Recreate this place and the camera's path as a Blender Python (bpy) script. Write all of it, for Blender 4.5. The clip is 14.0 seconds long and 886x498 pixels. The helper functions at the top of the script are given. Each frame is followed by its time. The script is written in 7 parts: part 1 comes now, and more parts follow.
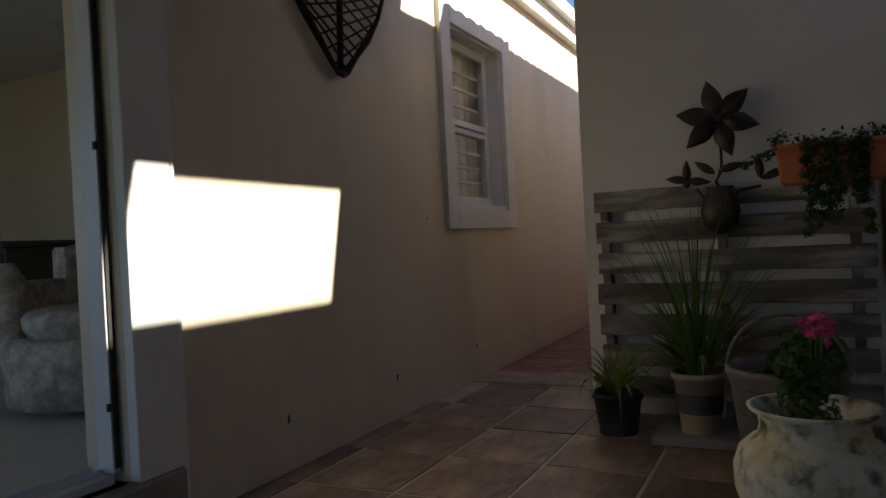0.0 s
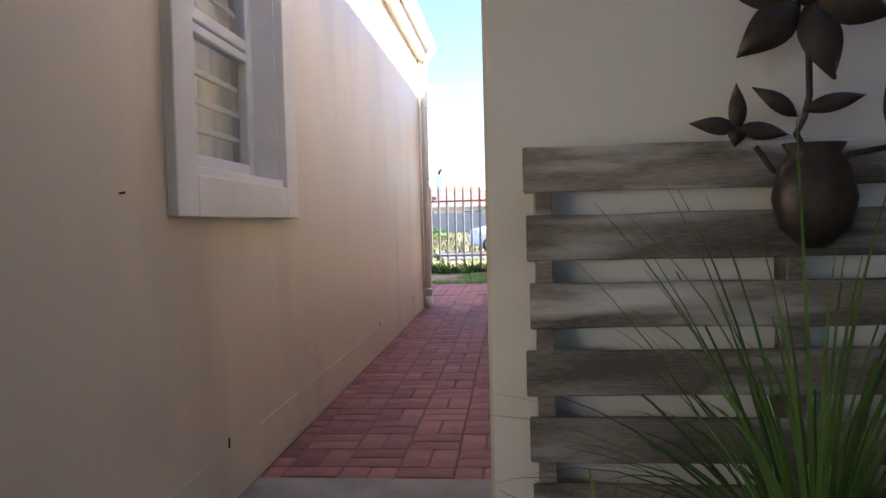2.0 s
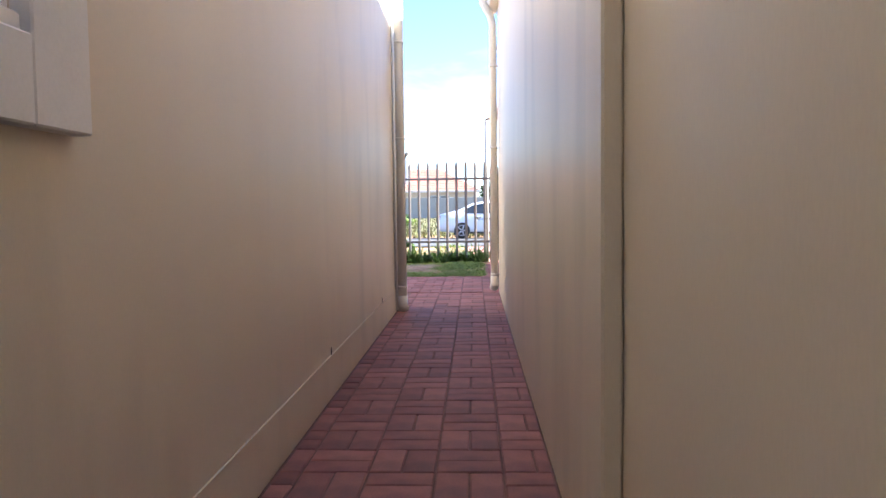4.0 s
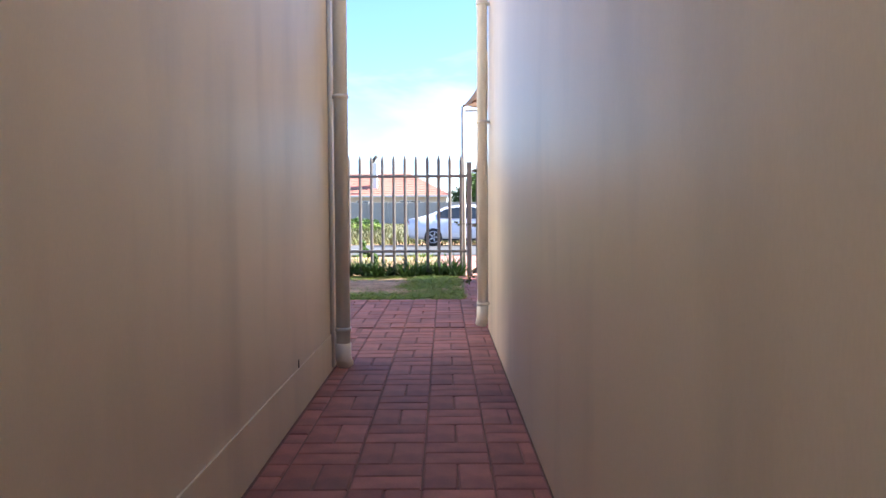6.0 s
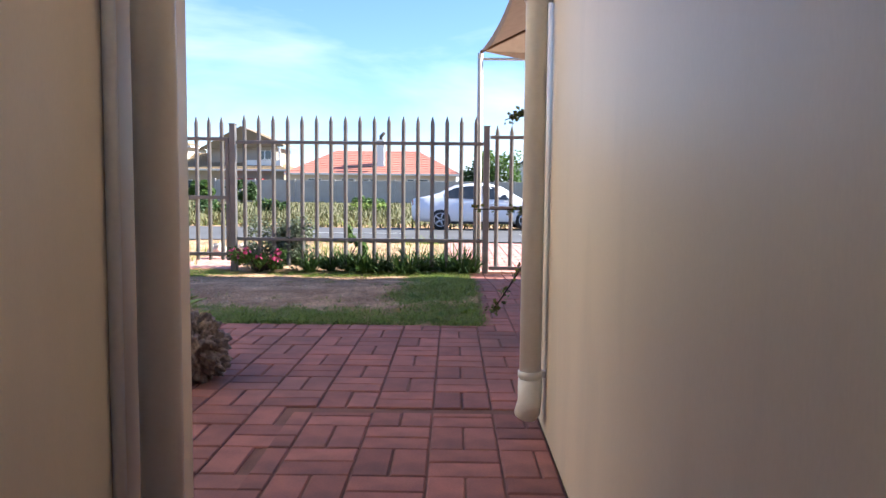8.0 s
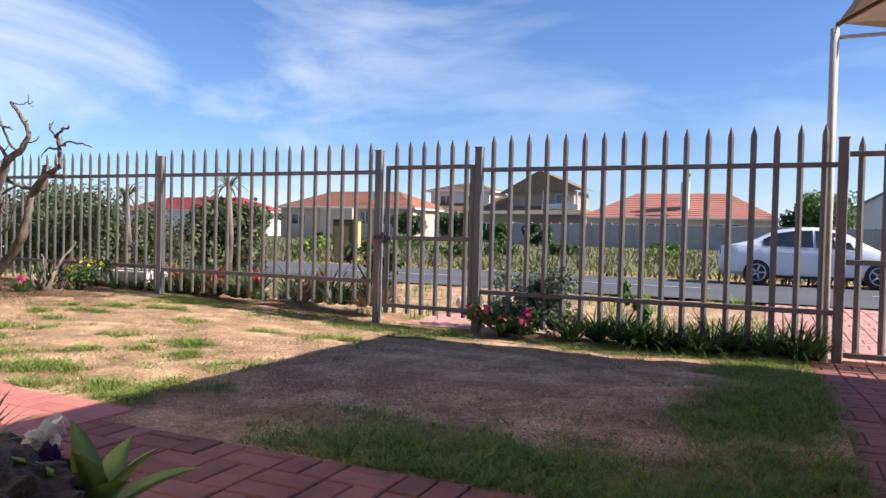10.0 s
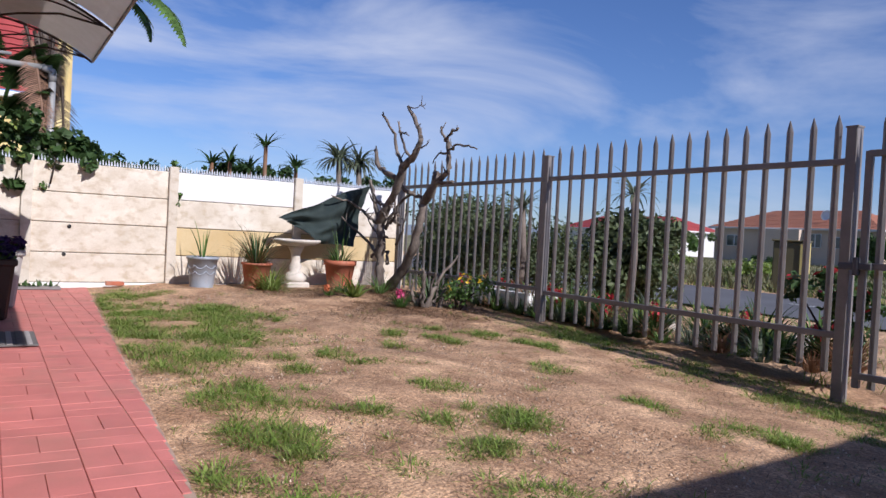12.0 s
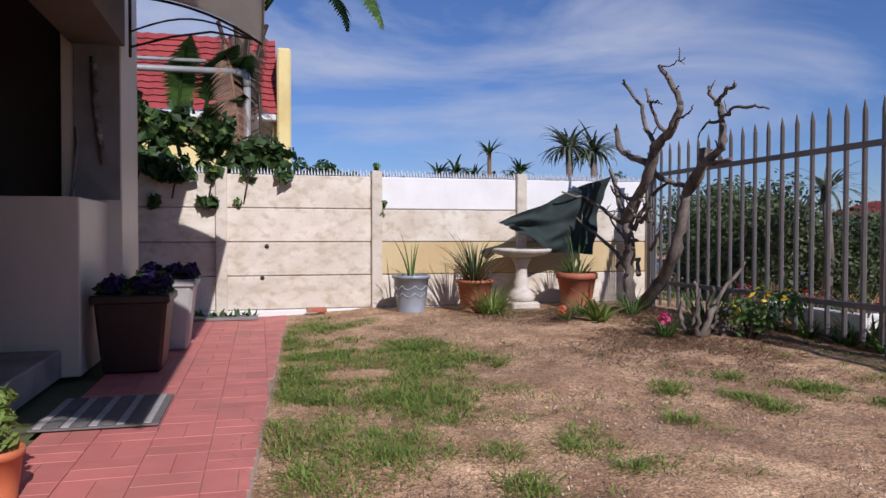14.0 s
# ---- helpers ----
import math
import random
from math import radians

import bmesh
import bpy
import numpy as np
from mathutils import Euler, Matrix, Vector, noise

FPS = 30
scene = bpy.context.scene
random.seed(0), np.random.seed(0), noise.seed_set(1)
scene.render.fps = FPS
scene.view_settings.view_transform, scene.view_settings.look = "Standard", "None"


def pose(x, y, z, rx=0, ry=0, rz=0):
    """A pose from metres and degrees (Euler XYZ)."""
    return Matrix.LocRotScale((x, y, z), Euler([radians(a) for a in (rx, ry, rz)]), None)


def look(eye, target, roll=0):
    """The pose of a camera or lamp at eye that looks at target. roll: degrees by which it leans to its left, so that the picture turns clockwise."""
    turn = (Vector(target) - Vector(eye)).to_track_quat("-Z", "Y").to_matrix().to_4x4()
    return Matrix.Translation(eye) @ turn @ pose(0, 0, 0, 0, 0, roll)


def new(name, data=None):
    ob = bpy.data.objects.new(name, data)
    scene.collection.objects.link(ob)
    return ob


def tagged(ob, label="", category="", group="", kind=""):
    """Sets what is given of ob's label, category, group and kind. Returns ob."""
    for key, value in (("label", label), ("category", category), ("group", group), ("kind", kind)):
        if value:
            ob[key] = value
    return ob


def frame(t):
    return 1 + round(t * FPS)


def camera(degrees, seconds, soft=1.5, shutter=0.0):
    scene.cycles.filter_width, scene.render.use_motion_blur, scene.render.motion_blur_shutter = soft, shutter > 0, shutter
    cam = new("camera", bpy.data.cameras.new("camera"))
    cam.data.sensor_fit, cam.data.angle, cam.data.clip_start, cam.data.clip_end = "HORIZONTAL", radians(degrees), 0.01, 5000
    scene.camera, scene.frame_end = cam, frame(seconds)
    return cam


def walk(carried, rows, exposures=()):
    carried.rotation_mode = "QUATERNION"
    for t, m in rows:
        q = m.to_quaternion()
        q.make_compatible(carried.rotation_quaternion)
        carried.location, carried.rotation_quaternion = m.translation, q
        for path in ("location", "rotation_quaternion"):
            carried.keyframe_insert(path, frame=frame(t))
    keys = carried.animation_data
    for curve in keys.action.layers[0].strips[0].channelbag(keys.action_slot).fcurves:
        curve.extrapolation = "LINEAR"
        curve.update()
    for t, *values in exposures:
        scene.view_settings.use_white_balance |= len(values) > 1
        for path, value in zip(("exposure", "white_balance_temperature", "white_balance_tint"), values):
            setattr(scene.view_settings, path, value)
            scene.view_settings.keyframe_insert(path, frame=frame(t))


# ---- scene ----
cam = camera(63.2, 14.0)
PATH = [
    (0, (-0.237, 0.605, 1.052), (-1.117, 2.401, 1.034), -2.9),
    (0.5, (-0.559, 1.122, 1.09), (-1.192, 3.019, 1.048), -2.3),
    (1, (-0.795, 1.693, 1.108), (-1.261, 3.638, 1.063), -1.8),
    (1.5, (-1.053, 2.288, 1.11), (-1.456, 4.247, 1.073), -1.2),
    (2, (-1.311, 2.859, 1.106), (-1.497, 4.849, 1.033), -1.4),
    (2.5, (-1.498, 3.446, 1.084), (-1.772, 5.419, 0.896), -1.7),
    (2.7, (-1.571, 3.692, 1.105), (-1.826, 5.667, 0.926), -1.6),
    (4.8, (-1.723, 6.091, 0.949), (-1.71, 8.089, 0.851), 0.7),
    (5, (-1.747, 6.336, 0.954), (-1.706, 8.332, 0.834), 1.1),
    (5.5, (-1.768, 7.046, 0.953), (-1.656, 9.039, 0.828), 0.2),
    (6, (-1.751, 7.714, 0.956), (-1.754, 9.711, 0.859), -0.3),
    (6.5, (-1.725, 8.401, 0.975), (-1.691, 10.397, 0.861), -0.2),
    (7, (-1.711, 9.113, 0.977), (-1.731, 11.107, 0.822), 0.1),
    (7.2, (-1.733, 9.43, 0.955), (-1.738, 11.424, 0.795), 0.6),
    (9.3, (-1.771, 12.446, 0.928), (-2.152, 14.409, 0.868), 0.1),
    (9.5, (-1.783, 12.695, 0.923), (-2.324, 14.62, 0.893), 0.7),
    (10, (-1.898, 13.317, 0.926), (-2.719, 15.14, 0.882), 1.4),
    (10.5, (-2.107, 13.952, 0.92), (-3.351, 15.514, 0.812), 1.0),
    (11, (-2.43, 14.564, 0.937), (-3.756, 16.059, 0.86), 1.4),
    (11.2, (-2.549, 14.826, 0.942), (-4.001, 16.2, 0.89), 1.5),
    (11.5, (-2.802, 15.072, 0.948), (-4.38, 16.302, 0.946), 2.1),
    (11.6, (-2.883, 15.158, 0.945), (-4.491, 16.348, 0.928), 1.6),
    (12, (-3.207, 15.421, 0.914), (-4.897, 16.49, 0.878), 3.1),
    (12.5, (-3.647, 15.751, 0.903), (-5.423, 16.665, 0.8), 0.9),
    (13, (-4.119, 16.002, 0.916), (-5.955, 16.792, 0.834), 0.2),
    (13.1, (-4.229, 16.021, 0.928), (-6.068, 16.804, 0.845), 0.2),
    (13.5, (-4.639, 16.152, 0.938), (-6.54, 16.771, 0.891), 0.2),
    (14, (-5.195, 16.214, 0.928), (-7.132, 16.709, 0.885), 0.1),
]
walk(cam, [(t, look(eye, target, roll)) for t, eye, target, roll in PATH],
     [(0, 1.28, 6800, 9), (1.0, 1.74, 6450, 10), (1.5, 2.16, 6350, 10), (2.0, 2.84, 6250, 9), (2.7, 2.86, 6250, 9), (4.8, 2.56, 6250, 8), (6, 2.36, 6250, 9), (7.2, 2.12, 6250, 9),
      (9.3, 1.2, 6450, 10), (10.5, 0.72, 6200, 13), (11, 0.58, 6000, 15), (12, 0.14, 5830, 18), (14, -0.18, 5800, 19)])

# ---- sky, sun ----
SUN_TO = Vector((4.03, 0.71, 2.99)).normalized()
world = bpy.data.worlds.new("sky")
scene.world = world
world.use_nodes = True
wn, wl = world.node_tree.nodes, world.node_tree.links
wn.clear()
w_out = wn.new("ShaderNodeOutputWorld")
w_bg = wn.new("ShaderNodeBackground")
w_bg.inputs["Strength"].default_value = 0.073
w_sky = wn.new("ShaderNodeTexSky")
w_sky.sky_type = "NISHITA"
w_sky.sun_disc = False
w_sky.sun_elevation = math.asin(SUN_TO.z)
w_sky.sun_rotation = math.atan2(SUN_TO.x, SUN_TO.y)
w_sky.air_density, w_sky.dust_density, w_sky.ozone_density = 1.0, 0.2, 3.0
w_co = wn.new("ShaderNodeTexCoord")
w_map = wn.new("ShaderNodeMapping")
w_map.inputs["Scale"].default_value = (1.2, 1.5, 5.4)
w_map.inputs["Rotation"].default_value = (0.30, 0.25, 0.5)
w_noise = wn.new("ShaderNodeTexNoise")
w_noise.inputs["Scale"].default_value = 1.3
w_noise.inputs["Detail"].default_value = 7.0
w_noise.inputs["Roughness"].default_value = 0.55
w_noise.inputs["Distortion"].default_value = 0.6
w_ramp = wn.new("ShaderNodeValToRGB")
w_ramp.color_ramp.elements[0].position = 0.48
w_ramp.color_ramp.elements[0].color = (0, 0, 0, 1)
w_ramp.color_ramp.elements[1].position = 0.76
w_ramp.color_ramp.elements[1].color = (0.95, 0.95, 0.95, 1)
w_mix = wn.new("ShaderNodeMixRGB")
w_mix.inputs["Color2"].default_value = (8.2, 8.6, 9.2, 1)
wl.new(w_co.outputs["Generated"], w_map.inputs["Vector"])
wl.new(w_map.outputs["Vector"], w_noise.inputs["Vector"])
wl.new(w_noise.outputs["Fac"], w_ramp.inputs["Fac"])
w_sep = wn.new("ShaderNodeSeparateXYZ")
w_low = wn.new("ShaderNodeMapRange")
w_low.inputs["From Min"].default_value, w_low.inputs["From Max"].default_value = 0.62, 0.30
w_low.inputs["To Min"].default_value, w_low.inputs["To Max"].default_value = 0.12, 1.0
w_fac = wn.new("ShaderNodeMath")
w_fac.operation = "MULTIPLY"
wl.new(w_co.outputs["Generated"], w_sep.inputs["Vector"])
wl.new(w_sep.outputs["Z"], w_low.inputs["Value"])
wl.new(w_ramp.outputs["Color"], w_fac.inputs[0])
wl.new(w_low.outputs["Result"], w_fac.inputs[1])
w_west = wn.new("ShaderNodeMapRange")
w_west.inputs["From Min"].default_value, w_west.inputs["From Max"].default_value = -0.25, -0.62
w_west.inputs["To Min"].default_value, w_west.inputs["To Max"].default_value = 0.34, 1.0
w_fac2 = wn.new("ShaderNodeMath")
w_fac2.operation = "MULTIPLY"
wl.new(w_sep.outputs["X"], w_west.inputs["Value"])
wl.new(w_fac.outputs[0], w_fac2.inputs[0])
wl.new(w_west.outputs["Result"], w_fac2.inputs[1])
wl.new(w_fac2.outputs[0], w_mix.inputs["Fac"])
w_tint = wn.new("ShaderNodeMixRGB")
w_tint.blend_type = "MULTIPLY"
w_tint.inputs["Fac"].default_value = 1.0
w_tint.inputs["Color2"].default_value = (0.80, 0.93, 1.20, 1)
wl.new(w_sky.outputs["Color"], w_tint.inputs["Color1"])
wl.new(w_tint.outputs["Color"], w_mix.inputs["Color1"])
wl.new(w_mix.outputs["Color"], w_bg.inputs["Color"])
wl.new(w_bg.outputs["Background"], w_out.inputs["Surface"])

sun_data = bpy.data.lights.new("sun", "SUN")
sun_data.energy, sun_data.angle, sun_data.color = 5.0, radians(0.53), (1.0, 0.94, 0.84)
sun = new("sun", sun_data)
sun.matrix_world = look(SUN_TO * 40, (0, 0, 0))


# ---- materials ----
def material(name, col, col2=None, rough=0.8, metal=0.0, scale=6.0, fine=60.0, amount=0.5, bump=0.2, dist=0.004,
             stain=None, stain_scale=0.8, stain_amount=0.0, stretch=(1, 1, 1), per=0.0, per_island=False, spec=0.4,
             trans=0.0, coat=0.0):
    """Two scales of noise between two colours, an optional large stain, random tone per object or island, and a fine bump."""
    m = bpy.data.materials.new(name)
    m.use_nodes = True
    n, l = m.node_tree.nodes, m.node_tree.links
    b = n["Principled BSDF"]
    b.inputs["Roughness"].default_value = rough
    b.inputs["Metallic"].default_value = metal
    b.inputs["Specular IOR Level"].default_value = spec
    b.inputs["Coat Weight"].default_value = coat
    col2 = col2 or tuple(c * 0.75 for c in col)
    co = n.new("ShaderNodeTexCoord")
    mp = n.new("ShaderNodeMapping")
    mp.inputs["Scale"].default_value = stretch
    l.new(co.outputs["Object"], mp.inputs["Vector"])
    big, small = n.new("ShaderNodeTexNoise"), n.new("ShaderNodeTexNoise")
    big.inputs["Scale"].default_value, small.inputs["Scale"].default_value = scale, fine
    big.inputs["Detail"].default_value, small.inputs["Detail"].default_value = 5, 3
    l.new(mp.outputs["Vector"], big.inputs["Vector"])
    l.new(mp.outputs["Vector"], small.inputs["Vector"])
    add = n.new("ShaderNodeMath")
    add.operation = "MULTIPLY_ADD"
    add.inputs[1].default_value = 0.45
    l.new(small.outputs["Fac"], add.inputs[0])
    half = n.new("ShaderNodeMath")
    half.operation = "MULTIPLY_ADD"
    half.inputs[1].default_value = 1.0
    half.inputs[2].default_value = -0.22
    l.new(big.outputs["Fac"], half.inputs[0])
    l.new(half.outputs[0], add.inputs[2])
    rng = n.new("ShaderNodeMapRange")
    rng.inputs["From Min"].default_value, rng.inputs["From Max"].default_value = 0.3, 0.72
    rng.inputs["To Max"].default_value = amount * 2
    rng.clamp = True
    l.new(add.outputs[0], rng.inputs["Value"])
    mix = n.new("ShaderNodeMixRGB")
    mix.inputs["Color1"].default_value, mix.inputs["Color2"].default_value = (*col, 1), (*col2, 1)
    l.new(rng.outputs["Result"], mix.inputs["Fac"])
    out = mix.outputs["Color"]
    if stain:
        st = n.new("ShaderNodeTexNoise")
        st.inputs["Scale"].default_value, st.inputs["Detail"].default_value = stain_scale, 6
        l.new(mp.outputs["Vector"], st.inputs["Vector"])
        sr = n.new("ShaderNodeMapRange")
        sr.inputs["From Min"].default_value, sr.inputs["From Max"].default_value = 0.5, 0.7
        sr.inputs["To Max"].default_value = stain_amount
        l.new(st.outputs["Fac"], sr.inputs["Value"])
        sm = n.new("ShaderNodeMixRGB")
        sm.inputs["Color2"].default_value = (*stain, 1)
        l.new(sr.outputs["Result"], sm.inputs["Fac"])
        l.new(out, sm.inputs["Color1"])
        out = sm.outputs["Color"]
    if per:
        if per_island:
            rnd = n.new("ShaderNodeNewGeometry").outputs["Random Per Island"]
        else:
            rnd = n.new("ShaderNodeObjectInfo").outputs["Random"]
        pr = n.new("ShaderNodeMapRange")
        pr.inputs["To Min"].default_value, pr.inputs["To Max"].default_value = 1 - per, 1 + per
        l.new(rnd, pr.inputs["Value"])
        hs = n.new("ShaderNodeHueSaturation")
        l.new(pr.outputs["Result"], hs.inputs["Value"])
        l.new(out, hs.inputs["Color"])
        out = hs.outputs["Color"]
    l.new(out, b.inputs["Base Color"])
    if bump:
        bp = n.new("ShaderNodeBump")
        bp.inputs["Strength"].default_value, bp.inputs["Distance"].default_value = bump, dist
        l.new(add.outputs[0], bp.inputs["Height"])
        l.new(bp.outputs["Normal"], b.inputs["Normal"])
    if trans:
        b.inputs["Transmission Weight"].default_value = trans
    return m


def leaf_material(name, col, col2, rough=0.5, thin=0.35):
    """Leaves: diffuse and gloss with some light let through, tone varied leaf by leaf."""
    m = material(name, col, col2, rough=rough, scale=9, fine=40, per=0.35, per_island=True, bump=0.0, spec=0.35)
    n, l = m.node_tree.nodes, m.node_tree.links
    b, o = n["Principled BSDF"], n["Material Output"]
    t = n.new("ShaderNodeBsdfTranslucent")
    l.new(b.inputs["Base Color"].links[0].from_socket, t.inputs["Color"])
    mx = n.new("ShaderNodeMixShader")
    mx.inputs["Fac"].default_value = thin
    l.new(b.outputs["BSDF"], mx.inputs[1])
    l.new(t.outputs["BSDF"], mx.inputs[2])
    l.new(mx.outputs["Shader"], o.inputs["Surface"])
    return m


M_PLASTER = material("plaster_beige", (0.72, 0.62, 0.485), (0.66, 0.565, 0.435), rough=0.40, scale=1.6, fine=220, bump=0.12, dist=0.002,
                     stain=(0.45, 0.40, 0.32), stain_scale=2.6, stain_amount=0.42, stretch=(1, 1, 0.28), spec=0.5)
M_PLASTER_P = material("plaster_pale", (0.76, 0.72, 0.68), (0.70, 0.66, 0.61), rough=0.5, scale=1.6, fine=220, bump=0.12, dist=0.002,
                       stain=(0.55, 0.50, 0.46), stain_scale=1.2, stain_amount=0.3)
M_PLASTER_W = material("plaster_trim_white", (0.80, 0.775, 0.75), (0.71, 0.69, 0.66), scale=4, fine=150, bump=0.15, dist=0.002, rough=0.6)
M_PVC = material("pvc_white", (0.74, 0.73, 0.70), (0.66, 0.65, 0.61), rough=0.35, scale=3, fine=60, bump=0.03)
M_PVC_CREAM = material("pvc_cream", (0.80, 0.77, 0.70), (0.74, 0.70, 0.63), rough=0.4, scale=4, fine=60, bump=0.03)
M_ALU = material("aluminium_white", (0.70, 0.70, 0.70), (0.62, 0.62, 0.63), rough=0.4, scale=8, fine=90, bump=0.02)
M_SLATE = material("slate_tile", (0.26, 0.17, 0.125), (0.10, 0.08, 0.072), rough=0.38, scale=8, fine=30, amount=0.6, bump=0.3, dist=0.003,
                   stain=(0.46, 0.32, 0.22), stain_scale=4.5, stain_amount=0.8, per=0.3, stretch=(1, 0.45, 1))
M_GROUT = material("grout", (0.55, 0.48, 0.40), (0.42, 0.36, 0.30), scale=8, fine=80, bump=0.2)
M_CONCRETE = material("concrete", (0.34, 0.30, 0.26), (0.22, 0.19, 0.165), scale=4, fine=70, bump=0.35, stain=(0.15, 0.12, 0.1), stain_scale=2, stain_amount=0.5)
M_PAVER = material("paver_red", (0.345, 0.135, 0.105), (0.215, 0.09, 0.075), rough=0.75, scale=7, fine=130, bump=0.3, dist=0.003,
                   stain=(0.15, 0.08, 0.065), stain_scale=1.6, stain_amount=0.6, per=0.24)
M_PAVER_STUFF = material("paver_red_joined", (0.345, 0.135, 0.105), (0.215, 0.09, 0.075), rough=0.75, scale=7, fine=130, bump=0.3, dist=0.003,
                         stain=(0.15, 0.08, 0.065), stain_scale=1.6, stain_amount=0.6, per=0.24, per_island=True)
M_PAVER_PAINT = material("paver_red_painted", (0.60, 0.205, 0.17), (0.50, 0.165, 0.14), rough=0.6, scale=5, fine=110, bump=0.25, dist=0.003,
                         stain=(0.40, 0.17, 0.13), stain_scale=2.2, stain_amount=0.7, per=0.08, per_island=True)
M_PAVER_STREET = material("paver_pink_faded", (0.62, 0.31, 0.26), (0.52, 0.25, 0.21), rough=0.75, scale=5, fine=90, bump=0.25, dist=0.003,
                          stain=(0.44, 0.24, 0.19), stain_scale=1.5, stain_amount=0.5, per=0.14, per_island=True)
M_JOINT = material("paving_sand", (0.23, 0.115, 0.09), (0.14, 0.075, 0.06), scale=6, fine=150, bump=0.3, rough=0.95)
M_JOINT_L = material("paving_joint_red", (0.47, 0.175, 0.145), (0.36, 0.14, 0.115), scale=6, fine=150, bump=0.3, rough=0.95)
M_SOIL = material("sandy_soil", (0.70, 0.455, 0.265), (0.36, 0.21, 0.115), rough=0.95, scale=2.6, fine=55, amount=0.62, bump=1.0, dist=0.03,
                  stain=(0.24, 0.14, 0.08), stain_scale=1.5, stain_amount=0.55)


def add_grit(m, low=0.62, high=1.3):
    """Speckle of grains and crumbs over a soil's colour, with relief."""
    n, l = m.node_tree.nodes, m.node_tree.links
    b = n["Principled BSDF"]
    src = b.inputs["Base Color"].links[0].from_socket
    co = n.new("ShaderNodeTexCoord")
    out = src
    for scale, lo, hi in ((95.0, low, high), (24.0, 0.80, 1.16)):
        g = n.new("ShaderNodeTexNoise")
        g.inputs["Scale"].default_value, g.inputs["Detail"].default_value = scale, 3
        l.new(co.outputs["Object"], g.inputs["Vector"])
        k = n.new("ShaderNodeMapRange")
        k.inputs["From Min"].default_value, k.inputs["From Max"].default_value = 0.36, 0.64
        k.inputs["To Min"].default_value, k.inputs["To Max"].default_value = lo, hi
        l.new(g.outputs["Fac"], k.inputs["Value"])
        h = n.new("ShaderNodeHueSaturation")
        l.new(k.outputs["Result"], h.inputs["Value"])
        l.new(out, h.inputs["Color"])
        out = h.outputs["Color"]
    l.new(out, b.inputs["Base Color"])


add_grit(M_SOIL)
M_VELD = material("dry_veld", (0.19, 0.165, 0.085), (0.105, 0.12, 0.045), rough=0.95, scale=0.22, fine=3.2, amount=0.55, bump=0.6, dist=0.05,
                  stain=(0.36, 0.28, 0.17), stain_scale=0.1, stain_amount=0.6)
M_ROAD = material("asphalt", (0.115, 0.115, 0.12), (0.085, 0.085, 0.09), rough=0.85, scale=0.6, fine=45, bump=0.3, dist=0.006)
M_LINE = material("road_paint", (0.55, 0.55, 0.53), rough=0.7, scale=6, fine=40)
M_GREY = material("painted_steel_grey", (0.225, 0.207, 0.197), (0.175, 0.16, 0.15), rough=0.5, metal=0.0, scale=5, fine=60, bump=0.06, spec=0.5,
                  stain=(0.13, 0.10, 0.085), stain_scale=4, stain_amount=0.25)
M_PRECAST = material("precast_cream", (0.69, 0.63, 0.53), (0.52, 0.45, 0.35), rough=0.85, scale=4, fine=75, bump=0.5, dist=0.006,
                     stain=(0.40, 0.31, 0.20), stain_scale=11.0, stain_amount=0.6, stretch=(1, 0.8, 1.2), per=0.06)
M_PRECAST_W = material("precast_white", (0.76, 0.75, 0.73), (0.68, 0.66, 0.63), rough=0.8, scale=3, fine=60, bump=0.2)
M_PRECAST_Y = material("precast_ochre_stained", (0.58, 0.46, 0.26), (0.50, 0.36, 0.17), rough=0.85, scale=2.2, fine=50, bump=0.3)
M_CANOPY = leaf_material("shade_cloth_beige", (0.37, 0.27, 0.19), (0.32, 0.235, 0.165), 0.9, 0.22)
M_POLE = material("painted_pole", (0.60, 0.56, 0.50), (0.48, 0.44, 0.39), rough=0.45, scale=4, fine=40, bump=0.03)
M_DARK = material("dark_interior", (0.10, 0.085, 0.075), (0.07, 0.06, 0.055), rough=0.9, scale=3, fine=40)
M_ROOF = material("roof_tile_brown", (0.25, 0.16, 0.115), (0.18, 0.12, 0.09), rough=0.85, scale=3, fine=30, bump=0.3)


# ---- building helpers ----
def mesh_ob(name, bm, mat, smooth=False):
    me = bpy.data.meshes.new(name)
    bmesh.ops.recalc_face_normals(bm, faces=bm.faces)
    bm.to_mesh(me)
    bm.free()
    if smooth:
        for p in me.polygons:
            p.use_smooth = True
    for k in (mat if isinstance(mat, (list, tuple)) else [mat]):
        me.materials.append(k)
    return new(name, me)


def part(name, bm, mat, parent, label="", smooth=False):
    ob = mesh_ob(name, bm, mat, smooth)
    if parent is not None:
        ob.parent = parent
    if label:
        ob["label"] = label
    return ob


def thing(name, at, label, category, group="", kind="", rz=0.0):
    """An Empty at a thing's base, that carries its parts (modelled round the origin)."""
    ob = new(name)
    ob.empty_display_size = 0.05
    ob.matrix_world = pose(*at, 0, 0, rz)
    return tagged(ob, label, category, group, kind)


def box(bm, x0, y0, z0, x1, y1, z1, bev=0.0):
    m = Matrix.Translation(((x0 + x1) / 2, (y0 + y1) / 2, (z0 + z1) / 2)) @ Matrix.Diagonal((abs(x1 - x0), abs(y1 - y0), abs(z1 - z0), 1))
    g = bmesh.ops.create_cube(bm, size=1, matrix=m)["verts"]
    if bev:
        es = list({e for v in g for e in v.link_edges})
        bmesh.ops.bevel(bm, geom=es, offset=bev, segments=1, affect="EDGES")
    return bm


def boxes(*lst, bev=0.0):
    bm = bmesh.new()
    for b in lst:
        box(bm, *b, bev=bev)
    return bm


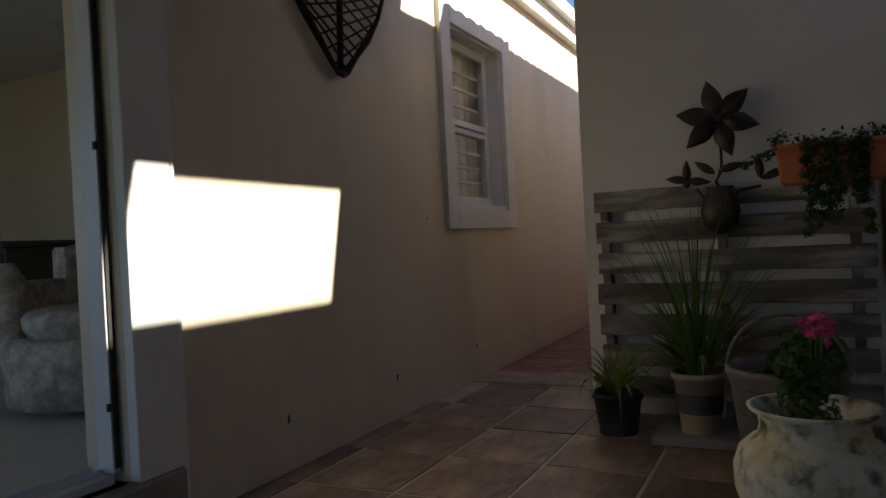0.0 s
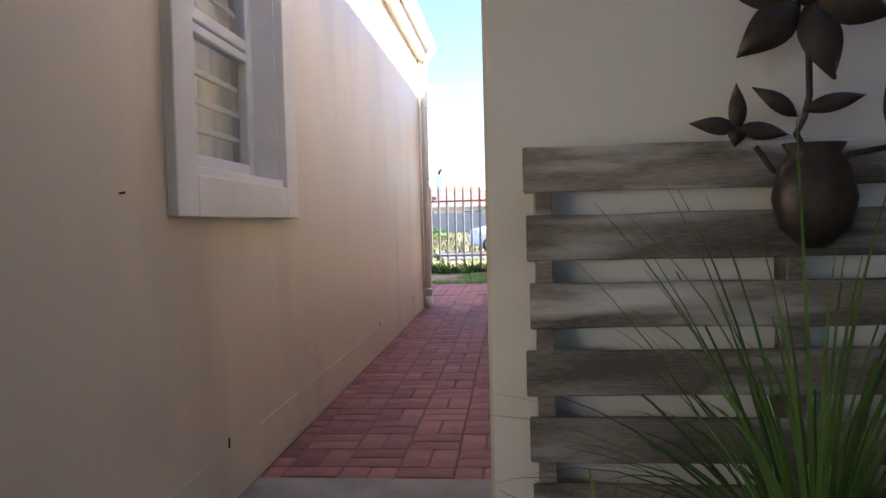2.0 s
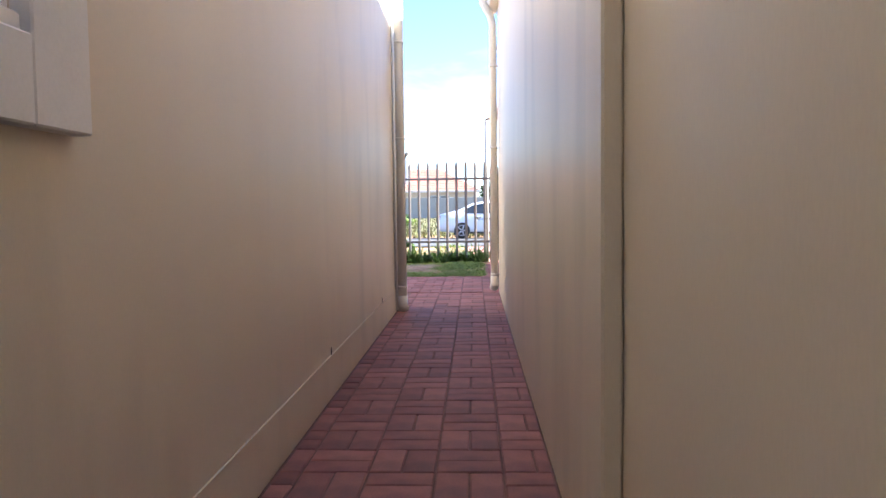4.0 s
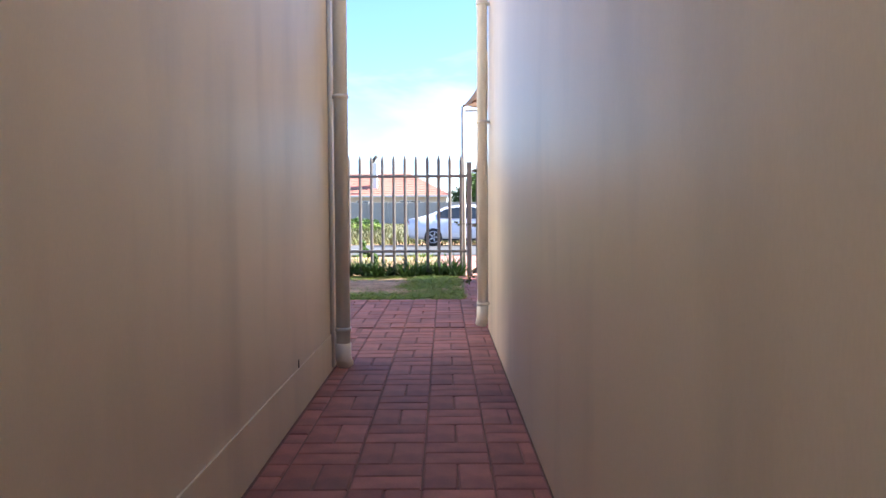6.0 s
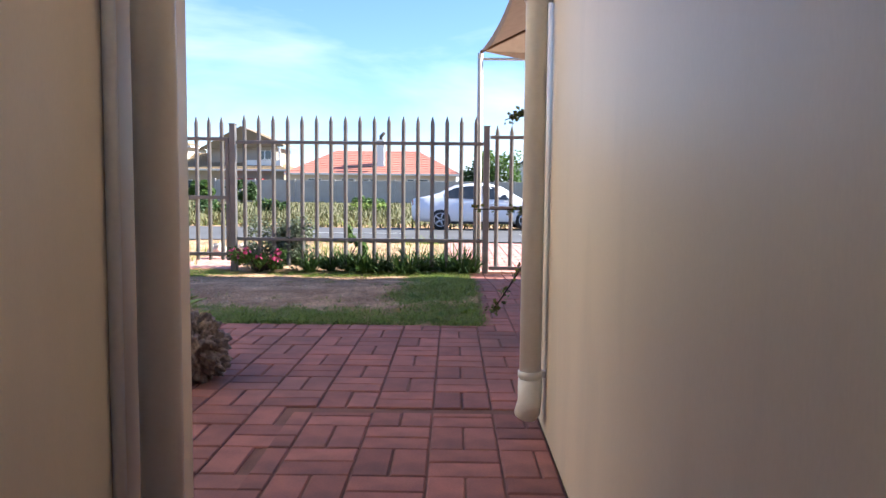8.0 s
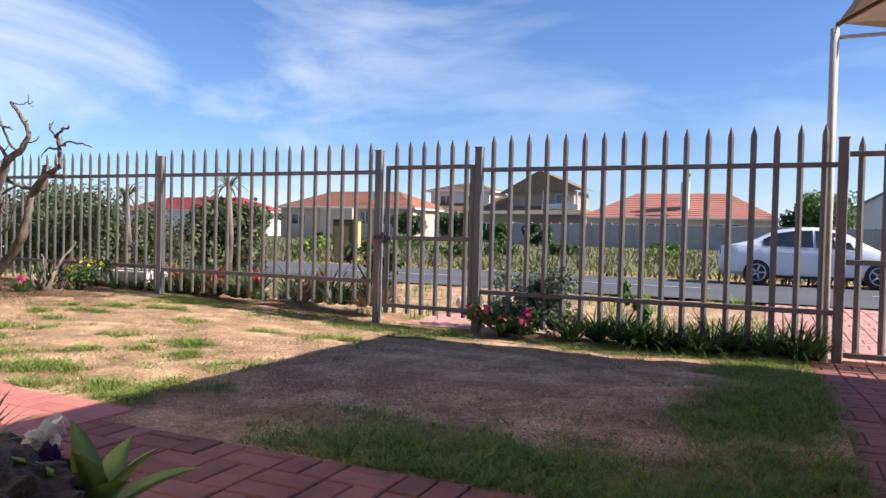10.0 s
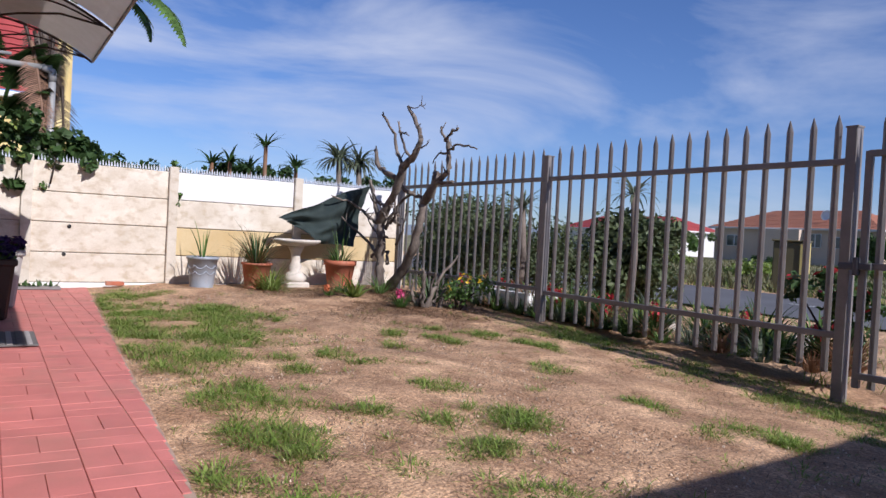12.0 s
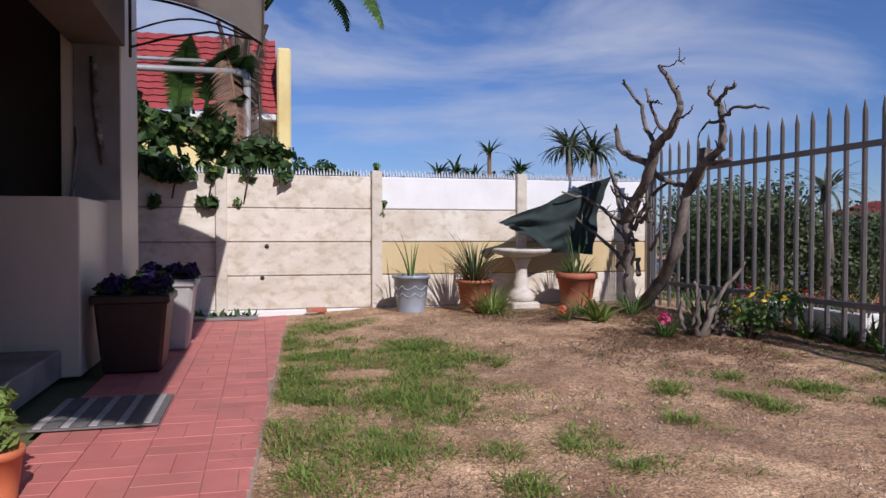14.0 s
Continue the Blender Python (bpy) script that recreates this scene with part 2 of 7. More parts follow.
def tube(bm, pts, radii, sides=8, cap=True):
    """A tube through points with a radius at each."""
    pts = [Vector(p) for p in pts]
    if not isinstance(radii, (list, tuple)):
        radii = [radii] * len(pts)
    rings = []
    up = Vector((0.13, 0.21, 1))
    for i, p in enumerate(pts):
        d = (pts[min(i + 1, len(pts) - 1)] - pts[max(i - 1, 0)]).normalized()
        a = d.cross(up)
        if a.length < 1e-3:
            a = d.cross(Vector((1, 0, 0)))
        a.normalize()
        b = d.cross(a)
        rings.append([bm.verts.new(p + radii[i] * (math.cos(k * 2 * math.pi / sides) * a + math.sin(k * 2 * math.pi / sides) * b)) for k in range(sides)])
    for r, s in zip(rings, rings[1:]):
        for k in range(sides):
            f = bm.faces.new((r[k], r[(k + 1) % sides], s[(k + 1) % sides], s[k]))
            f.smooth = True
    if cap:
        bm.faces.new(rings[0][::-1])
        bm.faces.new(rings[-1])
    return bm


def lathe(bm, profile, sides=28, close=True):
    """A turned body: (radius, height) pairs from the base up, and down again for the inside."""
    rings = []
    for r, z in profile:
        rings.append([bm.verts.new((r * math.cos(k * 2 * math.pi / sides), r * math.sin(k * 2 * math.pi / sides), z)) for k in range(sides)])
    for a, b in zip(rings, rings[1:]):
        for k in range(sides):
            f = bm.faces.new((a[k], a[(k + 1) % sides], b[(k + 1) % sides], b[k]))
            f.smooth = True
    if close:
        bm.faces.new(rings[0][::-1])
        bm.faces.new(rings[-1])
    return bm


def from_arrays(name, verts, faces, mat, parent=None, smooth=False):
    me = bpy.data.meshes.new(name)
    me.from_pydata([tuple(v) for v in verts], [], [tuple(f) for f in faces])
    me.materials.append(mat)
    if smooth:
        for p in me.polygons:
            p.use_smooth = True
    ob = new(name, me)
    if parent is not None:
        ob.parent = parent
    return ob


def wall_run(axis, a0, a1, b0, b1, z0, z1, openings=()):
    """A wall along an axis ('x' or 'y') from a0 to a1, b0 to b1 thick, with openings (a, a, z, z) that go through it."""
    bm = bmesh.new()
    sa = sorted({a0, a1, *(v for o in openings for v in o[:2])})
    sz = sorted({z0, z1, *(v for o in openings for v in o[2:])})
    solid = {(i, k): not any(o[0] <= (sa[i] + sa[i + 1]) / 2 <= o[1] and o[2] <= (sz[k] + sz[k + 1]) / 2 <= o[3] for o in openings)
             for i in range(len(sa) - 1) for k in range(len(sz) - 1)}
    made = {}

    def vert(i, side, k):
        if (i, side, k) not in made:
            b = b1 if side else b0
            made[i, side, k] = bm.verts.new((b, sa[i], sz[k]) if axis == "y" else (sa[i], b, sz[k]))
        return made[i, side, k]

    def face(*keys):
        bm.faces.new([vert(*q) for q in keys])
    for (i, k), full in solid.items():
        if not full:
            continue
        for side in (0, 1):
            face((i, side, k), (i + 1, side, k), (i + 1, side, k + 1), (i, side, k + 1))
        if not solid.get((i - 1, k)):
            face((i, 0, k), (i, 1, k), (i, 1, k + 1), (i, 0, k + 1))
        if not solid.get((i + 1, k)):
            face((i + 1, 0, k), (i + 1, 1, k), (i + 1, 1, k + 1), (i + 1, 0, k + 1))
        if not solid.get((i, k - 1)):
            face((i, 0, k), (i + 1, 0, k), (i + 1, 1, k), (i, 1, k))
        if not solid.get((i, k + 1)):
            face((i, 0, k + 1), (i + 1, 0, k + 1), (i + 1, 1, k + 1), (i, 1, k + 1))
    return bm


def structure(name, bm, mat, label, category, smooth=False):
    return tagged(mesh_ob(name, bm, mat, smooth), label, category, "", "structure")


def smoothstep(a, b, v):
    t = min(1.0, max(0.0, (v - a) / (b - a)))
    return t * t * (3 - 2 * t)


def ground_z(x, y):
    """The lie of the land: level round the house, falling a little towards the street gate, level beyond."""
    fall = smoothstep(17.6, 20.6, y) * smoothstep(-10.5, -5.0, x)
    out = smoothstep(20.9, 25.5, y)
    rise = 0.075 * smoothstep(-9.5, -12.6, x) * smoothstep(16.2, 17.6, y) * (1 - out)
    return rise - 0.17 * fall * (1 - out) - 0.14 * out


# ---- ground ----
def ground_grid(x0, x1, y0, y1, step, dz=0.0, rough=0.0):
    nx, ny = max(2, int((x1 - x0) / step) + 1), max(2, int((y1 - y0) / step) + 1)
    vs, fs = [], []
    for j in range(ny):
        for i in range(nx):
            x, y = x0 + (x1 - x0) * i / (nx - 1), y0 + (y1 - y0) * j / (ny - 1)
            h = rough * (noise.noise(Vector((x * 1.1, y * 1.1, 0))) + 0.6 * noise.noise(Vector((x * 3.7, y * 3.7, 3)))) if rough else 0
            vs.append((x, y, ground_z(x, y) + dz + h * smoothstep(15.7, 16.8, y)))
    for j in range(ny - 1):
        for i in range(nx - 1):
            a = j * nx + i
            fs.append((a, a + 1, a + nx + 1, a + nx))
    return vs, fs


def axis_steps(lo, hi, fine0, fine1, fine, coarse):
    v, out = lo, []
    while v < hi:
        out.append(v)
        v += fine if fine0 <= v < fine1 else coarse
    return out + [hi]


# one sheet to the horizon, finer near the house
gx = [-1500, -600, -250, -120] + axis_steps(-70, 70, -30, 12, 1.0, 8) + [120, 250, 600, 1500]
gy = [-1500, -400, -120, -50] + axis_steps(-20, 110, 12, 30, 0.6, 6) + [160, 300, 700, 1500]
g_verts = [(x, y, (ground_z(x, y) - 0.045) if abs(x) < 200 and y < 200 else -0.2) for y in gy for x in gx]
g_faces = [(j * len(gx) + i, j * len(gx) + i + 1, (j + 1) * len(gx) + i + 1, (j + 1) * len(gx) + i) for j in range(len(gy) - 1) for i in range(len(gx) - 1)]
tagged(from_arrays("ground", g_verts, g_faces, M_VELD, smooth=True), "dry grassy open land reaching the horizon", "ground", "", "structure")

vs, fs = ground_grid(-13.55, -1.52, 15.74, 21.6, 0.07, -0.012, 0.028)
tagged(from_arrays("yard_soil", vs, fs, M_SOIL, smooth=True), "sandy orange-brown soil of the front yard", "soil", "", "structure")

vs, fs = ground_grid(-40, -1.9, 21.55, 26.75, 0.25, -0.012, 0.05)
tagged(from_arrays("verge_soil", vs, fs, M_SOIL, smooth=True), "sandy verge between fence and street", "soil", "", "structure")
vs, fs = ground_grid(-70, 60, 32.65, 36.5, 0.5, -0.01, 0.05)
tagged(from_arrays("far_verge", vs, fs, M_SOIL, smooth=True), "sandy far verge of the street", "soil", "", "structure")

vs, fs = ground_grid(-90, 90, 26.7, 32.7, 2.0, 0.02)
tagged(from_arrays("road", vs, fs, M_ROAD), "grey asphalt street beyond the fence", "road", "", "structure")
bm = bmesh.new()
for k in range(-14, 14):
    box(bm, k * 6.0, 29.55, -0.115, k * 6.0 + 3.0, 29.67, -0.108)
structure("road_line", bm, M_LINE, "broken white centre line painted on asphalt", "road line")

# ---- house beside the passage ----
H_EAVE = 3.36
structure("wall_house_east", wall_run("y", -2.6, 12.33, -2.68, -2.45, 0, H_EAVE, [(-0.2, 2.44, 0.234, 2.46), (5.34, 6.37, 1.30, 2.64)]), M_PLASTER,
          "beige plastered house wall along the passage", "wall")
structure("wall_house_front_east", wall_run("x", -4.8, -2.45, 12.332, 12.55, 0, H_EAVE), M_PLASTER, "beige plastered house wall", "wall")
structure("wall_wing_east", wall_run("y", 12.55, 15.14, -5.02, -4.8, 0, H_EAVE), M_PLASTER, "beige plastered wall of the house wing", "wall")
structure("wall_wing_front", wall_run("x", -8.44, -5.022, 14.93, 15.138, 0, H_EAVE), M_PLASTER, "beige plastered front wall of the house", "wall")

# ---- neighbouring house wall on the other side ----
structure("wall_neighbour_west", wall_run("y", 5.102, 13.70, -1.385, -1.17, 0, H_EAVE), M_PLASTER, "beige plastered boundary house wall along the passage", "wall")
structure("wall_neighbour_front", wall_run("x", -1.17, 7.0, 13.48, 13.70, 0, H_EAVE), M_PLASTER, "beige plastered house wall", "wall")
structure("wall_patio_end", wall_run("x", -1.368, 3.2, 4.86, 5.10, 0, H_EAVE), M_PLASTER_P, "pale plastered wall closing the covered patio", "wall")
# Unseen wall, added to keep the patio dim.
structure("wall_patio_east", wall_run("y", -2.6, 4.86, 3.0, 3.2, 0, H_EAVE), M_PLASTER, "added unseen plastered wall beside the patio that limits its light", "wall")
# Unseen wall, added; the width of its opening sets the patio's light.
structure("wall_patio_back", wall_run("x", -2.45, 3.0, -2.6, -2.4, 0, H_EAVE, [(0.5, 1.9, 0.0, 2.2)]), M_PLASTER, "added unseen plastered wall behind the patio, opening sized for light", "wall")
structure("ceiling_patio", boxes((-2.449, -2.6, 3.30, 0.16, 4.858, 3.355), (1.03, -2.6, 3.30, 3.0, 4.858, 3.355), (0.16, -2.6, 3.30, 1.03, 2.945, 3.355), (0.16, 4.36, 3.30, 1.03, 4.858, 3.355)), M_PLASTER_W,
          "flat patio roof with an open light gap", "ceiling")

# roofs
def roof_plane(name, x0, z0, x1, z1, y0, y1, label, pitch=0.3):
    """A tiled roof slope with a scalloped lower edge."""
    vs, fs = [], []
    n = int((y1 - y0) / 0.05)
    for j in range(n + 1):
        y = y0 + (y1 - y0) * j / n
        w = 0.022 * abs(math.sin(math.pi * y / 0.2))
        vs += [(x0, y, z0 + w), (x1, y, z1 + w), (x0, y, z0 - 0.02), (x1, y, z1 - 0.02)]
    for j in range(n):
        a = 4 * j
        fs += [(a, a + 1, a + 5, a + 4), (a + 2, a + 6, a + 7, a + 3), (a, a + 4, a + 6, a + 2)]
    tagged(from_arrays(name, vs, fs, M_ROOF), label, "roof", "", "structure")


roof_plane("roof_neighbour", -1.53, 3.40, 2.6, 4.9, 5.4, 14.1, "brown corrugated roof slope with a scalloped edge")
roof_plane("roof_neighbour_back", 2.6, 4.9, 7.2, 3.4, 5.4, 14.1, "brown corrugated roof slope")
roof_plane("roof_house", -2.36, 3.40, -5.6, 4.7, -2.6, 12.5, "brown corrugated roof slope over the house")
roof_plane("roof_house_back", -5.6, 4.7, -12.0, 3.4, -2.6, 15.2, "brown corrugated roof slope over the house")

# ---- palisade fence ----
FENCE_Y = 20.81


def pale(name, h, w, parent, at, mat=M_GREY):
    """One upright pale: a shallow folded strip with a spear point."""
    bm = bmesh.new()
    prof = [(-w / 2, 0.006), (-w / 6, -0.006), (w / 6, -0.006), (w / 2, 0.006)]
    zs = [0, h - 0.09, h]
    grid = []
    for k, z in enumerate(zs):
        s = 1.0 if k < 2 else 0.12
        grid.append([bm.verts.new((x * s, y * s, z)) for x, y in prof] + [bm.verts.new((x * s, y * s + 0.004, z)) for x, y in reversed(prof)])
    for a, b in zip(grid, grid[1:]):
        for i in range(8):
            bm.faces.new((a[i], a[(i + 1) % 8], b[(i + 1) % 8], b[i]))
    bm.faces.new(grid[0][::-1])
    bm.faces.new(grid[-1])
    ob = part(name, bm, mat, parent)
    ob.location = at
    return ob


def post_mesh(h, w=0.085):
    bm = bmesh.new()
    box(bm, -w / 2, -w / 2, -0.1, w / 2, w / 2, h, bev=0.006)
    box(bm, -w / 2 - 0.004, -w / 2 - 0.004, h - 0.004, w / 2 + 0.004, w / 2 + 0.004, h + 0.01)
    return bm


def fence_panel(name, x0, x1, zb, top, rail_t, rail_b, n, label, category="fence", extra=()):
    base = thing(name, (x0, FENCE_Y, zb), label, category, "palisade fence along the street")
    span = x1 - x0
    for z in (rail_t, rail_b, *extra):
        part("rail", boxes((0, -0.022, z - 0.024 - zb, span, 0.022, z + 0.024 - zb), bev=0.004), M_GREY, base)
    first = None
    for k in range(n):
        x = span * (k + 0.5) / n
        if first is None:
            first = pale("pale", top - zb - 0.02, 0.058, base, (x, 0.03, 0.02))
        else:
            o = new("pale", first.data)
            o.parent, o.location = base, (x, 0.03, 0.02)
    return base


POSTS = [(-13.0, 0.02, 1.90), (-9.565, 0.0, 1.885), (-6.12, -0.06, 1.88), (-4.85, -0.1, 1.885), (-1.29, -0.18, 1.88)]
for px, pz, ph in POSTS:
    po = thing("fence_post", (px, FENCE_Y, pz), "square grey painted steel post of the palisade fence", "fence post", "palisade fence posts")
    part("upright", post_mesh(ph - pz), M_GREY, po)
fence_panel("palisade_fence", -12.95, -9.61, 0.06, 1.99, 1.63, 0.36, 18, "grey painted steel palisade panel with spear points")
fence_panel("palisade_fence", -9.52, -6.165, 0.02, 1.99, 1.63, 0.33, 17, "grey painted steel palisade panel with spear points")
fence_panel("garden_gate", -6.0, -4.93, -0.05, 1.99, 1.68, 0.06, 6, "closed grey steel palisade garden gate with a bolt", "gate", extra=(0.86,))
fence_panel("palisade_fence", -4.80, -1.335, -0.12, 2.02, 1.64, 0.28, 17, "grey painted steel palisade panel above low shrubs")
fence_panel("driveway_gate", -1.24, 3.2, -0.14, 1.90, 1.735, -0.10, 22, "grey painted steel sliding driveway gate", "gate", extra=(0.75,))

# stiles and bolt of the garden gate
gate = [o for o in scene.collection.objects if o.name.startswith("garden_gate")][0]
for x in (0.0, 1.07):
    part("stile", boxes((x - 0.025, -0.02, 0.02, x + 0.025, 0.02, 1.75), bev=0.004), M_GREY, gate)
part("bolt", boxes((-0.16, -0.05, 0.88, 0.08, -0.022, 0.93), (-0.05, -0.06, 0.84, -0.01, -0.02, 0.97), bev=0.006), M_ROAD, gate)

# ---- joinery, pipes and gutters of the passage ----
M_GLASS = bpy.data.materials.new("window_glass")
M_GLASS.use_nodes = True
gb = M_GLASS.node_tree.nodes["Principled BSDF"]
gb.inputs["Base Color"].default_value = (1, 1, 1, 1)
gb.inputs["Roughness"].default_value = 0.02
gb.inputs["Transmission Weight"].default_value = 1.0
gb.inputs["IOR"].default_value = 1.1
gb.inputs["Specular IOR Level"].default_value = 1.0
M_CURTAIN = leaf_material("lace_curtain", (0.88, 0.86, 0.82), (0.80, 0.77, 0.72), 0.9, 0.3)
M_FLOOR_IN = material("room_floor", (0.74, 0.70, 0.64), (0.66, 0.62, 0.56), rough=0.5, scale=3, fine=40)
M_RUBBER = material("black_rubber", (0.02, 0.02, 0.02), (0.035, 0.033, 0.03), rough=0.7)

# window band (raised plaster), frame, bars, panes, curtain
WY0, WY1, WZ0, WZ1 = 5.34, 6.37, 1.30, 2.64
band = boxes((-2.452, 5.175, 1.147, -2.41, 5.34, 2.79), (-2.452, 6.37, 1.147, -2.41, 6.55, 2.79),
             (-2.452, 5.34, 1.147, -2.41, 6.37, 1.30), (-2.452, 5.34, 2.64, -2.41, 6.37, 2.79), bev=0.004)
win = thing("window_1", (0, 0, 0), "white framed sash window with burglar bars and lace curtain", "window", "", "structure")
part("window_surround", band, M_PLASTER_W, win, "raised off-white plaster band")
part("window_sill", boxes((-2.62, WY0, WZ0 - 0.001, -2.43, WY1, WZ0 + 0.035), bev=0.004), M_PLASTER_W, win)
part("reveal", boxes((-2.68, WY0, WZ0 + 0.035, -2.452, WY0 + 0.012, WZ1), (-2.68, WY1 - 0.012, WZ0 + 0.035, -2.452, WY1, WZ1), (-2.68, WY0 + 0.012, WZ1 - 0.012, -2.452, WY1 - 0.012, WZ1)), M_PLASTER_W, win)
fr = bmesh.new()
fx0, fx1 = -2.62, -2.565
for b in ((WY0 + 0.012, WZ0 + 0.035, WY0 + 0.085, WZ1 - 0.012), (WY1 - 0.085, WZ0 + 0.035, WY1 - 0.012, WZ1 - 0.012),
          (WY0 + 0.085, WZ0 + 0.035, WY1 - 0.085, WZ0 + 0.11), (WY0 + 0.085, WZ1 - 0.085, WY1 - 0.085, WZ1 - 0.012),
          (WY0 + 0.085, 1.90, WY1 - 0.085, 1.945), (WY0 + 0.085, 1.955, WY1 - 0.085, 2.01)):
    box(fr, fx0, b[0], b[1], fx1, b[2], b[3], bev=0.006)
part("window_frame", fr, M_ALU, win, "white aluminium frame")
for z0, z1 in ((WZ0 + 0.11, 1.90), (2.01, WZ1 - 0.085)):
    gl = part("pane", boxes((-2.60, WY0 + 0.085, z0, -2.595, WY1 - 0.085, z1)), M_GLASS, win)
    gl.visible_shadow = False
    for k in range(1, 4):
        z = z0 + (z1 - z0) * k / 4
        part("burglar_bar", boxes((-2.648, WY0 + 0.014, z - 0.014, -2.630, WY1 - 0.014, z + 0.014), bev=0.003), M_PVC, win)
cv, cf = [], []
for j in range(61):
    y = WY0 - 0.05 + (WY1 - WY0 + 0.1) * j / 60
    x = -2.712 + 0.014 * math.sin(j * 0.9) + 0.012 * math.sin(j * 2.3)
    cv += [(x, y, 1.15), (x, y, 2.7)]
cf = [(2 * j, 2 * j + 2, 2 * j + 3, 2 * j + 1) for j in range(60)]
tagged(from_arrays("curtain", cv, cf, M_CURTAIN, smooth=True), "pale gathered lace curtain behind the window", "curtain")

nl = thing("nail", (-2.449, 4.88, 1.215), "rusty nail stuck in the house wall", "nail")
part("shank", tube(bmesh.new(), [(0, 0, 0), (0.014, 0, 0.002)], 0.003, 6), M_RUBBER, nl)
part("head", tube(bmesh.new(), [(0.014, 0, 0.002), (0.017, 0, 0.002)], 0.004, 8), M_RUBBER, nl)

# sliding door with trim, and the room behind it
door = thing("door_1", (0, 0, 0), "open white aluminium sliding door to the sitting room", "door", "", "structure")
part("door_surround", boxes((-2.452, 2.44, 0.236, -2.40, 2.655, 2.6), (-2.452, 2.656, 0.0, -2.404, 2.68, 2.6), (-2.452, -0.5, 2.46, -2.40, 2.44, 2.6), bev=0.004), M_PLASTER_W, door, "raised off-white plaster band")
part("door_frame", boxes((-2.578, 2.405, 0.27, -2.495, 2.438, 2.45), (-2.66, -0.2, 2.39, -2.49, 2.405, 2.45), bev=0.003), M_ALU, door)
part("track", boxes((-2.66, -0.2, 0.236, -2.49, 2.405, 0.268), (-2.555, -0.2, 0.268, -2.545, 2.40, 0.288), (-2.615, -0.2, 0.268, -2.605, 2.40, 0.288), bev=0.002), M_ALU, door)
# Narrow dark strip on the front of the frame.
part("frame_dark_strip", boxes((-2.494, 2.411, 0.29, -2.488, 2.434, 2.39)), M_RUBBER, door, "dark strip down the front of the door frame")
part("door_leaf", boxes((-2.61, 0.55, 0.29, -2.575, 0.63, 2.38), (-2.61, -0.2, 0.29, -2.575, -0.12, 2.38), (-2.61, -0.12, 0.29, -2.575, 0.55, 0.36), (-2.61, -0.12, 2.3, -2.575, 0.55, 2.38), bev=0.004), M_ALU, door)
for z in (0.50, 1.45, 2.0):
    part("bolt", boxes((-2.50, 2.39, z, -2.484, 2.404, z + 0.03), bev=0.003), M_RUBBER, door)
lp = part("leaf_pane", boxes((-2.595, -0.12, 0.36, -2.59, 0.55, 2.3)), M_GLASS, door)
lp.visible_shadow = False
structure("door_step", boxes((-2.66, -0.4, 0.0, -2.385, 2.655, 0.234), bev=0.012), M_CONCRETE, "dark stone doorstep under the sliding door", "step")
structure("floor_room", boxes((-7.0, -2.6, 0.03, -2.68, 4.9, 0.25)), M_FLOOR_IN, "pale tiled sitting room floor", "floor")
# Both openings are added out of view to bring daylight to room and curtain.
structure("wall_room_back_daylight", wall_run("y", -2.6, 14.8, -7.2, -7.0, 0.0, 3.3, [(-2.0, 1.6, 0.9, 2.4), (5.3, 11.8, 0.3, 2.7)]), M_PLASTER, "plain inner wall", "wall")
structure("wall_room_side", boxes((-7.0, 4.9, 0.0, -2.68, 5.0, 3.3)), M_PLASTER, "plain inner wall", "wall")
# The wide opening is unseen, added to brighten the sitting room.
structure("wall_room_south_daylight", wall_run("x", -7.0, -2.68, -2.7, -2.6, 0.0, 3.3, [(-6.7, -2.9, 0.35, 2.65)]), M_PLASTER, "plain inner wall", "wall")
structure("ceiling_room", boxes((-7.2, -2.6, 2.75, -2.68, 12.3, 2.82)), M_PLASTER_W, "white inner ceiling", "ceiling")
structure("wall_bedroom_end", boxes((-7.0, 12.2, 0.0, -2.68, 12.33, 3.3)), M_PLASTER, "plain inner wall", "wall")

M_FLORAL = material("floral_cloth", (0.60, 0.54, 0.46), (0.30, 0.26, 0.22), rough=0.9, scale=14, fine=60, amount=0.6, bump=0.2)
ch = thing("armchair", (-3.74, 3.36, 0.25), "tub armchair in faded floral cloth on the room floor", "armchair", rz=8)
ch.scale = (1.14, 1.14, 1.14)


def arc_shell(r0, r1, a0, a1, z0, z1, n=18, bev=0.02):
    bm = bmesh.new()
    rings = []
    for k in range(n + 1):
        a = radians(a0 + (a1 - a0) * k / n)
        c, s = math.cos(a), math.sin(a)
        rings.append([bm.verts.new((r * c, r * s, z)) for r, z in ((r0, z0), (r1, z0), (r1 + 0.01, z1 - bev), (r1 - bev, z1), (r0 + bev, z1), (r0, z1 - bev))])
    for a, b in zip(rings, rings[1:]):
        for i in range(6):
            bm.faces.new((a[i], a[(i + 1) % 6], b[(i + 1) % 6], b[i])).smooth = True
    bm.faces.new(rings[0][::-1])
    bm.faces.new(rings[-1])
    return bm


part("backrest", arc_shell(0.31, 0.43, 18, 162, 0.05, 0.78), M_FLORAL, ch)
part("arm", arc_shell(0.31, 0.435, -46, 18, 0.05, 0.62), M_FLORAL, ch)
part("arm", arc_shell(0.31, 0.435, 162, 226, 0.05, 0.62), M_FLORAL, ch)
for a in (-46, 226):
    c_, s_ = math.cos(radians(a)), math.sin(radians(a))
    part("arm_front", tube(bmesh.new(), [(0.375 * c_, 0.375 * s_, 0.05), (0.375 * c_, 0.375 * s_, 0.64), (0.375 * c_, 0.375 * s_, 0.71)], [0.07, 0.07, 0.03], 12), M_FLORAL, ch)
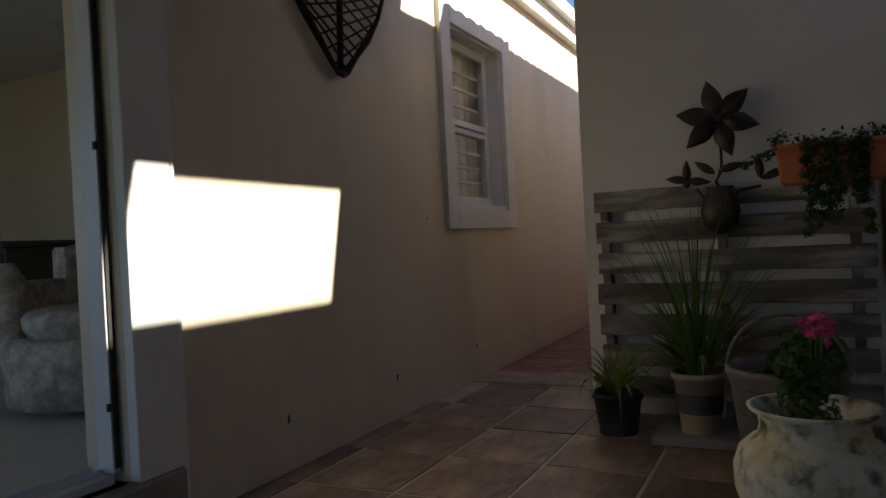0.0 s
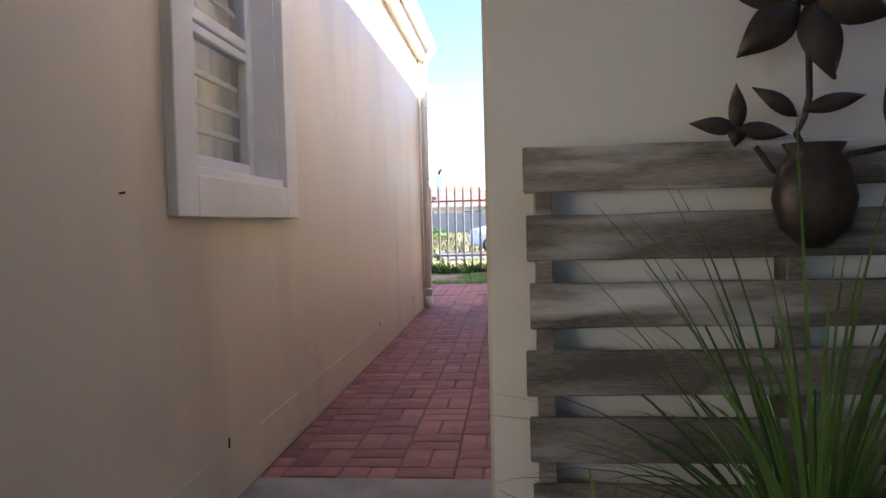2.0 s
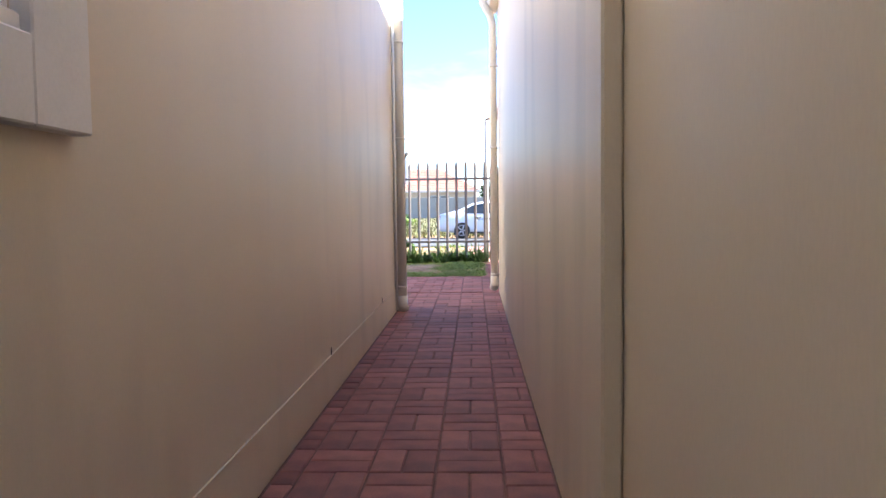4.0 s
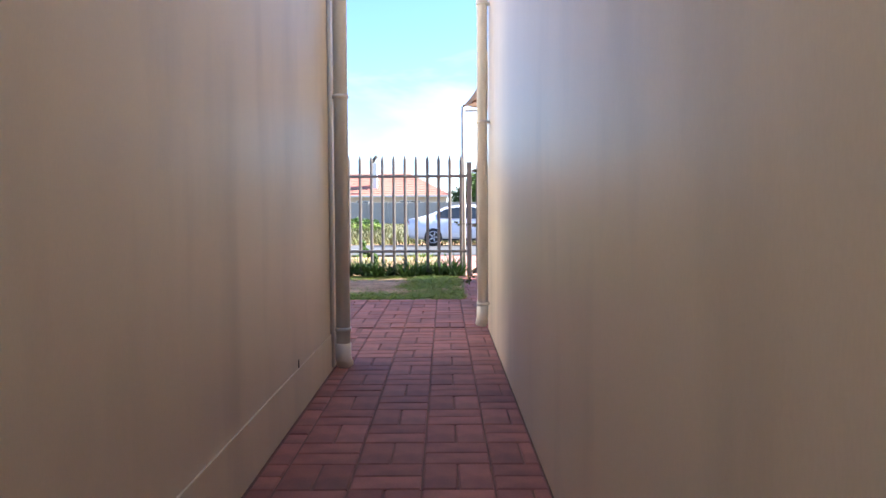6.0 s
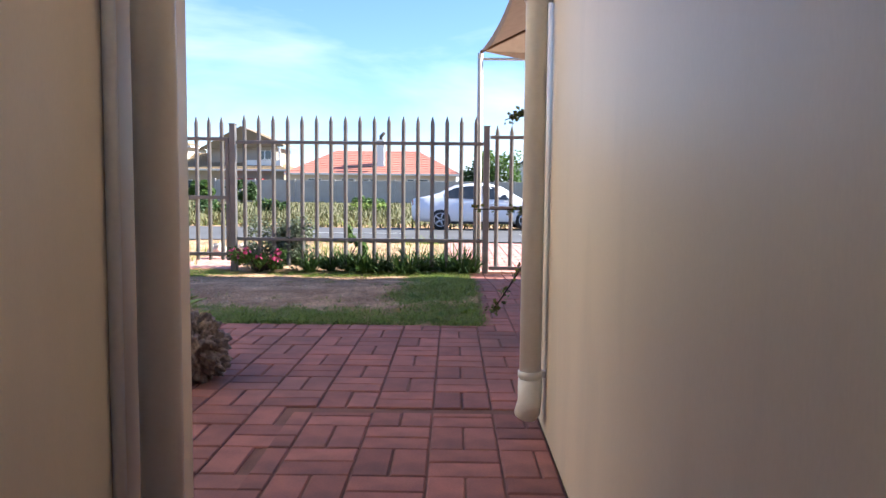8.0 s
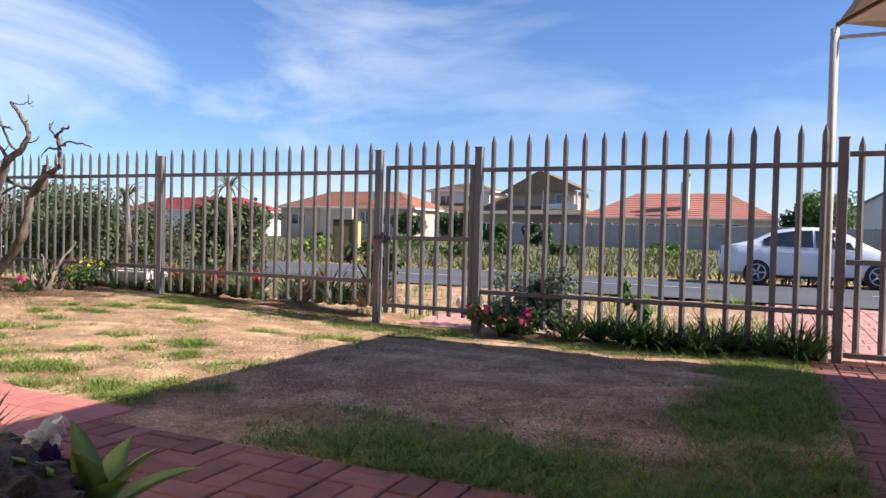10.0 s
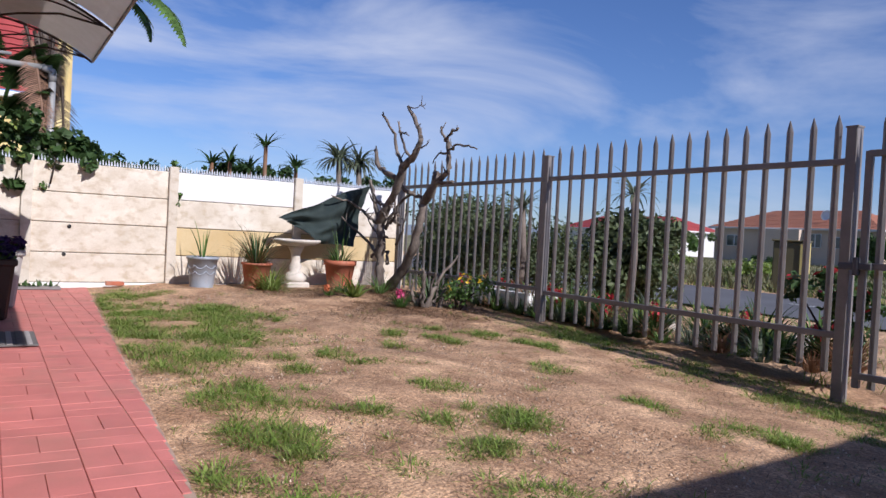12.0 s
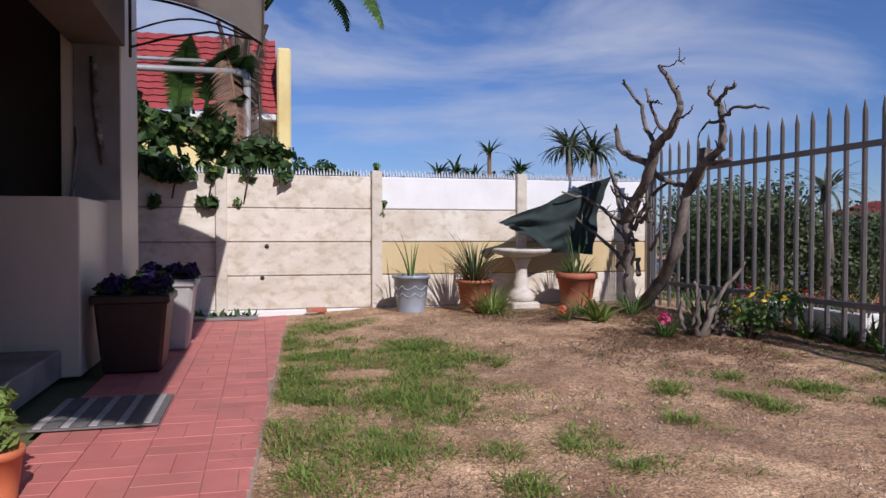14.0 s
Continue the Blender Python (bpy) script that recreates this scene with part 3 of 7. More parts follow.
part("seat", lathe(bmesh.new(), [(0.30, 0.05), (0.31, 0.36), (0.335, 0.40), (0.34, 0.45), (0.30, 0.485), (0.2, 0.495)], 28), M_FLORAL, ch, "rounded seat cushion")
part("skirt", arc_shell(0.30, 0.41, 228, 312, 0.05, 0.36), M_FLORAL, ch)
for a in (40, 140, 220, 320):
    part("leg", boxes((0.3 * math.cos(radians(a)) - 0.03, 0.3 * math.sin(radians(a)) - 0.03, 0, 0.3 * math.cos(radians(a)) + 0.03, 0.3 * math.sin(radians(a)) + 0.03, 0.05)), M_DARK, ch)
cab = thing("sideboard", (-5.6, 3.9, 0.25), "dark wooden sideboard in the sitting room", "sideboard")
part("body", boxes((-0.6, -0.25, 0.06, 0.6, 0.25, 0.92), bev=0.01), M_DARK, cab)
part("top", boxes((-0.63, -0.28, 0.92, 0.63, 0.28, 0.96), bev=0.008), M_DARK, cab)
for sx in (-0.31, 0.31):
    part("door", boxes((sx - 0.27, -0.268, 0.1, sx + 0.27, -0.25, 0.88), bev=0.005), M_DARK, cab)

# plinth line low on the house wall
structure("plinth", boxes((-2.449, 2.68, 0.0, -2.443, 12.325, 0.225)), M_PLASTER, "slightly raised plaster plinth along the wall", "plinth")
for k, y in enumerate((3.35, 4.4, 5.62, 8.97, 11.12)):
    structure("weep_hole", boxes((-2.449, y - 0.006, 0.226, -2.4455, y + 0.006, 0.265)), M_RUBBER, "small dark weep hole in the plaster", "weep hole")


def downpipe(name, x, y, top, base, r, mat, label, toward, shoe):
    """A round downpipe with brackets, an offset at the eave and a shoe at the foot."""
    t = thing(name, (x, y, 0), label, "downpipe")
    bm = bmesh.new()
    tube(bm, [(0, 0, base), (0, 0, top - 0.32), (toward * 0.02, 0, top - 0.22), (toward * 0.10, 0, top - 0.08), (toward * 0.12, 0, top)], r, 14)
    part("pipe", bm, mat, t)
    sh = bmesh.new()
    tube(sh, [(0, 0, base + 0.14), (0, 0, base + 0.05), (shoe * 0.012, 0.02, base - 0.01 if base > 0.03 else base)], [r * 1.12, r * 1.12, r * 1.15], 14)
    part("shoe", sh, mat, t)
    for z in (0.24, 1.68, 2.6):
        cl = bmesh.new()
        tube(cl, [(0, 0, z - 0.012), (0, 0, z + 0.012)], r + 0.006, 14)
        box(cl, min(0, -toward * (r + 0.035)), -0.014, z - 0.012, max(0, -toward * (r + 0.035)), 0.014, z + 0.012)
        part("bracket", cl, mat, t)
    return t


downpipe("downpipe", -2.385, 12.19, 3.38, 0.012, 0.045, M_PVC_CREAM, "cream plastic downpipe clipped to the house wall", 1, 1)
tagged(part("conduit", tube(bmesh.new(), [(-2.437, 12.10, 0.02), (-2.437, 12.10, 3.3)], 0.014, 8), M_PVC, None), "thin white conduit beside the downpipe", "conduit")
downpipe("downpipe", -1.445, 13.45, 3.38, 0.08, 0.042, M_PVC, "white plastic downpipe at the passage mouth", -1, -1)
downpipe("downpipe", -4.738, 14.95, 3.38, 0.012, 0.058, M_PVC, "white plastic downpipe on the house wing", 1, 1)


def gutter(name, x, y0, y1, z, side, label):
    t = thing(name, (x, 0, z), label, "gutter")
    prof = [(0, 0.10), (0, 0.0), (side * 0.085, 0.0), (side * 0.10, 0.04), (side * 0.115, 0.10), (side * 0.10, 0.10), (side * 0.078, 0.012), (side * 0.012, 0.012), (side * 0.012, 0.10)]
    bm = bmesh.new()
    a = [bm.verts.new((px, y0, pz)) for px, pz in prof]
    b = [bm.verts.new((px, y1, pz)) for px, pz in prof]
    for i in range(len(prof)):
        j = (i + 1) % len(prof)
        bm.faces.new((a[i], a[j], b[j], b[i]))
    part("channel", bm, M_PVC_CREAM, t)
    part("end_cap", boxes((min(0, side * 0.115), y1, 0, max(0, side * 0.115), y1 + 0.008, 0.1)), M_PVC_CREAM, t)
    return t


gutter("gutter", -2.36, -2.5, 12.45, 3.36, 1, "cream eaves gutter along the house roof")
gutter("gutter", -1.39, 5.45, 13.75, 3.262, -1, "cream eaves gutter at the neighbouring roof")
structure("fascia_house", boxes((-2.449, -2.5, 3.2, -2.362, 12.4, 3.36)), M_PLASTER_W, "cream fascia board under the gutter", "fascia")

# pilasters on the neighbour's wall
structure("pilaster_passage", boxes((-1.43, 6.60, 0, -1.386, 6.80, 3.35), bev=0.006), M_PLASTER, "plastered pilaster on the passage wall", "pilaster")

# ---- patio things ----
M_WOOD_OLD = material("weathered_wood", (0.25, 0.218, 0.195), (0.085, 0.072, 0.062), rough=0.9, scale=4, fine=70, amount=0.6, bump=0.5, dist=0.004,
                      stretch=(0.45, 3, 3.0), stain=(0.64, 0.62, 0.60), stain_scale=3.2, stain_amount=0.8, per=0.22)
M_BRONZE = material("dark_bronze", (0.075, 0.055, 0.045), (0.035, 0.027, 0.024), rough=0.45, metal=0.6, scale=9, fine=60, bump=0.2)
M_BRANCH = material("dark_twig", (0.06, 0.04, 0.03), (0.03, 0.022, 0.018), rough=0.85, scale=12, fine=80, bump=0.4)
M_TERRA = material("terracotta", (0.43, 0.135, 0.07), (0.33, 0.10, 0.055), rough=0.75, scale=4, fine=50, bump=0.15, stain=(0.55, 0.34, 0.24), stain_scale=3, stain_amount=0.4)
M_ORANGE = material("orange_plastic", (0.55, 0.17, 0.07), (0.48, 0.14, 0.06), rough=0.5, scale=4, fine=50, bump=0.05)
M_BLACKPOT = material("black_plastic", (0.022, 0.022, 0.022), (0.035, 0.035, 0.035), rough=0.5)
M_SOILDARK = material("potting_soil", (0.045, 0.032, 0.024), (0.025, 0.018, 0.014), rough=1.0, fine=90, bump=0.8, dist=0.01)
M_CREAMGLAZE = material("cream_glaze", (0.40, 0.32, 0.22), (0.30, 0.24, 0.16), rough=0.4, scale=6, fine=50)
M_BLUEBAND = material("slate_blue_glaze", (0.075, 0.075, 0.095), (0.05, 0.05, 0.065), rough=0.4, scale=6, fine=50)
M_OLDPAINT = material("flaking_paint", (0.70, 0.70, 0.64), (0.55, 0.44, 0.20), rough=0.65, scale=5, fine=26, amount=0.5, bump=0.6, dist=0.005,
                      stain=(0.06, 0.065, 0.045), stain_scale=13, stain_amount=1.0)
M_WICKER = material("grey_wicker", (0.20, 0.18, 0.16), (0.12, 0.10, 0.09), rough=0.9, scale=20, fine=110, bump=0.6, dist=0.006, stretch=(1, 1, 4))
M_STONEGREY = material("grey_slab", (0.25, 0.235, 0.22), (0.18, 0.17, 0.16), rough=0.85, scale=6, fine=70, bump=0.3)
M_GREEN = leaf_material("leaf_green", (0.11, 0.20, 0.045), (0.07, 0.13, 0.03))
M_GREEN_Y = leaf_material("leaf_yellow_green", (0.24, 0.31, 0.07), (0.15, 0.22, 0.05))
M_GREEN_D = leaf_material("leaf_dark", (0.06, 0.11, 0.032), (0.038, 0.075, 0.022))
M_GREEN_G = leaf_material("leaf_grey_green", (0.17, 0.20, 0.13), (0.11, 0.14, 0.09))
M_PINK = leaf_material("pink_petal", (0.75, 0.14, 0.30), (0.60, 0.08, 0.2))
M_PURPLE = leaf_material("purple_petal", (0.045, 0.02, 0.10), (0.025, 0.012, 0.06))
M_YELLOW = leaf_material("yellow_petal", (0.8, 0.6, 0.04), (0.7, 0.45, 0.03))
M_REDF = leaf_material("red_petal", (0.6, 0.05, 0.05), (0.45, 0.03, 0.05))
M_PINK_G = leaf_material("geranium_pink", (0.75, 0.16, 0.36), (0.62, 0.10, 0.28))
M_DEADLEAF = leaf_material("dead_frond", (0.36, 0.20, 0.11), (0.22, 0.12, 0.07))


def blade_arrays(specs, segs=4):
    """Strips that arch over: (base, heading, lean, length, width, droop)."""
    vs, fs = [], []
    for (bx, by, bz), head, lean, length, width, droop in specs:
        dx, dy = math.cos(head), math.sin(head)
        px, py = -dy, dx
        x = z = 0.0
        ang = lean
        base = len(vs)
        for k in range(segs + 1):
            f = k / segs
            w = width * (1 - f) ** 0.7 * (0.6 + 0.4 * min(1, f * 4)) / 2 if k < segs else width * 0.04
            vs.append((bx + dx * x + px * w, by + dy * x + py * w, bz + z))
            vs.append((bx + dx * x - px * w, by + dy * x - py * w, bz + z))
            x += math.sin(ang) * length / segs
            z += math.cos(ang) * length / segs
            ang += droop / segs
        for k in range(segs):
            a = base + 2 * k
            fs.append((a, a + 1, a + 3, a + 2))
    return vs, fs


def leaf_cloud(centres, n, size, seed, flat=0.5, aspect=1.7):
    """Many small pointed leaves about clump centres (x, y, z, radius)."""
    r = random.Random(seed)
    vs, fs = [], []
    for _ in range(n):
        cx, cy, cz, cr = centres[r.randrange(len(centres))]
        d = Vector((r.gauss(0, 1), r.gauss(0, 1), r.gauss(0, 1))).normalized() * cr * (r.random() ** 0.45)
        p = Vector((cx, cy, cz)) + d
        nrm = (d.normalized() * 0.6 + Vector((r.gauss(0, 0.5), r.gauss(0, 0.5), r.gauss(0, 0.5) + flat))).normalized()
        a = nrm.cross(Vector((r.gauss(0, 1), r.gauss(0, 1), r.gauss(0, 1)))).normalized()
        b = nrm.cross(a)
        s = size * r.uniform(0.6, 1.3)
        k = len(vs)
        vs += [p - a * s * aspect / 2, p + b * s / 2 + nrm * s * 0.12, p + a * s * aspect / 2, p - b * s / 2 + nrm * s * 0.12]
        fs += [(k, k + 1, k + 2), (k, k + 2, k + 3)]
    return vs, fs


def rosette(n, length, width, lean0, lean1, droop, seed, z=0.0, r0=0.01):
    r = random.Random(seed)
    return [((r0 * math.cos(h), r0 * math.sin(h), z), h, r.uniform(lean0, lean1), length * r.uniform(0.65, 1.1), width * r.uniform(0.8, 1.2), droop * r.uniform(0.6, 1.3))
            for h in (r.uniform(0, 6.283) for _ in range(n))]


def pot(parent, r_base, r_top, h, mat, rim=0.03, name="pot", label=""):
    ob = part(name, lathe(bmesh.new(), [(r_base, 0), (r_base * 0.98 + 0.0, 0.01), (r_top * 0.97, h - rim), (r_top * 1.06, h - rim), (r_top * 1.06, h), (r_top * 0.95, h), (r_top * 0.9, h - 0.05)], 26, True), mat, parent, label)
    part("soil", lathe(bmesh.new(), [(r_top * 0.9, h - 0.052), (r_top * 0.5, h - 0.035)], 16), M_SOILDARK, parent)
    return ob


# weathered pallet leaning on the patio wall
pal = thing("pallet", (-1.275, 4.728, 0.0), "weathered grey wooden pallet standing against the wall", "pallet")
PW = 1.40
for k in range(7):
    zt = 1.294 - 0.1755 * k
    bm = boxes((0 + 0.006 * (k % 3), 0.0, zt - 0.118, PW - 0.01 * (k % 2), 0.02, zt), bev=0.004)
    bmesh.ops.subdivide_edges(bm, edges=[e for e in bm.edges if e.calc_length() > 0.5], cuts=12)
    for v in bm.verts:
        v.co.z += 0.004 * noise.noise(Vector((v.co.x * 5, k * 3.1, v.co.z * 30)))
        v.co.y += 0.003 * noise.noise(Vector((v.co.x * 4, k * 5.7, 1)))
    part("slat", bm, M_WOOD_OLD, pal)
for x in (0.03, 0.66, 1.29):
    part("bearer", boxes((x, 0.021, 0.0, x + 0.045, 0.115, 1.27), bev=0.003), M_WOOD_OLD, pal)


def petal_mesh(bm, m, length, width, cup=0.02):
    n = 8
    rows = []
    for k in range(n + 1):
        f = k / n
        w = width * math.sin(math.pi * min(1, f ** 0.8)) / 2
        x = length * f
        rows.append([bm.verts.new(m @ Vector((x, s * w, cup * (abs(s) - 0.6) * -1.0 + 0.015 * math.sin(f * 3)))) for s in (-1, -0.5, 0, 0.5, 1)])
    for a, b in zip(rows, rows[1:]):
        for i in range(4):
            try:
                bm.faces.new((a[i], a[i + 1], b[i + 1], b[i])).smooth = True
            except ValueError:
                pass
    return bm


# metal flower sculpture on the wall
fl = thing("metal_flower", (-0.586, 4.70, 1.634), "dark metal flower wall sculpture in a metal pot", "wall ornament")
UP = Matrix.Rotation(radians(90), 4, "X")
for a in (103, 42, -14, -72, -139, 168):
    part("petal", petal_mesh(bmesh.new(), UP @ Matrix.Rotation(radians(a), 4, "Z") @ Matrix.Translation((0.015, 0, 0)), 0.20, 0.105), M_BRONZE, fl)
part("centre", lathe(bmesh.new(), [(0.001, -0.01), (0.022, -0.005), (0.028, 0.01), (0.018, 0.024)], 14), M_BRONZE, fl).matrix_basis = Matrix.Rotation(radians(90), 4, "X")
part("stem", tube(bmesh.new(), [(0.01, 0.01, -0.05), (0.012, 0.01, -0.24), (0.0, 0.01, -0.29), (-0.02, 0.01, -0.33), (0.005, 0.01, -0.38), (0.01, 0.01, -0.44)], 0.008, 8), M_BRONZE, fl)
part("side_stem", tube(bmesh.new(), [(0.05, 0.0, -0.46), (0.06, 0.0, -0.42), (0.10, 0.0, -0.385), (0.20, 0.0, -0.37)], 0.008, 8), M_BRONZE, fl)
part("side_stem", tube(bmesh.new(), [(-0.04, 0.0, -0.44), (-0.08, 0.0, -0.42), (-0.12, 0.0, -0.36)], 0.007, 8), M_BRONZE, fl)
for x, z, a, ln in ((-0.02, -0.325, 145, 0.12), (-0.01, -0.31, 12, 0.14), (-0.17, -0.35, -8, 0.12), (-0.16, -0.35, 172, 0.11), (-0.165, -0.36, 90, 0.11), (0.2, -0.37, 20, 0.15), (0.2, -0.37, 95, 0.12), (-0.165, -0.34, -95, 0.05)):
    part("leaf", petal_mesh(bmesh.new(), Matrix.Translation((x, 0, z + 0.035)) @ UP @ Matrix.Rotation(radians(a), 4, "Z"), ln * 1.1, 0.045, 0.008), M_BRONZE, fl)
vase = bmesh.new()
lathe(vase, [(0.03, 0), (0.085, 0.05), (0.10, 0.12), (0.085, 0.19), (0.06, 0.225), (0.075, 0.25), (0.06, 0.25), (0.05, 0.22)], 22)
vb = part("vase", vase, M_BRONZE, fl, "round beaten metal pot")
vb.matrix_basis = Matrix.Translation((0, -0.045, -0.61)) @ Matrix.Diagonal((1, 0.55, 1, 1))

# orange trough with trailing succulent
tr = thing("trough_planter", (-0.07, 4.55, 1.245), "orange plastic trough planter with trailing succulents", "planter")
bm = boxes((-0.22, -0.07, 0, 0.22, 0.08, 0.19), bev=0.012)
for v in bm.verts:
    v.co.x *= 1.0 + 0.1 * v.co.z / 0.19
part("trough", bm, M_ORANGE, tr)
part("rim", boxes((-0.255, -0.09, 0.172, 0.255, 0.095, 0.196), bev=0.006), M_ORANGE, tr)
for hx in (-0.15, 0.12):
    part("wall_hook", boxes((hx, 0.08, 0.12, hx + 0.03, 0.312, 0.14)), M_BRONZE, tr)
r = random.Random(5)
cent = [(r.uniform(-0.24, 0.22), r.uniform(-0.08, 0.06), r.uniform(0.18, 0.24), 0.045) for _ in range(24)]
for _ in range(16):
    x = r.uniform(-0.12, 0.14)
    ln = r.uniform(0.15, 0.42)
    cent += [(x + r.uniform(-0.02, 0.02), -0.10 - 0.01 * k, 0.18 - ln * k / 6, 0.028) for k in range(7)]
cent += [(-0.26 - 0.03 * k, -0.05, 0.16 - 0.01 * k, 0.03) for k in range(5)]
vs, fs = leaf_cloud(cent, 3600, 0.014, 6)
from_arrays("foliage", vs, fs, M_GREEN_D, tr)

# heart of twigs on the wall
ht = thing("heart_wreath", (-2.445, 3.90, 1.985), "heart-shaped woven twig wall decoration", "wall ornament")
out = []
for k in range(25):
    t = math.pi * 2 * k / 24
    out.append((0.02, -0.55 * math.copysign(abs(math.sin(t)) ** 1.7, math.sin(t)), 0.036 * (13 * math.cos(t) - 5 * math.cos(2 * t) - 2 * math.cos(3 * t) - math.cos(4 * t)) + 0.62))
for o in range(3):
    part("outline", tube(bmesh.new(), [(x + 0.012 * o, y * (1 - 0.03 * o) + 0.006 * math.sin(i * 2 + o), z - 0.01 * o + 0.006 * math.cos(i * 3 + o)) for i, (x, y, z) in enumerate(out)], 0.011, 6), M_BRANCH, ht)


def heart_half(z):
    best = 0
    for (_, y0, z0), (_, y1, z1) in zip(out, out[1:]):
        if min(z0, z1) <= z <= max(z0, z1) and z1 != z0:
            best = max(best, abs(y0 + (y1 - y0) * (z - z0) / (z1 - z0)))
    return best


r = random.Random(9)
for k in range(15):
    for s in (-1, 1):
        z0 = 0.05 + 0.062 * k
        a = Vector((0.03 + r.uniform(-0.008, 0.01), s * heart_half(z0), z0))
        z1 = z0 + 0.28
        b = Vector((0.03, -s * heart_half(z1), z1))
        if heart_half(z1) < 0.02:
            b = Vector((0.03, -s * 0.2, 0.95))
        part("twig", tube(bmesh.new(), [a, a.lerp(b, 0.5) + Vector((0.012, 0, r.uniform(-0.02, 0.02))), b], 0.0065, 5), M_BRANCH, ht)
part("spine", tube(bmesh.new(), [(0.03, 0, 0.03), (0.04, 0.01, 0.4), (0.03, -0.01, 0.85)], 0.018, 6), M_BRANCH, ht)

# pots along the pallet
sp = thing("spider_plant", (-1.12, 4.42, 0), "variegated spider plant in a black plastic pot", "potted plant")
pot(sp, 0.10, 0.13, 0.22, M_BLACKPOT)
vs, fs = blade_arrays(rosette(90, 0.42, 0.02, 0.1, 0.9, 1.9, 11, 0.2, 0.04), 6)
from_arrays("foliage", vs, fs, M_GREEN_Y, sp)
structure_slab = thing("paving_slab", (-0.62, 4.40, 0.0), "loose grey paving slab on the tiles", "slab")
part("slab", boxes((-0.30, -0.19, 0.003, 0.34, 0.2, 0.045), bev=0.006), M_STONEGREY, structure_slab)
gp = thing("grass_plant", (-0.70, 4.38, 0.046), "tall reed grass in a banded glazed pot", "potted plant")
pot(gp, 0.095, 0.125, 0.30, M_CREAMGLAZE)
part("band", lathe(bmesh.new(), [(0.107, 0.10), (0.117, 0.2)], 26, False), M_BLUEBAND, gp, "dark slate-blue glaze band")
spec = rosette(64, 0.95, 0.014, 0.02, 0.45, 0.8, 21, 0.27, 0.05) + rosette(40, 0.85, 0.017, 0.4, 0.9, 1.2, 22, 0.27, 0.04) + rosette(34, 0.48, 0.030, 0.2, 0.8, 1.4, 23, 0.27, 0.03)
vs, fs = blade_arrays(spec, 7)
from_arrays("foliage", vs, fs, M_GREEN, gp)
bk = thing("basket_planter", (-0.29, 3.74, 0.003), "grey wicker basket planter with an arched handle", "planter")
part("basket", lathe(bmesh.new(), [(0.16, 0), (0.215, 0.46), (0.228, 0.47), (0.228, 0.495), (0.205, 0.495), (0.19, 0.45)], 30), M_WICKER, bk)
part("soil", lathe(bmesh.new(), [(0.195, 0.445), (0.1, 0.46)], 18), M_SOILDARK, bk)
part("handle", tube(bmesh.new(), [(0.22 * math.cos(math.pi * k / 16), 0, 0.47 + 0.23 * math.sin(math.pi * k / 16)) for k in range(17)], 0.009, 8), M_WICKER, bk)
vs, fs = leaf_cloud([(0.07, 0.03, 0.48, 0.1), (-0.02, 0.05, 0.47, 0.08), (0.12, -0.03, 0.5, 0.08)], 500, 0.03, 31)
from_arrays("foliage", vs, fs, M_GREEN_D, bk)
vs, fs = leaf_cloud([(0.10, -0.10, 0.63, 0.02), (0.14, -0.08, 0.60, 0.015)], 26, 0.022, 33)
from_arrays("blossom", vs, fs, M_PINK_G, bk)
part("stem", tube(bmesh.new(), [(0.05, -0.02, 0.46), (0.07, -0.08, 0.55), (0.08, -0.10, 0.63)], 0.004, 5), M_GREEN_D, bk)
vs, fs = leaf_cloud([(0.14, 0.06, 0.55, 0.07), (0.05, 0.1, 0.56, 0.07)], 220, 0.04, 34)
from_arrays("foliage", vs, fs, M_GREEN, bk)
un = thing("painted_urn", (-0.21, 3.12, 0), "wide painted clay urn with flaking white and yellow paint", "urn")
part("urn", lathe(bmesh.new(), [(r_ * 0.81, z_) for r_, z_ in [(0.15, 0), (0.19, 0.02), (0.26, 0.13), (0.295, 0.22), (0.298, 0.29), (0.275, 0.345), (0.235, 0.375), (0.205, 0.39), (0.195, 0.42), (0.20, 0.455), (0.235, 0.475), (0.24, 0.485), (0.22, 0.483), (0.18, 0.45), (0.17, 0.42)]], 40), M_OLDPAINT, un)
part("soil", lathe(bmesh.new(), [(0.138, 0.42), (0.07, 0.435)], 18), M_SOILDARK, un)
vs, fs = leaf_cloud([(-0.03, 0, 0.52, 0.075), (0.02, 0.03, 0.57, 0.07), (-0.05, 0.02, 0.60, 0.06), (0.0, -0.03, 0.46, 0.08)], 1100, 0.018, 41)
from_arrays("foliage", vs, fs, M_GREEN, un)
for x, z in ((0.0, 0.735), (0.04, 0.73), (0.02, 0.75)):
    vs, fs = leaf_cloud([(x, 0, z, 0.03)], 45, 0.026, int(z * 1000 + x * 100))
    from_arrays("blossom", vs, fs, M_PINK, un)
    part("flower_stalk", tube(bmesh.new(), [(x * 0.5, 0, 0.6), (x, 0, z)], 0.003, 5), M_GREEN_Y, un)
bs = thing("bowl_planter", (0.42, 3.9, 0), "low dark bowl planter with trailing leaves", "planter")
pot(bs, 0.16, 0.22, 0.36, M_BLACKPOT)
vs, fs = leaf_cloud([(0, 0, 0.40, 0.18), (0.1, -0.05, 0.45, 0.12)], 600, 0.03, 51)
from_arrays("foliage", vs, fs, M_GREEN_D, bs)

# wooden trellis frame on the wall beside the pallet
M_WOOD_BROWN = material("brown_wood", (0.17, 0.10, 0.05), (0.10, 0.06, 0.032), rough=0.8, scale=6, fine=50, amount=0.5, bump=0.4, stretch=(1, 1, 0.3))
tl = thing("trellis", (0.16, 4.79, 0.72), "brown wooden trellis frame hung on the wall", "trellis")
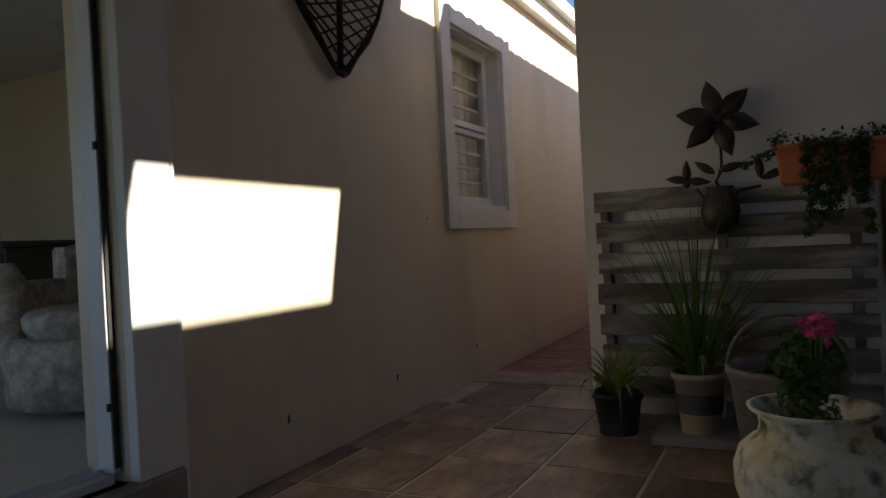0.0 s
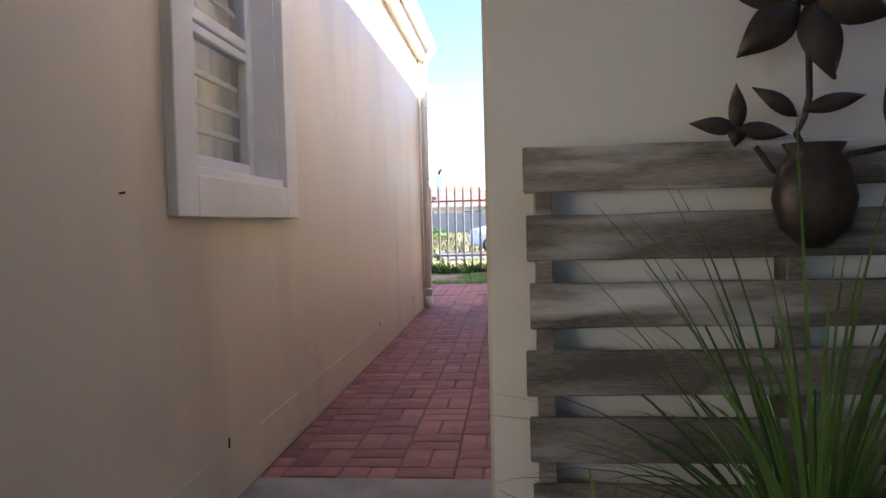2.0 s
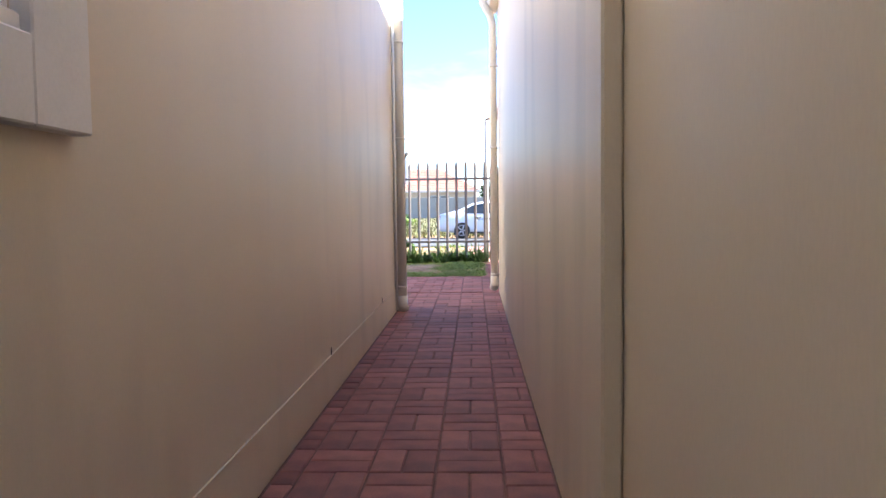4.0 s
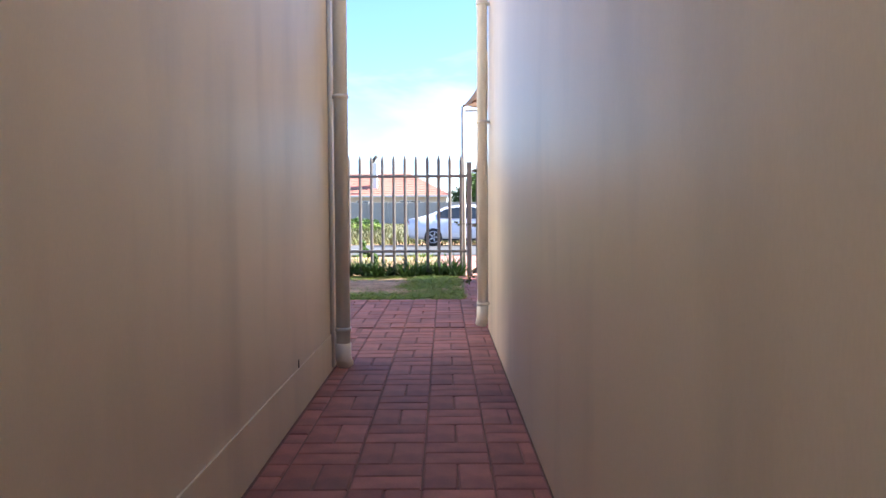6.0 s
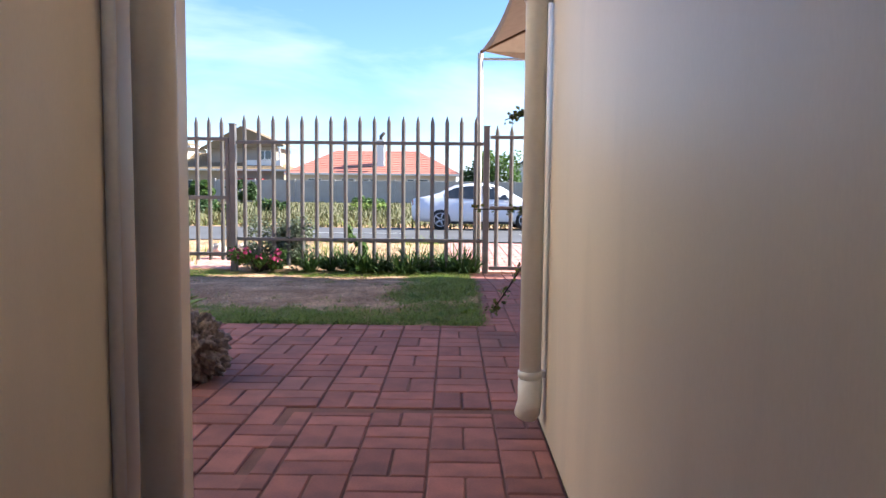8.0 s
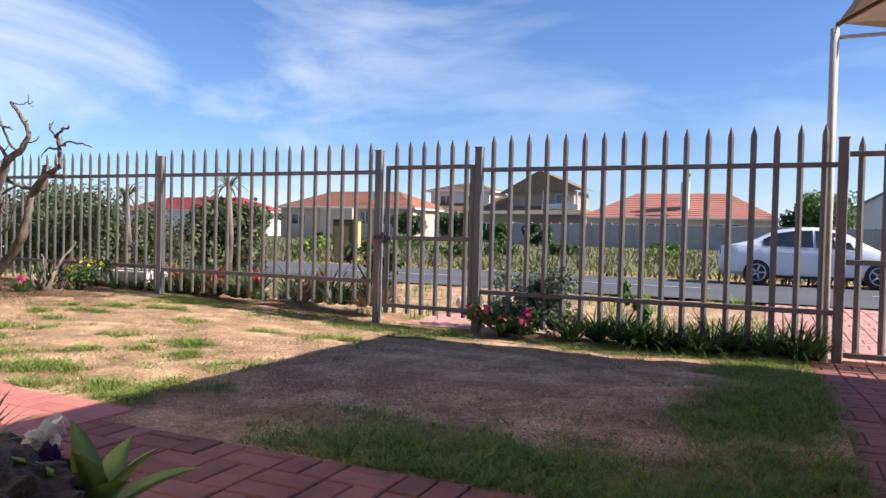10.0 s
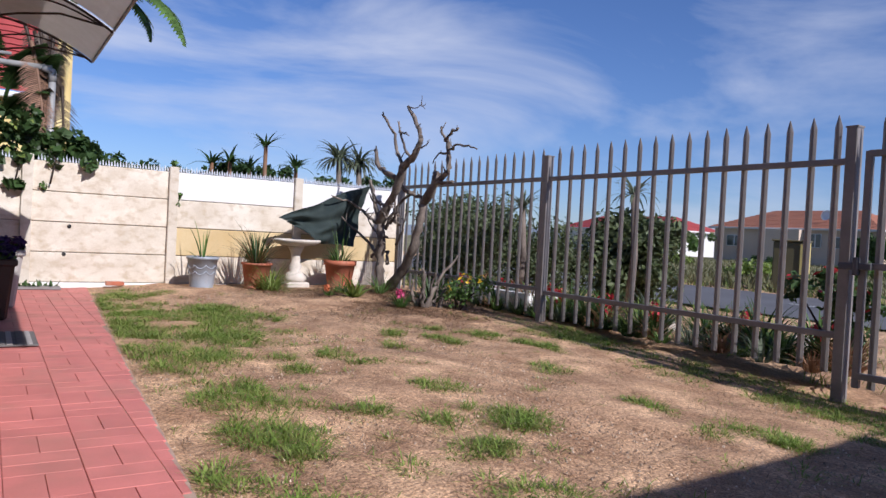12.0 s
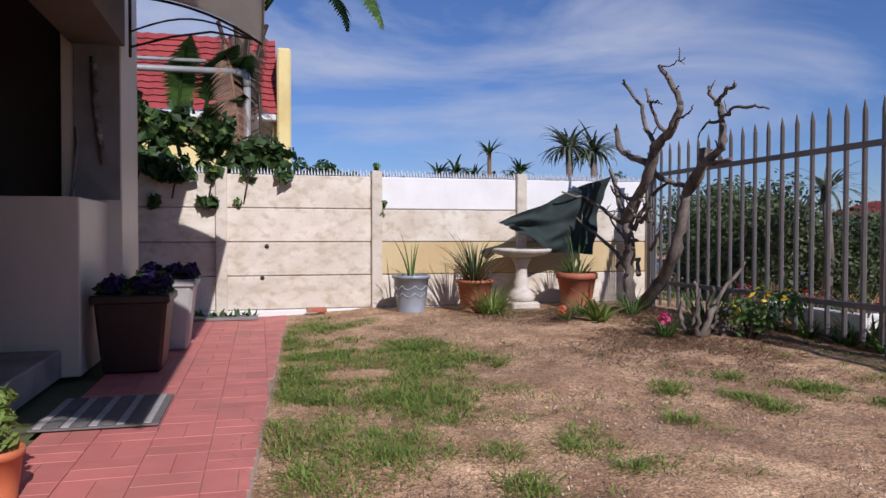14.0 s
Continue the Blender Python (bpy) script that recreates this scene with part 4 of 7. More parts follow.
for x in (0.0, 0.42):
    part("upright", boxes((x, 0.0, 0.0, x + 0.045, 0.045, 0.56), bev=0.004), M_WOOD_BROWN, tl)
for z in (0.0, 0.255, 0.515):
    part("crosspiece", boxes((0.045, 0.004, z, 0.42, 0.04, z + 0.045), bev=0.004), M_WOOD_BROWN, tl)
part("middle_bar", boxes((0.215, 0.006, 0.045, 0.25, 0.038, 0.255), bev=0.003), M_WOOD_BROWN, tl)
part("wall_peg", tube(bmesh.new(), [(0.23, 0.04, 0.54), (0.23, 0.075, 0.54)], 0.012, 6), M_WOOD_BROWN, tl)

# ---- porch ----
# Plaster darkened in colour to carry the shade inside the porch.
M_PORCH_SHADE = material("plaster_porch_shade", (0.15, 0.12, 0.10), (0.11, 0.09, 0.075), rough=0.8, scale=1.6, fine=120, bump=0.12, dist=0.002)
structure("wall_porch_side", boxes((-8.66, 11.6, 0, -8.442, 14.968, 3.3)), M_PORCH_SHADE, "plastered side wall of the porch, its shade put into the colour", "wall")
structure("wall_porch_back", boxes((-11.9, 11.4, 0, -8.44, 11.598, 3.3)), M_PORCH_SHADE, "plastered back wall of the porch, its shade put into the colour", "wall")
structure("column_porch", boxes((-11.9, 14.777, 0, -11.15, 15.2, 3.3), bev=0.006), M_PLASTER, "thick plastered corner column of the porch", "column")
structure("wall_house_west", boxes((-11.9, 11.598, 0, -11.7, 14.775, 3.3)), M_PORCH_SHADE, "plastered west wall of the house, porch shade put into its colour", "wall")
structure("low_wall_porch", boxes((-11.149, 14.62, 0, -10.24, 15.1, 1.16), bev=0.008), M_PLASTER, "low plastered parapet wall beside the porch", "wall")
# Second box: overhang added out of view to keep sky light off the porch.
structure("ceiling_porch", boxes((-12.3, 11.3, 3.3, -4.9, 15.25, 3.36), (-11.3, 15.25, 3.3, -5.0, 15.9, 3.36)), M_PLASTER_W, "flat porch ceiling with an added overhang that cuts sky light", "ceiling")
# Added door: its dark colour stands for the shade of the deep recess.
pd = thing("door_2", (-9.75, 11.6, 0.19), "added dark door that stands for the unlit porch recess", "door", "", "structure")
part("door_leaf", boxes((-0.85, 0.0, 0.0, 0.85, 0.045, 2.1), bev=0.005), M_DARK, pd)
for q in (-0.42, 0.42):
    for zq in (0.15, 1.1):
        part("door_panel", boxes((q - 0.3, 0.045, zq, q + 0.3, 0.06, zq + 0.8), bev=0.006), M_DARK, pd)
# The lintel takes the same plaster with shade in its colour.
structure("lintel_porch", boxes((-11.15, 14.85, 2.35, -8.44, 15.228, 3.298)), M_PORCH_SHADE, "plastered lintel over the porch opening, shade put into its colour", "lintel")
structure("porch_step", boxes((-10.238, 14.2, 0, -8.66, 14.99, 0.18), bev=0.01), M_CONCRETE, "dark concrete step up to the porch", "step")
structure("floor_porch", boxes((-11.7, 11.598, 0.0, -8.66, 14.2, 0.19)), M_CONCRETE, "concrete porch floor", "floor")
tagged(part("wall_pole", tube(bmesh.new(), [(-11.1, 14.85, 1.161), (-11.12, 14.9, 1.6), (-11.13, 14.88, 1.72)], 0.012, 8), M_GREY, None), "thin metal rod leaning on the porch column", "rod")
bp_ = thing("wall_panel", (-11.148, 15.03, 1.3), "grey notice panel with a wooden rod on the porch column", "panel")
part("board", boxes((0.0, -0.16, -0.12, 0.012, 0.16, 1.4), bev=0.003), M_STONEGREY, bp_)
part("rod", tube(bmesh.new(), [(0.03, 0.05, 0.15), (0.035, 0.0, 0.55), (0.03, -0.02, 0.95)], 0.022, 8), M_WOOD_OLD, bp_)

# awning of curved sheets on scroll brackets
M_POLY = leaf_material("opal_sheet", (0.74, 0.72, 0.69), (0.68, 0.66, 0.62), 0.35, 0.4)
aw = thing("awning", (0, 0, 0), "curved opal plastic awning on black scroll brackets over the porch front", "awning")


def awn_prof(f):
    return 15.235 + 1.01 * f, 2.80 - 0.05 * f - 0.265 * f ** 2.4


for x0, x1 in ((-11.30, -9.88), (-9.82, -8.45), (-8.20, -5.50)):
    vs, fs = [], []
    for k in range(13):
        y, z = awn_prof(k / 12)
        vs += [(x0, y, z), (x1, y, z), (x0, y, z + 0.006), (x1, y, z + 0.006)]
    for k in range(12):
        a = 4 * k
        fs += [(a, a + 4, a + 5, a + 1), (a + 2, a + 3, a + 7, a + 6), (a, a + 2, a + 6, a + 4), (a + 1, a + 5, a + 7, a + 3)]
    fs += [(0, 1, 3, 2), (48, 50, 51, 49)]
    from_arrays("sheet", vs, fs, M_POLY, aw, smooth=False)
    y, z = awn_prof(1)
    part("edge_strip", boxes((x0, y - 0.004, z - 0.02, x1, y + 0.012, z + 0.012)), M_GREY, aw)
for x in (-11.28, -9.85, -8.47, -5.6):
    bm = bmesh.new()
    tube(bm, [(x, awn_prof(k / 10)[0], awn_prof(k / 10)[1] - 0.022) for k in range(11)], 0.012, 6)
    tube(bm, [(x, 15.245, 2.30), (x, 15.245, 2.78)], 0.012, 6)
    tube(bm, [(x, 15.25, 2.38), (x, 15.55, 2.48), (x, 15.85, 2.54), (x, 16.2, 2.50)], 0.010, 6)
    tube(bm, [(x, 15.25 + 0.09 * k, 2.50 + 0.13 * math.sin(k * 0.31)) for k in range(11)], 0.008, 5)
    part("bracket", bm, M_BRONZE, aw, "black scroll bracket")

# things on the painted paving
M_MAT_A = material("doormat_grey", (0.42, 0.39, 0.36), (0.31, 0.285, 0.27), rough=1.0, scale=20, fine=300, bump=0.5)
M_MAT_B = material("doormat_dark", (0.17, 0.155, 0.145), (0.12, 0.11, 0.10), rough=1.0, scale=20, fine=300, bump=0.5)
mt = thing("doormat", (-9.18, 15.46, 0.008), "striped grey woven doormat on the paving", "doormat")
part("border", boxes((-0.33, -0.285, 0.0, 0.33, 0.285, 0.010), bev=0.003), M_MAT_B, mt)
for k in range(9):
    y = -0.265 + 0.06 * k
    part("stripe", boxes((-0.315, y, 0.0101, 0.315, y + (0.05 if k % 2 else 0.036), 0.016), bev=0.002), M_MAT_A if k % 2 == 0 else M_MAT_B, mt)
M_BROWNPOT = material("dark_brown_plastic", (0.045, 0.02, 0.016), (0.03, 0.015, 0.012), rough=0.45, scale=4, fine=40)
M_GREYPOT = material("pale_grey_plastic", (0.42, 0.40, 0.37), (0.34, 0.32, 0.30), rough=0.5, scale=4, fine=40)


def square_pot(name, at, label, mat, h, w0, w1, flower=None, seed=1):
    t = thing(name, at, label, "planter")
    bm = boxes((-w0 / 2, -w0 / 2, 0, w0 / 2, w0 / 2, h), bev=0.02)
    for v in bm.verts:
        f = 1 + (w1 / w0 - 1) * v.co.z / h
        v.co.x *= f
        v.co.y *= f
    part("tub", bm, mat, t)
    part("rim", boxes((-w1 / 2 - 0.015, -w1 / 2 - 0.015, h - 0.06, w1 / 2 + 0.015, w1 / 2 + 0.015, h), bev=0.012), mat, t)
    if flower:
        vs, fs = leaf_cloud([(x, y, h + 0.02, 0.075) for x in (-0.15, 0, 0.15) for y in (-0.15, 0, 0.15)], 1300, 0.035, seed)
        from_arrays("foliage", vs, fs, M_GREEN_D, t)
        vs, fs = leaf_cloud([(x, y, h + 0.06, 0.06) for x in (-0.16, -0.04, 0.1, 0.18) for y in (-0.12, 0.05, 0.17)], 420, 0.04, seed + 1)
        from_arrays("blossom", vs, fs, flower, t)
    return t


square_pot("square_planter", (-10.45, 15.40, 0.004), "tall dark brown square planter full of purple petunias", M_BROWNPOT, 0.52, 0.36, 0.46, M_PURPLE, 3)
square_pot("square_planter", (-11.35, 15.50, 0.004), "pale grey square planter behind the brown one", M_GREYPOT, 0.56, 0.32, 0.44, M_PURPLE, 7)
op = thing("potted_herb", (-7.97, 15.328, 0.004), "small orange plastic pot with a leafy green herb", "potted plant")
pot(op, 0.07, 0.088, 0.18, M_ORANGE)
vs, fs = leaf_cloud([(0, 0, 0.22, 0.06), (0.02, 0.02, 0.29, 0.05), (-0.02, 0.02, 0.35, 0.04)], 260, 0.03, 71)
from_arrays("foliage", vs, fs, M_GREEN_Y, op)

# ---- precast wall ----
PY = [10.4, 12.2, 14.0, 15.81, 17.55, 19.345, 21.12]
pw = thing("precast_wall", (0, 0, 0), "cream precast concrete panel wall with slotted posts", "wall", "", "structure")
for k, y in enumerate(PY):
    part("post", boxes((-13.66, y - 0.062, -0.05, -13.52, y + 0.062, 1.66), bev=0.008), M_PRECAST, pw)
for a, b in zip(PY, PY[1:]):
    for row in range(4):
        z0 = 0.06 + 0.384 * row
        mat = M_PRECAST
        if row == 3 and a > 17:
            mat = M_PRECAST_W
        if row == 1 and a > 17:
            mat = M_PRECAST_Y
        part("panel", boxes((-13.63, a + 0.05, z0 + 0.004, -13.572 - 0.006 * (row % 2), b - 0.05, z0 + 0.38), bev=0.009), mat, pw)
part("joint_filler", boxes((-13.606, 10.42, 0.0, -13.598, 21.1, 1.59)), M_CONCRETE, pw)
part("kerb", boxes((-13.64, 10.4, -0.05, -13.545, 21.1, 0.058), bev=0.01), M_PRECAST_W, pw)
vs, fs = [], []
M_SPIKE = material("clear_spike_strip", (0.62, 0.66, 0.72), (0.52, 0.56, 0.62), rough=0.3, scale=8, fine=60)
for i in range(300):
    y = 10.5 + 10.55 * i / 300
    if min(abs(y - p) for p in PY) < 0.08:
        continue
    for x in (-13.62, -13.585):
        k = len(vs)
        h = 0.085 if (i % 2) else 0.06
        vs += [(x - 0.01, y, 1.60), (x + 0.01, y, 1.60), (x, y + 0.02, 1.60), (x + 0.002, y + 0.006, 1.60 + h)]
        fs += [(k, k + 1, k + 3), (k + 1, k + 2, k + 3), (k + 2, k, k + 3)]
tagged(from_arrays("wall_spikes", vs, fs, M_SPIKE), "strip of pale plastic anti-climb spikes along the wall top", "spikes", "", "stuff")

# ---- carport shade ----
cp = thing("carport_shade", (0, 0, 0), "beige shade-cloth carport canopy on painted steel poles", "carport")
CX0, CX1, CY0, CY1, CZ = -1.39, 4.2, 13.78, 20.93, 2.89
for x, y in ((CX0, CY1), (CX1, CY1), (CX1, CY0)):
    part("pole", tube(bmesh.new(), [(x, y, ground_z(x, y) - 0.05), (x, y, CZ + 0.02)], 0.038, 12), M_POLE, cp)
part("frame_tube", tube(bmesh.new(), [(CX0, CY1, CZ - 0.06), (CX1, CY1, CZ - 0.06)], 0.02, 8), M_POLE, cp)
part("frame_tube", tube(bmesh.new(), [(CX0, CY0, CZ - 0.06), (CX1, CY0, CZ - 0.06)], 0.02, 8), M_POLE, cp)
CYC = 20.66
for x in (CX0, CX1):
    part("tie", tube(bmesh.new(), [(x, CYC - 0.01, CZ), (x, CY1, CZ - 0.02)], 0.012, 6), M_POLE, cp)
vs, fs = [], []
NS = 20
mx, my = (CX0 + CX1) / 2, (CY0 + CYC) / 2
for j in range(NS + 1):
    for i in range(NS + 1):
        u, v = i / NS, j / NS
        x, y = CX0 + (CX1 - CX0) * u, CY0 + (CYC - CY0) * v
        x += 0.17 * 4 * v * (1 - v) * (1 - 2 * u)
        edge = min(u, 1 - u, v, 1 - v) * 2
        along = 4 * u * (1 - u) if min(v, 1 - v) <= min(u, 1 - u) else 4 * v * (1 - v)
        z = CZ + 0.95 * edge - 0.06 * along * (1 - edge)
        vs.append((x, y, z))
for j in range(NS):
    for i in range(NS):
        a = j * (NS + 1) + i
        if i == j:
            fs += [(a, a + 1, a + NS + 2), (a, a + NS + 2, a + NS + 1)]
        elif i + j == NS - 1:
            fs += [(a, a + 1, a + NS + 1), (a + 1, a + NS + 2, a + NS + 1)]
        else:
            fs.append((a, a + 1, a + NS + 2, a + NS + 1))
from_arrays("canopy", vs, fs, M_CANOPY, cp)
for i, j in ((0, 0), (0, NS), (NS, 0), (NS, NS)):
    seam = [Vector(vs[(j + (NS // 2 - j) * k // 10) * (NS + 1) + i + (NS // 2 - i) * k // 10]) - Vector((0, 0, 0.012)) for k in range(0, 11, 2)]
    part("ridge_seam", tube(bmesh.new(), seam, 0.022, 8), M_WOOD_BROWN, cp, "dark stitched ridge seam")
vs, fs = [], []
for (p, q) in (((CX0, CY0), (CX0, CYC)), ((CX0, CYC), (CX1, CYC)), ((CX1, CYC), (CX1, CY0)), ((CX1, CY0), (CX0, CY0))):
    base = len(vs)
    for k in range(13):
        f = k / 12
        x, y = p[0] + (q[0] - p[0]) * f, p[1] + (q[1] - p[1]) * f
        s = 4 * f * (1 - f)
        x += 0.17 * 4 * f * (1 - f) * (1 if p[0] == CX0 else -1) if p[0] == q[0] else 0
        vs += [(x, y, CZ - 0.06 * s + 0.001), (x, y, CZ - 0.06 * s - 0.10 * min(1, s * 2.5))]
    fs += [(base + 2 * k, base + 2 * k + 2, base + 2 * k + 3, base + 2 * k + 1) for k in range(12)]
from_arrays("valance", vs, fs, M_CANOPY, cp)

# ---- beside the passage mouth ----
M_STUMP = material("old_stump", (0.085, 0.066, 0.055), (0.03, 0.022, 0.018), rough=0.95, scale=12, fine=60, amount=0.6, bump=1.0, dist=0.03,
                   stain=(0.22, 0.175, 0.145), stain_scale=7, stain_amount=0.6)
M_KNOT = material("driftwood_pale", (0.33, 0.26, 0.215), (0.10, 0.072, 0.058), rough=0.95, scale=11, fine=60, amount=0.55, bump=1.0, dist=0.03)


def lumpy(bm, m, amp, seed, freq=6.0, sub=4, hole=0.0):
    g = bmesh.ops.create_icosphere(bm, subdivisions=sub, radius=1.0)["verts"]
    for v in g:
        n1 = noise.noise(v.co * freq * 0.5 + Vector((seed, 0, 0)))
        n2 = noise.noise(v.co * freq + Vector((0, seed, 0)))
        pit = max(0, noise.noise(v.co * freq * 0.8 + Vector((0, 0, seed))) - 0.12) * hole
        v.co *= 1 + amp * n1 + amp * 0.6 * n2 - pit
        v.co = m @ v.co
    return bm


stp = thing("stump_planter", (-3.50, 14.22, 0), "gnarled dark driftwood stump planter with hollows", "stump")
b1 = lumpy(bmesh.new(), Matrix.Translation((0.0, 0.0, 0.20)) @ Matrix.Diagonal((0.38, 0.33, 0.25, 1)), 0.19, 3, 9, 6, 0.55)
part("stump", b1, M_STUMP, stp, smooth=True)
b2 = lumpy(bmesh.new(), Matrix.Translation((0.43, -0.02, 0.15)) @ Matrix.Diagonal((0.19, 0.17, 0.17, 1)), 0.3, 8, 9, 6, 1.1)
part("knot", b2, M_KNOT, stp, "pale hollowed knot of driftwood", smooth=True)
part("root", lumpy(bmesh.new(), Matrix.Translation((0.28, 0.2, 0.10)) @ Matrix.Diagonal((0.20, 0.16, 0.15, 1)), 0.25, 5, 5, 4, 0.4), M_KNOT, stp, smooth=True)
suc = thing("succulent", (-3.30, 14.50, 0.23), "pale green fleshy succulent rosette in the stump", "succulent")


def fleshy(n, ln, w, seed, lean0, lean1):
    """Thick tapering leaves in a rosette, cupped along the middle."""
    r = random.Random(seed)
    vs, fs = [], []
    for i in range(n):
        h = i * 2.4 + r.uniform(-0.2, 0.2)
        lean = lean0 + (lean1 - lean0) * i / n
        L, W = ln * r.uniform(0.85, 1.1), w * r.uniform(0.85, 1.1)
        d, p = Vector((math.cos(h), math.sin(h), 0)), Vector((-math.sin(h), math.cos(h), 0))
        pos, ang, k0 = Vector((0, 0, 0)), lean, len(vs)
        for k in range(7):
            f = k / 6
            wd = W * (0.45 + 0.55 * math.sin(math.pi * (0.15 + 0.75 * f))) * (1 - f ** 4) / 2 + 0.002
            tn = d * math.sin(ang) + Vector((0, 0, math.cos(ang)))
            nm = d * -math.cos(ang) + Vector((0, 0, math.sin(ang)))
            vs += [pos - p * wd + nm * wd * 0.35, pos, pos + p * wd + nm * wd * 0.35, pos - nm * wd * 0.28]
            pos = pos + tn * (L / 6)
            ang += 0.12
        for k in range(6):
            a = k0 + 4 * k
            for s, t in ((0, 1), (1, 2), (2, 3), (3, 0)):
                fs.append((a + s, a + t, a + 4 + t, a + 4 + s))
    return vs, fs


vs, fs = fleshy(11, 0.27, 0.075, 4, 1.1, 0.1)
from_arrays("leaf_rosette", vs, fs, leaf_material("leaf_pale", (0.33, 0.43, 0.13), (0.22, 0.32, 0.08), 0.45, 0.35), suc, smooth=True)
alo = thing("aloe_plant", (-4.46, 14.97, 0.0), "spiky dark aloe clump in a stone pot", "potted plant")
part("stone_pot", lumpy(bmesh.new(), Matrix.Translation((0, 0, 0.07)) @ Matrix.Diagonal((0.18, 0.18, 0.09, 1)), 0.15, 12, 5, 3), M_STUMP, alo)
vs, fs = blade_arrays(rosette(40, 0.24, 0.025, 0.2, 1.2, 0.9, 81, 0.11, 0.03), 5)
from_arrays("foliage", vs, fs, M_GREEN_G, alo)
vio = thing("petunia_pot", (-3.80, 14.75, 0.0), "small pot of purple and white petunias", "potted plant")
pot(vio, 0.07, 0.09, 0.13, M_STUMP)
vs, fs = leaf_cloud([(0, 0, 0.17, 0.07), (0.05, 0.0, 0.2, 0.05)], 160, 0.03, 91)
from_arrays("foliage", vs, fs, M_GREEN_D, vio)
vs, fs = leaf_cloud([(0.02, 0, 0.25, 0.03), (-0.05, 0.03, 0.22, 0.025)], 26, 0.05, 92)
from_arrays("blossom", vs, fs, M_PURPLE, vio)

vs, fs = leaf_cloud([(-0.06, 0.08, 0.30, 0.035), (-0.1, 0.04, 0.27, 0.03)], 30, 0.045, 93)
from_arrays("white_blossom", vs, fs, leaf_material("petal_white", (0.72, 0.70, 0.68), (0.6, 0.58, 0.56)), vio)

# clay urn with spekboom at the neighbour's corner
cu = thing("clay_urn", (-0.98, 14.80, 0.0), "large terracotta urn planted with a straggling spekboom", "urn")
ub = part("urn", lathe(bmesh.new(), [(0.17, 0), (0.24, 0.04), (0.34, 0.18), (0.355, 0.28), (0.32, 0.38), (0.22, 0.46), (0.19, 0.50), (0.20, 0.56), (0.24, 0.60), (0.24, 0.62), (0.20, 0.62), (0.17, 0.55)], 34), M_TERRA, cu)
us = part("soil", lathe(bmesh.new(), [(0.18, 0.55), (0.08, 0.57)], 16), M_SOILDARK, cu)
for o in (ub, us):
    o.matrix_basis = Matrix.Translation((0.16, 0.08, 0)) @ Matrix.Diagonal((0.8, 0.8, 0.82, 1))
M_SPEK = leaf_material("leaf_round", (0.15, 0.17, 0.045), (0.09, 0.11, 0.03), 0.45, 0.15)


def spek_branch(t, pts, seed, n=36, leaf=0.034):
    r = random.Random(seed)
    part("branch", tube(bmesh.new(), pts, [0.011 * (1 - 0.75 * k / (len(pts) - 1)) for k in range(len(pts))], 6), M_BRANCH, t)
    P = [Vector(p) for p in pts]
    cents = []
    for _ in range(n):
        k = r.randrange(len(P) - 1)
        c = P[k].lerp(P[k + 1], r.random())
        cents.append((*c, 0.035))
    vs, fs = leaf_cloud(cents, n * 6, leaf * 0.72, seed + 1, 0.3, 1.1)
    from_arrays("leaves", vs, fs, M_SPEK, t)


spek_branch(cu, [(0.06, 0.0, 0.49), (-0.22, -0.15, 0.75), (-0.40, -0.2, 0.86), (-0.66, -0.22, 0.86)], 1, 22)
spek_branch(cu, [(-0.02, 0.03, 0.49), (-0.2, -0.1, 0.66), (-0.36, -0.2, 0.60), (-0.50, -0.22, 0.38), (-0.56, -0.24, 0.3)], 2, 20)
spek_branch(cu, [(0.1, 0.05, 0.49), (-0.06, -0.1, 1.0), (-0.18, -0.15, 1.3), (-0.32, -0.18, 1.42), (-0.5, -0.2, 1.34)], 3, 50)
spek_branch(cu, [(0.1, 0.05, 0.49), (0.0, -0.1, 1.1), (-0.1, -0.2, 1.6), (-0.32, -0.2, 1.72)], 4, 60)
spek_branch(cu, [(0.02, 0.03, 0.49), (0.1, -0.05, 1.2), (0.0, -0.1, 1.8), (-0.12, -0.15, 2.1)], 5, 70)
spek_branch(cu, [(0.1, 0.05, 0.49), (-0.12, -0.08, 0.8), (-0.22, -0.1, 1.05), (-0.4, -0.12, 1.12)], 6, 34)
spek_branch(cu, [(0.1, 0.05, 0.49), (0.12, 0.1, 0.9), (0.2, 0.1, 1.5), (0.15, 0.05, 2.0)], 7, 70)

spek_branch(cu, [(0.1, 0.05, 0.49), (-0.05, -0.12, 0.9), (-0.10, -0.2, 1.25), (-0.16, -0.22, 1.5)], 8, 60)
spek_branch(cu, [(0.1, 0.05, 0.49), (0.06, -0.12, 1.0), (0.02, -0.2, 1.5), (-0.06, -0.22, 1.95)], 9, 80)
spek_branch(cu, [(0.1, 0.05, 0.49), (-0.08, -0.1, 0.72), (-0.14, -0.15, 0.95), (-0.12, -0.2, 1.2)], 10, 50)

# ---- the far corner of the yard ----
M_BARK = material("grey_bark", (0.23, 0.19, 0.155), (0.075, 0.058, 0.048), rough=0.95, scale=8, fine=60, amount=0.55, bump=0.7, dist=0.01, stretch=(1, 1, 0.4))
tree = thing("bare_tree", (-12.62, 20.15, 0.0), "leafless pruned frangipani tree with knobbly grey limbs", "tree")


